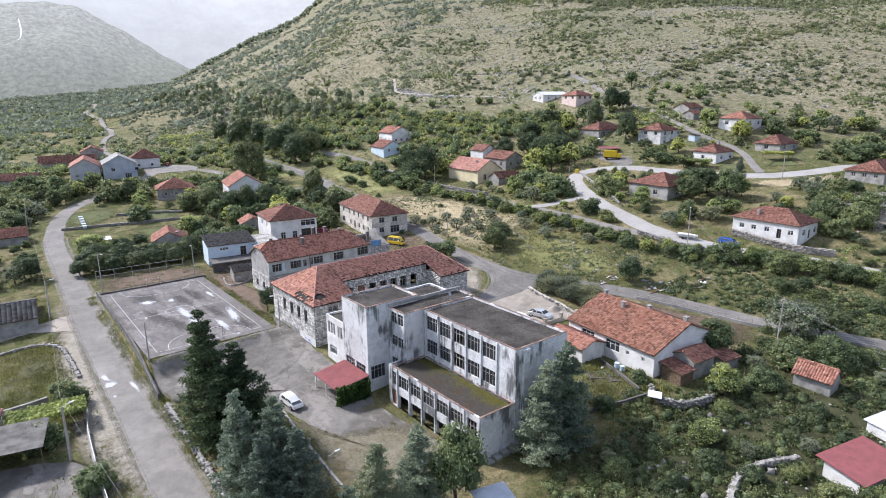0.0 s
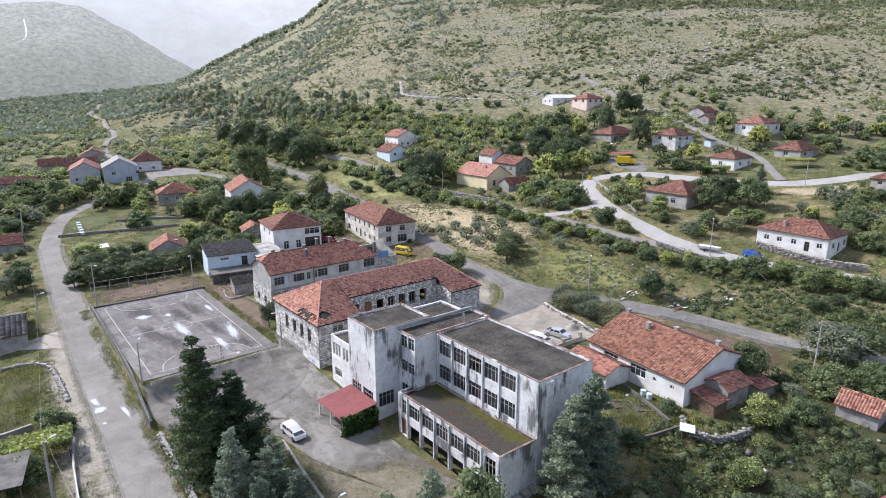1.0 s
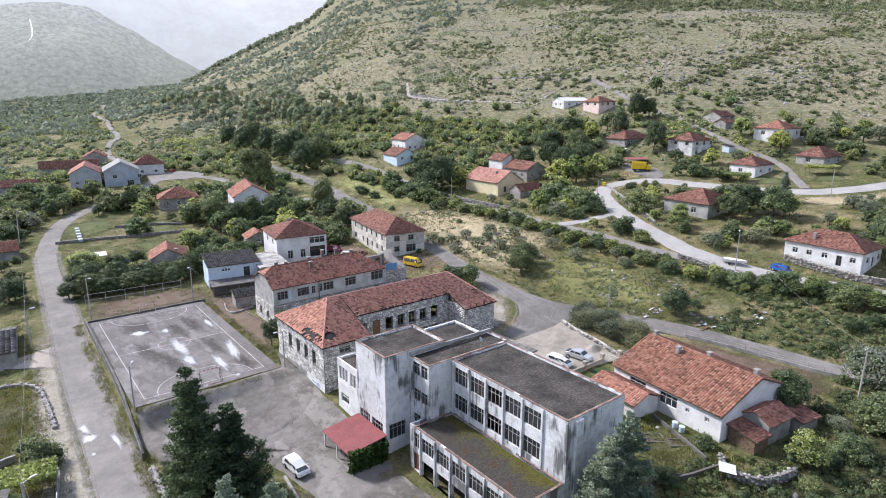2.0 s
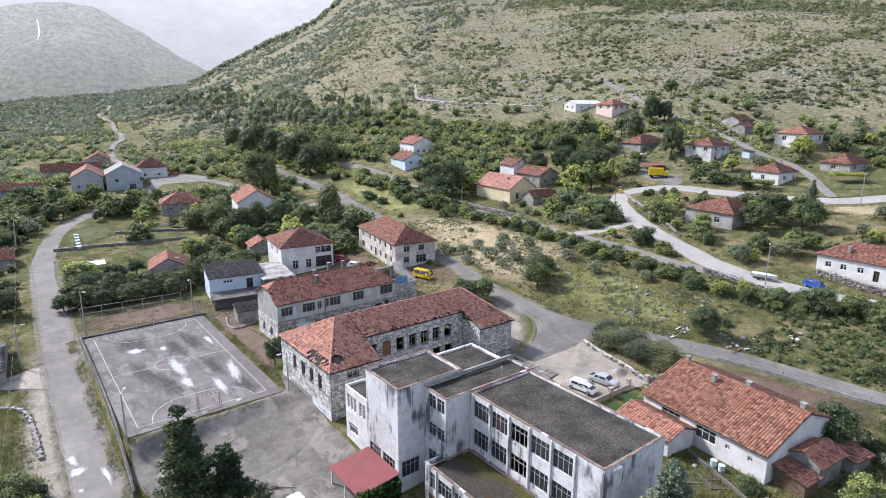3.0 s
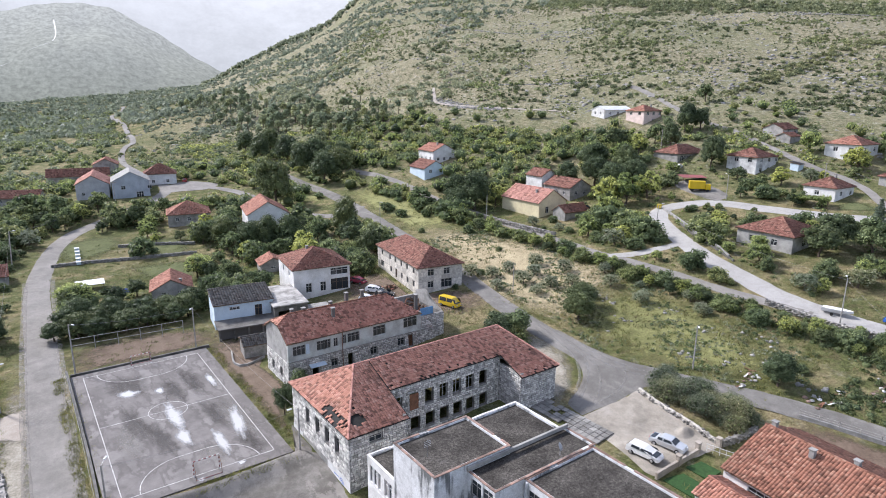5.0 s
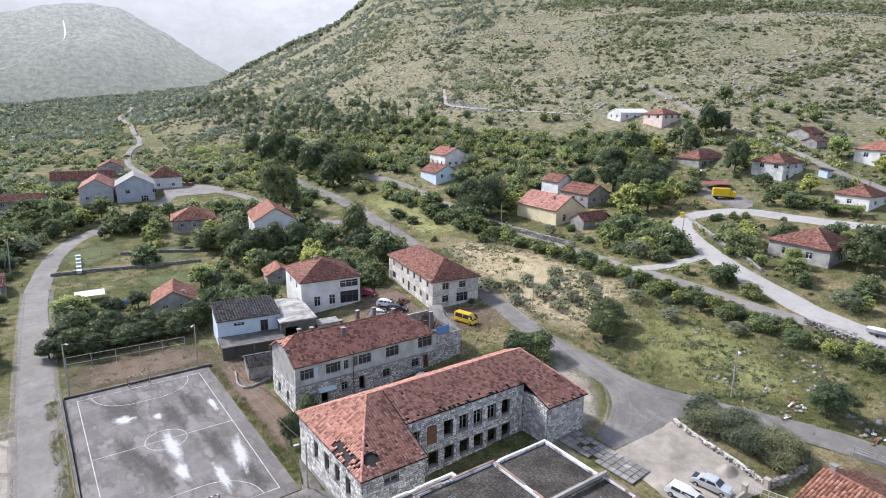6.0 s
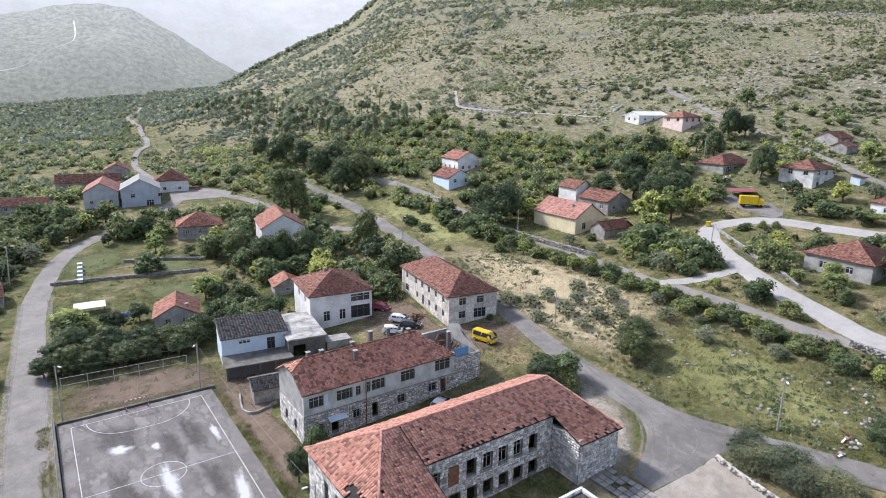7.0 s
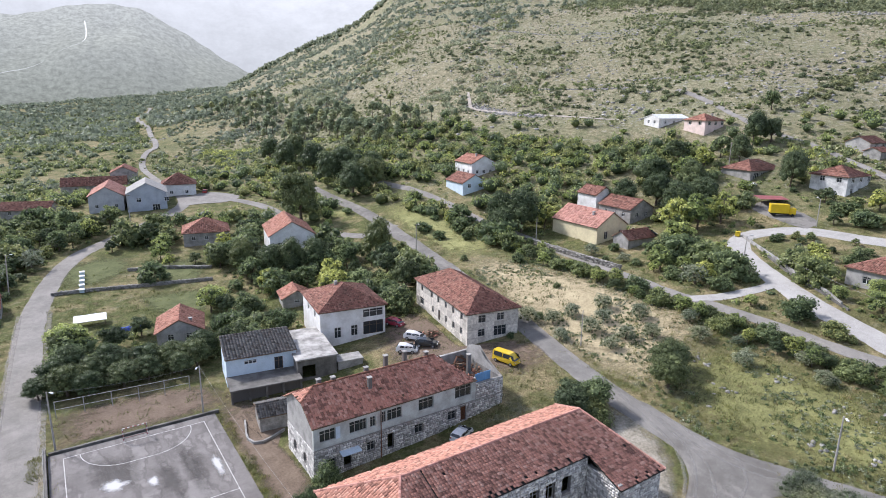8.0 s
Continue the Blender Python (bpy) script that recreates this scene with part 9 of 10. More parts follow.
bmesh.ops.create_icosphere(ICO, subdivisions=1, radius=1.0)
ICO_V, ICO_F = np.array([v.co[:] for v in ICO.verts]), np.array([[v.index for v in f.verts] for f in ICO.faces])
ICO.free()


def scrub(name, label, pts, sizes, per, leaf, material, seed, category="scrub", core=0.0):
    """Many small clumps of leaf cards as one piece of growth."""
    rnd = np.random.RandomState(seed)
    n, per = len(pts), int(per * 1.35)
    c = np.repeat(pts, per, 0)
    s = np.repeat(sizes, per)[:, None]
    v = rnd.normal(0, 1, (n * per, 3))
    v /= np.linalg.norm(v, axis=1, keepdims=True)
    v[:, 2] = np.abs(v[:, 2]) * 0.85
    lump = 1 + 0.3 * np.sin(v[:, :1] * 5 + np.repeat(pts[:, :1], per, 0)) * np.cos(v[:, 1:2] * 6)
    q = c + v * s * lump * (0.65 + 0.4 * rnd.rand(n * per, 1))
    me = leaf_cloud(name, len(q), lambda r, k: (q, v), leaf * 1.12, seed + 1, 0.9)
    me.materials.append(material)
    if core:      # a dark blob inside each clump, shade put into its colour
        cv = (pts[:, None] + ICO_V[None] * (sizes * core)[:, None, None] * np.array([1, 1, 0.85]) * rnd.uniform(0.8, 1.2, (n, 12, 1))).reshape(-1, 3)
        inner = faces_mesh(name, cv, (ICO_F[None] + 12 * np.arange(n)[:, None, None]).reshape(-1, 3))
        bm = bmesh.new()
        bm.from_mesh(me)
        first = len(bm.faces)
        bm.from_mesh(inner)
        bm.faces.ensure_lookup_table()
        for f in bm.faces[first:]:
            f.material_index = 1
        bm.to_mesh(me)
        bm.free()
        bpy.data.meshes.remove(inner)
        me.materials.append(M["shadecore"])
    return tagged(new(name, me), label, category, kind="stuff")


def blades(name, label, pts, heights, per, width, material, seed, spread=0.2):
    """Tufts of upright grass blades."""
    rnd = np.random.RandomState(seed)
    n = len(pts) * per
    base = np.repeat(pts, per, 0) + np.concatenate([rnd.normal(0, spread, (n, 2)), np.full((n, 1), -0.03)], 1)
    h = np.repeat(heights, per)[:, None] * rnd.uniform(0.5, 1.2, (n, 1))
    a = rnd.uniform(0, 2 * math.pi, n)
    side = np.stack([np.cos(a), np.sin(a), np.zeros(n)], 1) * width * rnd.uniform(0.6, 1.4, (n, 1))
    tip = base + np.concatenate([rnd.normal(0, 0.4, (n, 2)) * h, h], 1)
    me = faces_mesh(name, np.stack([base - side, base + side, tip], 1).reshape(-1, 3), np.arange(3 * n).reshape(-1, 3))
    me.materials.append(material)
    return tagged(new(name, me), label, "grass", kind="stuff")


def scatter(n, seed, x0, x1, y0, y1, accept):
    rnd = np.random.RandomState(seed)
    x, y = rnd.uniform(x0, x1, n), rnd.uniform(y0, y1, n)
    k = accept(x, y, rnd)
    x, y = x[k], y[k]
    return np.stack([x, y, ground_z(x, y)], 1), rnd


def in_view(x, y, extra=0.0):
    d, s = 0.62 * x + 0.78 * y, 0.78 * x - 0.62 * y
    return (d > 20) & (np.abs(s) < d * 0.88 + 25 + extra)


def patchy(x, y, f, o=0.0):
    return np.sin(x * f + 1.7 + o) * np.sin(y * f * 1.3 + 0.4) + 0.6 * np.sin(x * f * 2.7 - y * f * 1.9 + o) + 0.4 * np.sin(x * f * 5.1 + y * f * 4.3)


def hill_accept(x, y, rnd):
    s = 0.85 * x + 0.53 * y
    right = np.clip((30 - (0.85 * y - 0.53 * x)) / 60, 0, 1)
    p = 0.12 * right + np.where(s < 305, 0.12, np.where(s < 360, 0.14, 0.05)) + 0.5 * patchy(x, y, 0.021) + 0.26 * patchy(x, y, 0.07, 2)
    return in_view(x, y) & (s > 262) & (rnd.rand(len(x)) < p)


def clusters(seed, spots, per_metre=3.2):
    """Points gathered round a few spots (x, y, spread)."""
    rnd = np.random.RandomState(seed)
    xy = np.concatenate([np.array([x, y]) + rnd.normal(0, w, (int(w * per_metre), 2)) * np.array([0.75, 1.0]) for x, y, w in spots])
    return np.stack([xy[:, 0], xy[:, 1], ground_z(xy[:, 0], xy[:, 1])], 1), rnd


def along(seed, line, width, every):
    """Points strewn along a line over the land."""
    rnd = np.random.RandomState(seed)
    xy = []
    for a, b in zip(line, line[1:]):
        a, b = np.array(a, float), np.array(b, float)
        n = int(np.linalg.norm(b - a) / every)
        xy.append(a + (b - a) * rnd.rand(n, 1) + rnd.normal(0, width, (n, 2)))
    xy = np.concatenate(xy)
    return np.stack([xy[:, 0], xy[:, 1], ground_z(xy[:, 0], xy[:, 1])], 1), rnd


def foot_accept(x, y, rnd):
    """The thick bright growth along the foot of the hill."""
    s, r = 0.85 * x + 0.53 * y, -0.53 * x + 0.85 * y
    top = 284 + 34 * np.clip((r - 112) / 50, 0, 1)
    band = (s > 250) & (s < top + 9 * patchy(x, y, 0.02, 1)) & (r > -40) & (r < 330)
    return in_view(x, y) & band & (rnd.rand(len(x)) < 0.62 + 0.5 * patchy(x, y, 0.045, 4))


pts = np.array(FAR)
for part_i, (mat_, lab) in enumerate(((M["leaf"], "distant dark green trees among houses"), (M["shrub"], "distant green bushes among houses"), (M["leaf2"], "distant yellow-green garden trees"))):
    sub = pts[part_i::3]
    scrub("distant_trees", lab, sub[:, :3] + np.array([0, 0, 0.3]) * sub[:, 3:], sub[:, 3] * 0.52, 95, 0.27, mat_, 60 + part_i, "woodland", 0.68)
pts, rnd = scatter(21000, 5, 60, 640, 30, 700, hill_accept)
half = len(pts) // 2
scrub("hillside_scrub", "low green scrub dotted over a stony hillside", pts[:half], 0.7 + 2.5 * rnd.rand(half) ** 2.4, 22, 0.46, M["hillscrub"], 21)
scrub("hillside_scrub", "dark green low scrub dotted over a stony hillside", pts[half:], 0.6 + 2.2 * rnd.rand(len(pts) - half) ** 2.4, 20, 0.44, M["leaf"], 22)
pts, rnd = scatter(30000, 15, 60, 560, 20, 640, hill_accept)
scrub("hillside_tufts", "small dark tufts and thorn bushes on dry grass", pts, 0.3 + 0.5 * rnd.rand(len(pts)) ** 2, 8, 0.3, M["hillscrub"], 27)
pts, rnd = clusters(81, ((362, 300, 15), (352, 285, 10), (320, 262, 12), (304, 253, 11), (260, 394, 12), (268, 380, 8), (285, 338, 10), (257, 244, 9), (268, 222, 9), (315, 141, 15), (300, 138, 14), (296, 150, 10), (318, 190, 11), (338, 178, 9), (372, 240, 9), (395, 300, 12), (230, 262, 8), (340, 130, 12)))
scrub("hillside_bushes", "green bushes growing in clumps among rocks", pts, 0.7 + 1.5 * rnd.rand(len(pts)) ** 2, 46, 0.3, M["hillscrub"], 82, core=0.6)
pts, rnd = along(83, ((418, 159), (373, 166), (330, 177), (294, 176), (279, 180)), 3.0, 1.1)
scrub("hillside_hedge", "line of green bushes along an old field wall", pts, 0.9 + 1.2 * rnd.rand(len(pts)), 50, 0.36, M["hillscrub"], 84)
pts, rnd = along(85, ((420, 440), (424, 403), (425, 330), (455, 269), (490, 208), (520, 150)), 9.0, 0.4)
scrub("hilltop_wood", "dark scrub wood along a hilltop", pts, 1.2 + 2.0 * rnd.rand(len(pts)), 34, 0.55, M["hillscrub"], 86, "woodland")
pts, rnd = scatter(34000, 55, 130, 560, 20, 560, lambda x, y, r: in_view(x, y) & (0.85 * x + 0.53 * y > 315) & (r.rand(len(x)) < 0.34 + 0.45 * patchy(x, y, 0.06, 3)))
scrub("hillside_thorns", "tiny thorn bushes and heather over stony grass", pts, 0.3 + 0.45 * rnd.rand(len(pts)) ** 2, 4, 0.36, M["hillscrub"], 56)
pts, rnd = scatter(17000, 41, 100, 420, 20, 480, foot_accept)
pts = pts[np.array([not near_road(a, b_, 1.5) and not blocked(a, b_, 1.5) for a, b_, _ in pts])]
half = len(pts) // 2
scrub("hill_foot_bushes", "bright yellow-green bushes along a hill foot", pts[:half], 0.9 + 1.7 * rnd.rand(half) ** 1.5, 34, 0.3, M["leaf2"], 42, core=0.6)
scrub("hill_foot_bushes", "fresh green bushes along a hill foot", pts[half:], 0.9 + 1.9 * rnd.rand(len(pts) - half) ** 1.5, 34, 0.3, M["shrub"], 43, core=0.6)
pts, rnd = scatter(5200, 6, -260, 140, 300, 900, lambda x, y, r: in_view(x, y, 40) & (1.38 * x - 0.32 * y < 25) & (x < 90 + (y - 500) * 0.1) & (r.rand(len(x)) < 0.85 + 0.4 * patchy(x, y, 0.03)))
pts = pts[np.array([not near_road(a, b_, 3) and not blocked(a, b_, 2) for a, b_, _ in pts])]
half = len(pts) // 2
scrub("valley_wood", "unbroken low dark woodland on a valley floor", pts[:half], 1.8 + 2.6 * rnd.rand(half), 34, 0.5, M["leaf"], 23, "woodland", 0.66)
scrub("valley_wood", "grey-green low woodland on a valley floor", pts[half:], 1.6 + 2.2 * rnd.rand(len(pts) - half), 34, 0.48, M["hazeleaf"], 28, "woodland", 0.66)
# far woods and scrub: haze is painted as a paler leaf colour
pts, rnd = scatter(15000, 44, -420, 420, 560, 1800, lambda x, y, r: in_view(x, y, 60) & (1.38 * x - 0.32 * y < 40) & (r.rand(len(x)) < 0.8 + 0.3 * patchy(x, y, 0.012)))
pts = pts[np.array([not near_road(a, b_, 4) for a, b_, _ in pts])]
scrub("far_wood", "far woodland filling a valley, leaves paled for haze", pts, 2.5 + 3.0 * rnd.rand(len(pts)), 10, 1.5, M["greyleaf"], 45, "woodland")
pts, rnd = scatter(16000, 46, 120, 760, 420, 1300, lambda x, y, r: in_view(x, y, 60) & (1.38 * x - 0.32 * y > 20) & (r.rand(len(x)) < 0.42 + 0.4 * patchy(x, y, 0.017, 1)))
scrub("far_scrub", "scrub and small trees along a far hill flank, leaves paled for haze", pts, 1.4 + 2.2 * rnd.rand(len(pts)) ** 1.6, 10, 1.0, M["greyleaf"], 47)
pts, rnd = along(181, ((313, 1150), (360, 1110), (414, 1072), (460, 1010), (503, 949), (556, 936), (600, 930)), 16, 1.2)
scrub("skyline_trees", "dark trees standing along a far hill crest", pts + np.array([0, 0, 2.0]), 2.2 + 4.0 * rnd.rand(len(pts)) ** 1.5, 22, 1.3, M["hazeleaf"], 182, "woodland", 0.7)
pts, rnd = scatter(2600, 171, 86, 165, 310, 560, lambda x, y, r: in_view(x, y) & (x > 84 + (y - 320) * 0.09) & (r.rand(len(x)) < 0.3 + 0.5 * patchy(x, y, 0.06, 2)))
pts = pts[np.array([not near_road(a, b_, 1.5) and not blocked(a, b_, 1) for a, b_, _ in pts])]
scrub("flank_scrub", "low grey-green scrub on stony ground above a road", pts, 0.5 + 1.5 * rnd.rand(len(pts)) ** 2, 30, 0.3, M["hazeleaf"], 172, core=0.6)
pts, rnd = scatter(2600, 7, 150, 330, 300, 620, lambda x, y, r: in_view(x, y) & (-0.53 * x + 0.85 * y > 110) & (0.85 * x + 0.53 * y < 470) & (r.rand(len(x)) < 0.2 + 0.35 * patchy(x, y, 0.02, 2)))
scrub("flank_trees", "scattered trees along a hill flank, leaves paled for haze", pts, 1.5 + 2.0 * rnd.rand(len(pts)), 36, 0.5, M["hazeleaf"], 24, "woodland")
def garden_cover(x, y, r):
    right = (x > 128) & (x < 245) & (y > 30) & (y < 178)
    left = (x > 18) & (x < 92) & (y > 150) & (y < 300) & ~((x > 20) & (x < 58) & (y > 183) & (y < 242))
    back = (x > 122) & (x < 200) & (y >= 178) & (y < 260)
    return in_view(x, y) & (right | left | back) & (r.rand(len(x)) < 0.4 + 0.55 * patchy(x, y, 0.07, 6))


pts, rnd = scatter(12000, 111, 15, 245, 30, 300, garden_cover)
pts = pts[np.array([not near_road(a, b, 0.6) and not blocked(a, b, 0.4) for a, b, _ in pts])]
third = len(pts) // 3
for k_, (mat_, lab) in enumerate(((M["leaf"], "low green growth between gardens and houses"), (M["shrub"], "light green weeds and hedges between houses"), (M["leaf2"], "yellow-green garden growth between houses"))):
    sub = pts[k_ * third:(k_ + 1) * third]
    scrub("garden_growth", lab, sub, 0.3 + 0.9 * rnd.rand(len(sub)) ** 2, 24, 0.15, mat_, 112 + k_, "undergrowth", 0.6)
# tangled undergrowth on the slope below the bungalow and along hedges
def thicket(x, y, r):
    se = (y < 43 + (x - 56) * 0.05) & (x > 46) & (x < 112)
    hedge = (x > 119) & (x < 126) & (y > 55) & (y < 150)
    east = (x > 104) & (x < 128) & (y < 62)
    keep_ = in_view(x, y) & (se | hedge | east)
    return keep_ & (r.rand(len(x)) < 0.85 + 0.4 * patchy(x, y, 0.11, 3))


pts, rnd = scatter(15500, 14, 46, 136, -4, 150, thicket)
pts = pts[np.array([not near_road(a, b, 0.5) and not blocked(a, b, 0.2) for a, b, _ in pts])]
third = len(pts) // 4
for k_, (mat_, lab) in enumerate(((M["cloudshade_leaf"], "tangled undergrowth on a slope, leaves darkened for cloud shade"), (M["darkleaf"], "dark bramble thicket on a slope"), (M["shrub"], "lighter green weeds among brambles"), (M["cloudshade_leaf"], "low nettles on a slope, leaves darkened for cloud shade"))):
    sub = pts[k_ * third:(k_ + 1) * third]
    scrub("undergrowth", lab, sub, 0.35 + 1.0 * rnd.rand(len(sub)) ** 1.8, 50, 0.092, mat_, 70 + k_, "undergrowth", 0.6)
# weeds and low growth near the school, on verges and in gardens
def weed_accept(x, y, rnd):
    ok = in_view(x, y) & (rnd.rand(len(x)) < 0.55 + 0.45 * patchy(x, y, 0.09))
    return ok & ~((x > 17) & (x < 62) & (y > 42) & (y < 142)) & ~((x > 8) & (x < 18) & (y < 150)) & ~((x > 62) & (x < 92) & (y > 64) & (y < 84)) & ~((x > 76) & (x < 97) & (y > 64) & (y < 106)) & ~((x > 88) & (x < 103) & (y > 40.5) & (y < 63))


pts, rnd = scatter(15000, 8, -25, 180, 15, 230, weed_accept)
keep = np.array([not near_road(a, b, 0.3) for a, b, _ in pts])
pts = pts[keep]
blades("weeds", "rough green grass tufts and weeds in patches", pts, 0.2 + 0.5 * rnd.rand(len(pts)) ** 2, 12, 0.07, M["grassblade"], 25, 0.4)
pts, rnd = scatter(5200, 9, 60, 180, 40, 200, lambda x, y, r: weed_accept(x, y, r) & (0.85 * x + 0.53 * y > 105))
pts = pts[np.array([not near_road(a, b, 0.3) for a, b, _ in pts])]
blades("dry_grass", "straw-coloured dry grass tufts", pts, 0.25 + 0.4 * rnd.rand(len(pts)), 12, 0.06, M["strawblade"], 26, 0.35)


pts, rnd = scatter(5200, 61, 90, 120, 60, 160, lambda x, y, r: in_view(x, y) & (r.rand(len(x)) < 0.25 + 0.55 * patchy(x, y, 0.13, 5)))
pts = pts[np.array([not near_road(a, b, 0.8) for a, b, _ in pts])]
half = len(pts) // 2
scrub("meadow_herbs", "low green herbs and brambles in rough meadow", pts[:half], 0.2 + 0.55 * rnd.rand(half) ** 2, 26, 0.09, M["leaf"], 62, "undergrowth")
scrub("meadow_herbs", "grey-green thistles in rough meadow", pts[half:], 0.18 + 0.4 * rnd.rand(len(pts) - half) ** 2, 22, 0.08, M["olive"], 63, "undergrowth")


def strips(n, seed, areas):
    """Points over several narrow rectangles, denser where the growth is thick."""
    rnd = np.random.RandomState(seed)
    out = []
    for x0, x1, y0, y1, share in areas:
        k = int(n * share)
        x, y = rnd.uniform(x0, x1, k), rnd.uniform(y0, y1, k)
        keep_ = rnd.rand(k) < 0.62 + 0.5 * patchy(x, y, 0.35, 1)
        out.append(np.stack([x[keep_], y[keep_], ground_z(x[keep_], y[keep_])], 1))
    return np.concatenate(out), rnd


pts, rnd = strips(2600, 151, ((-10, 8, 86, 122, 0.8), (-8, 9, 60, 76, 0.15), (60, 74, 40, 60, 0.3)))
blades("field_grass", "long rough grass in an unmown field", pts, 0.25 + 0.45 * rnd.rand(len(pts)) ** 2, 16, 0.06, M["grassblade"], 152, 0.5)
pts, rnd = strips(5200, 51, ((16.1, 17.6, 60, 140, 0.42), (7.0, 9.4, 60, 150, 0.16), (18.0, 40.0, 96.7, 97.9, 0.1), (39.7, 41.2, 98, 138, 0.08), (18.2, 18.9, 98, 138, 0.04), (29.6, 41.5, 44, 62, 0.06), (17.9, 20.5, 60, 90, 0.08), (60.5, 74, 42, 61, 0.14), (92, 119, 66, 120, 0.55)))
blades("verge_grass", "ragged green grass tufts along kerbs and walls", pts, 0.15 + 0.3 * rnd.rand(len(pts)) ** 2, 14, 0.05, M["grassblade"], 52, 0.25)


def stones(name, label, pts, sizes, seed):
    rnd = np.random.RandomState(seed)
    n = len(pts)
    base = np.array([[-1, -1, -1], [1, -1, -1], [1, 1, -1], [-1, 1, -1], [-1, -1, 1], [1, -1, 1], [1, 1, 1], [-1, 1, 1]], float) * 0.5
    c = base[None] * (1 + 0.5 * rnd.uniform(-1, 1, (n, 8, 3)))
    c[:, 4:, :2] *= 0.7
    c *= (sizes[:, None, None] * np.array([1.2, 1.0, 0.62]))
    a = rnd.uniform(0, 2 * math.pi, n)
    ca, sa = np.cos(a)[:, None], np.sin(a)[:, None]
    x, y = c[..., 0] * ca - c[..., 1] * sa, c[..., 0] * sa + c[..., 1] * ca
    c = np.stack([x, y, c[..., 2]], -1) + pts[:, None] + np.array([0, 0, 0.05])
    me = boxes_mesh(name, c)
    me.materials.append(M["rock"])
    return tagged(new(name, me), label, "rocks", kind="stuff")


pts, rnd = scatter(30000, 12, 60, 560, 20, 640, lambda x, y, r: in_view(x, y) & (0.85 * x + 0.53 * y > 255) & (r.rand(len(x)) < 0.04 + 0.6 * patchy(x, y, 0.034, 1) + 0.34 * patchy(x, y, 0.11)))
rp_, rr_ = clusters(91, ((318, 314, 13), (330, 322, 9), (241, 232, 9), (342, 385, 15), (350, 252, 15), (289, 181, 11), (324, 150, 16), (328, 195, 12), (324, 140, 13), (300, 205, 9), (270, 290, 10), (380, 330, 14), (395, 260, 12), (352, 165, 10), (250, 330, 10)), 7)
stones("rock_outcrop", "pale grey limestone outcrops in groups on a hillside", rp_ - np.array([0, 0, 0.15]), 0.4 + 1.3 * rr_.rand(len(rp_)) ** 2.4, 92)
rp_, rr_ = along(93, ((207, 306), (208, 290), (208, 281), (211, 268), (214, 258)), 1.6, 0.06)
stones("stone_heap", "pale heap of tumbled stones beside a hill path", rp_, 0.3 + 0.7 * rr_.rand(len(rp_)) ** 2, 94)
for k_, line_ in enumerate((((262, 250), (250, 270), (238, 292)), ((330, 470), (318, 420), (322, 360), (330, 330)), ((430, 230), (452, 205), (470, 178)), ((300, 215), (285, 240), (275, 262)))):
    rp_, rr_ = along(95 + k_, line_, 0.5, 0.25)
    stones("terrace_wall", "ruined dry-stone terrace wall across a hillside", rp_, 0.4 + 0.5 * rr_.rand(len(rp_)), 96 + k_)
stones("hillside_rocks", "grey limestone outcrops scattered on a hillside", pts - np.array([0, 0, 0.1]), 0.3 + 1.35 * rnd.rand(len(pts)) ** 2.6, 31)
pts, rnd = scatter(900, 13, 55, 190, 10, 150, lambda x, y, r: weed_accept(x, y, r) & (r.rand(len(x)) < 0.3 + 0.4 * patchy(x, y, 0.08, 1)))
pts = pts[np.array([not near_road(a, b, 0.6) for a, b, _ in pts])]
rp_, rr_ = clusters(101, ((104.5, 75.0, 1.4), (108.5, 71.5, 1.6), (101.0, 80.5, 1.0), (110.5, 82.0, 1.2), (106.2, 64.5, 1.2), (112.0, 92.0, 1.1), (103.0, 96.0, 0.9), (108.0, 104.0, 1.4), (114.0, 76.0, 1.3)), 9)
stones("stone_cluster", "tumbled pale stones lying together in a meadow", rp_, 0.2 + 0.55 * rr_.rand(len(rp_)) ** 1.6, 102)
stones("field_stones", "pale field stones lying in rough grass", pts - np.array([0, 0, 0.12]), 0.15 + 0.6 * rnd.rand(len(pts)) ** 3, 32)
pts, rnd = scatter(380, 48, 56, 104, 2, 34, lambda x, y, r: in_view(x, y) & (r.rand(len(x)) < 0.35 + 0.6 * patchy(x, y, 0.13, 2)))
stones("slope_rocks", "white limestone blocks among brambles", pts + np.array([0, 0, 0.25]), 0.25 + 0.6 * rnd.rand(len(pts)) ** 2, 34)
# heap of quarry rubble on the slope by the lane
rp = np.random.RandomState(3)
k = 1700
px, py = 176 + rp.normal(0, 6, k), 44 + rp.normal(0, 7, k)
hz_ = ground_z(px, py) + 3.2 * np.exp(-((px - 176) ** 2 + (py - 44) ** 2) / 60)
stones("rubble_heap", "pale grey heap of quarried rubble", np.stack([px, py, hz_], 1), 0.18 + 0.4 * rp.rand(k) ** 2, 33)


# ---- far ridges, haze painted as glow ----
def ridge_point(dist, profile, az, f, seed):
    """A point of a far mountain sheet, f running from its foot to its skyline."""
    top = np.interp(math.degrees(az), [p[0] for p in profile], [p[1] for p in profile])
    d = dist * (0.78 + 0.22 * f)
    z = -30 + (40 + math.tan(radians(float(top))) * dist + 30) * f ** 0.8
    z += 18 * f * (1 - f) * 4 * noise.noise((az * 14, f * 3, seed)) + 5 * noise.noise((az * 45, f * 6, seed)) * f
    return math.sin(az) * d, math.cos(az) * d, z


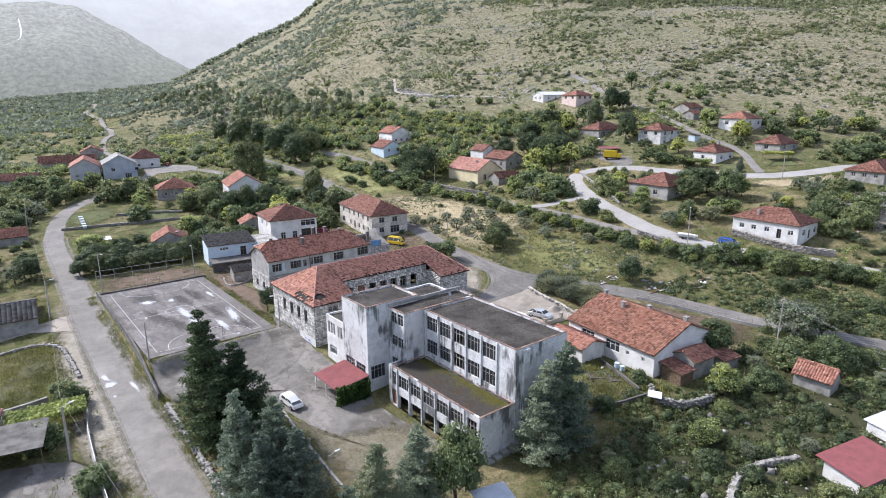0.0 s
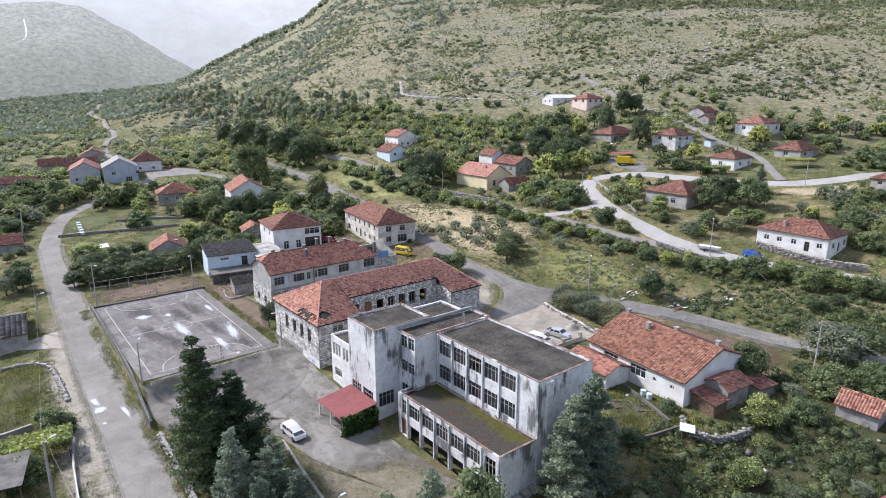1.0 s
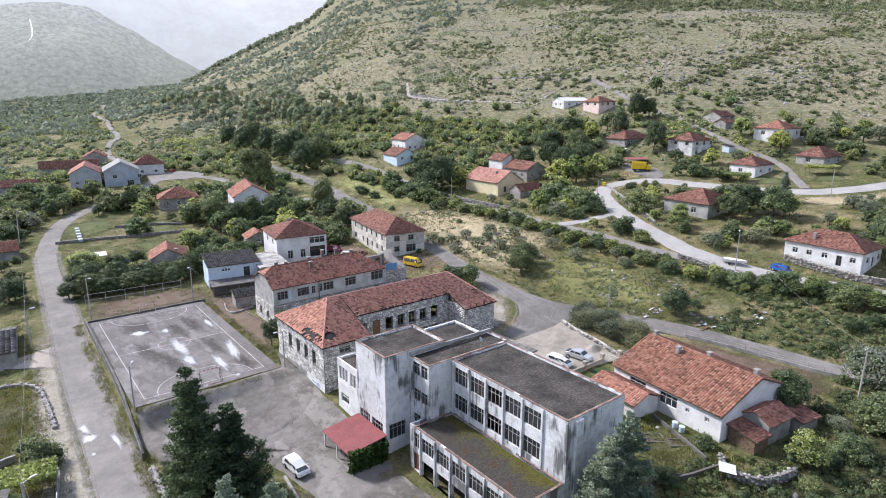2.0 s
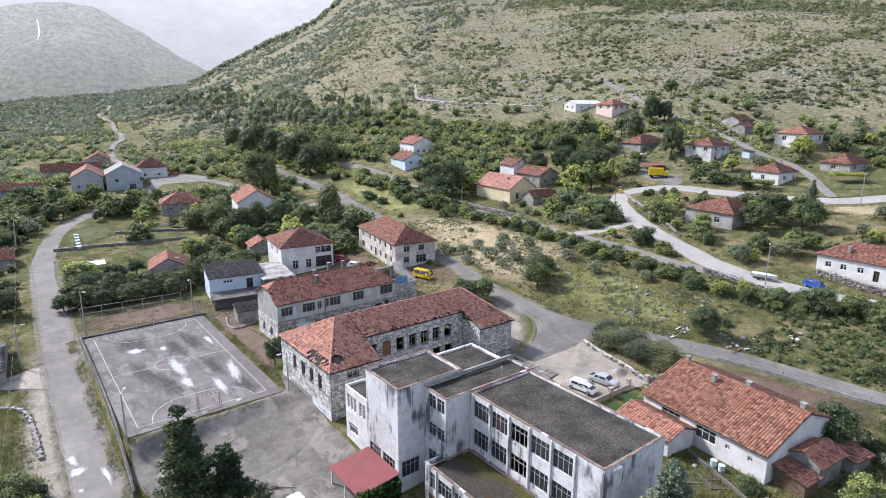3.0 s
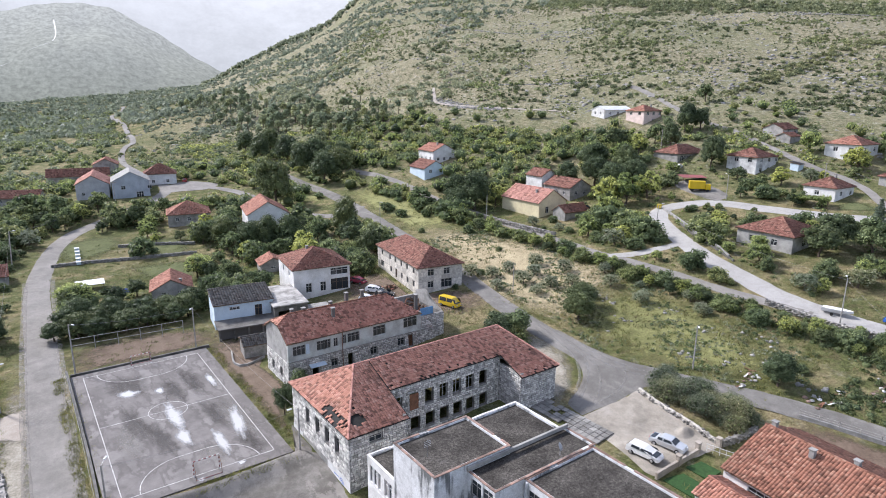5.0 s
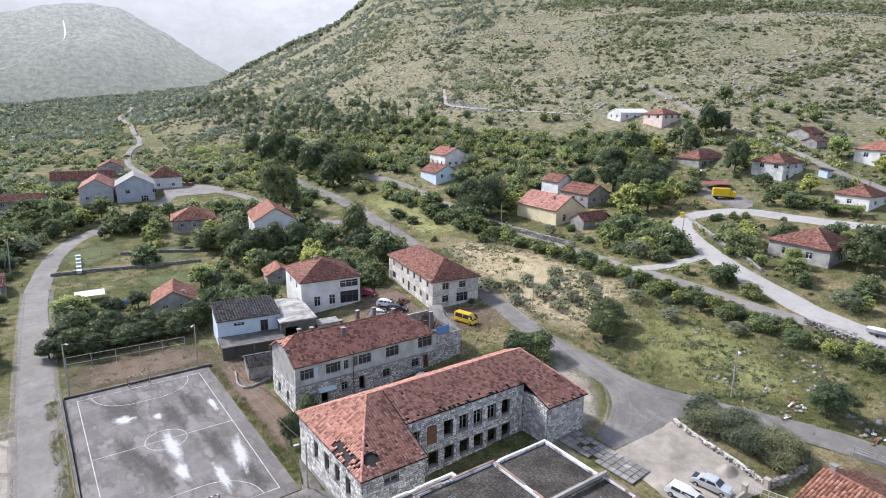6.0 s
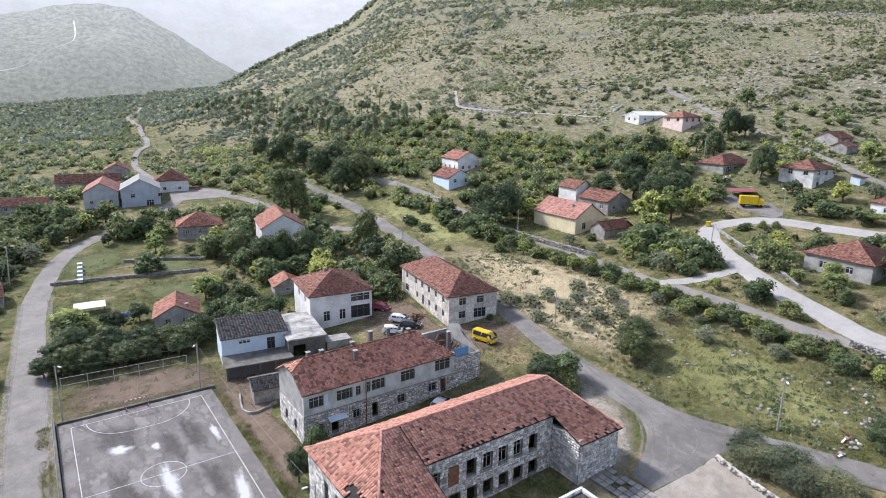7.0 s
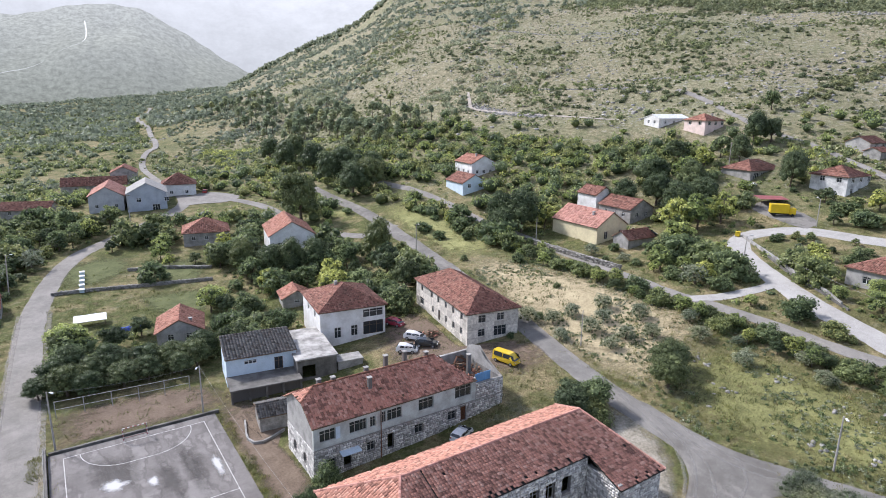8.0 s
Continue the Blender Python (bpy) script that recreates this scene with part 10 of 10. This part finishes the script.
def ridge(name, label, dist, az0, az1, profile, col, glow, top_glow, seed, grain, dark):
    """A far mountain: a folded sheet rising to a given skyline, its glow painting haze and cloud, brighter upwards."""
    na, nr = 160, 26
    v = [ridge_point(dist, profile, radians(az0 + (az1 - az0) * i / (na - 1)), j / (nr - 1), seed) for j in range(nr) for i in range(na)]
    f4 = [(j * na + i, j * na + i + 1, (j + 1) * na + i + 1, (j + 1) * na + i) for j in range(nr - 1) for i in range(na - 1)]
    me = faces_mesh(name, v, f4)
    me.shade_smooth()
    m, nt, ln, b = mat_base(name + "_haze", 1.0, 0, 0.0)
    p = position(nt)
    n = noise_tex(nt, ln, p, grain, 10, 0.78)
    ln.new(ramp(nt, ln, n, [(0.4, tuple(q * 0.5 for q in col)), (0.6, col)]), b.inputs["Base Color"])
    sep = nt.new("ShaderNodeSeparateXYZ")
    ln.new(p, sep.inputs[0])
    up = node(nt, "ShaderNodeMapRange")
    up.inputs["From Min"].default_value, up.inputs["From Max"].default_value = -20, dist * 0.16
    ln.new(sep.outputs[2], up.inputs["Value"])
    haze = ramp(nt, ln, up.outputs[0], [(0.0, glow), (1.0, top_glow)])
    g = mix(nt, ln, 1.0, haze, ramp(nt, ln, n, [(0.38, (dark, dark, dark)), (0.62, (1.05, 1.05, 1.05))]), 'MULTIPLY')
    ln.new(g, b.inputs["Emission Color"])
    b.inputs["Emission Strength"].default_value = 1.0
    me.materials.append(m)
    return tagged(new(name, me), label, "mountain", kind="structure")


HILL = ((-16, 5.0), (-6, 5.2), (2.0, 6.1), (4.2, 6.85), (6.4, 7.05), (8.8, 6.95), (10.7, 5.95), (12.9, 4.65), (14.9, 3.35), (16.9, 2.2), (20, 0.6), (24, -0.5))
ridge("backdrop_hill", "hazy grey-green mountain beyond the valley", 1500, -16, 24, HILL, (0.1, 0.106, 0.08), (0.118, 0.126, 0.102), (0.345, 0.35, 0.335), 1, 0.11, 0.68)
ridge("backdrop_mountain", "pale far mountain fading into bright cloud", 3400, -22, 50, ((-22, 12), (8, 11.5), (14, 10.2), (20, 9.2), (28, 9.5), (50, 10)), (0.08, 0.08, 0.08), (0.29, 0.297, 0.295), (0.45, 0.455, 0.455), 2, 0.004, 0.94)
# pale dirt road climbing the far hill
bm = bmesh.new()
trail = spline([Vector(q) for q in ((-2.0, 0.37), (-0.2, 0.42), (1.9, 0.48), (3.1, 0.51), (4.45, 0.55), (4.85, 0.6), (5.0, 0.66), (5.05, 0.74), (5.0, 0.84))], 0.04)
last = None
for q in trail:
    x, y, z = ridge_point(1500, HILL, radians(q.x), q.y, 1)
    row = [bm.verts.new((x - 1.1, y - 12, z + 1.0)), bm.verts.new((x + 1.1, y - 12, z + 2.6))]
    if last:
        bm.faces.new((last[0], last[1], row[1], row[0]))
    last = row
dirt = simple("pale_far_dirt", (0.3, 0.3, 0.29), (0.25, 0.25, 0.24), 0.02)
far_b = dirt.node_tree.nodes["Principled BSDF"]      # glows to paint the same haze as on the hill
far_b.inputs["Emission Color"].default_value, far_b.inputs["Emission Strength"].default_value = (0.31, 0.318, 0.308, 1), 1.0
tagged(part("hill_road", bm, dirt, None, "pale dirt road climbing a far hill", "structure"), "", "road")
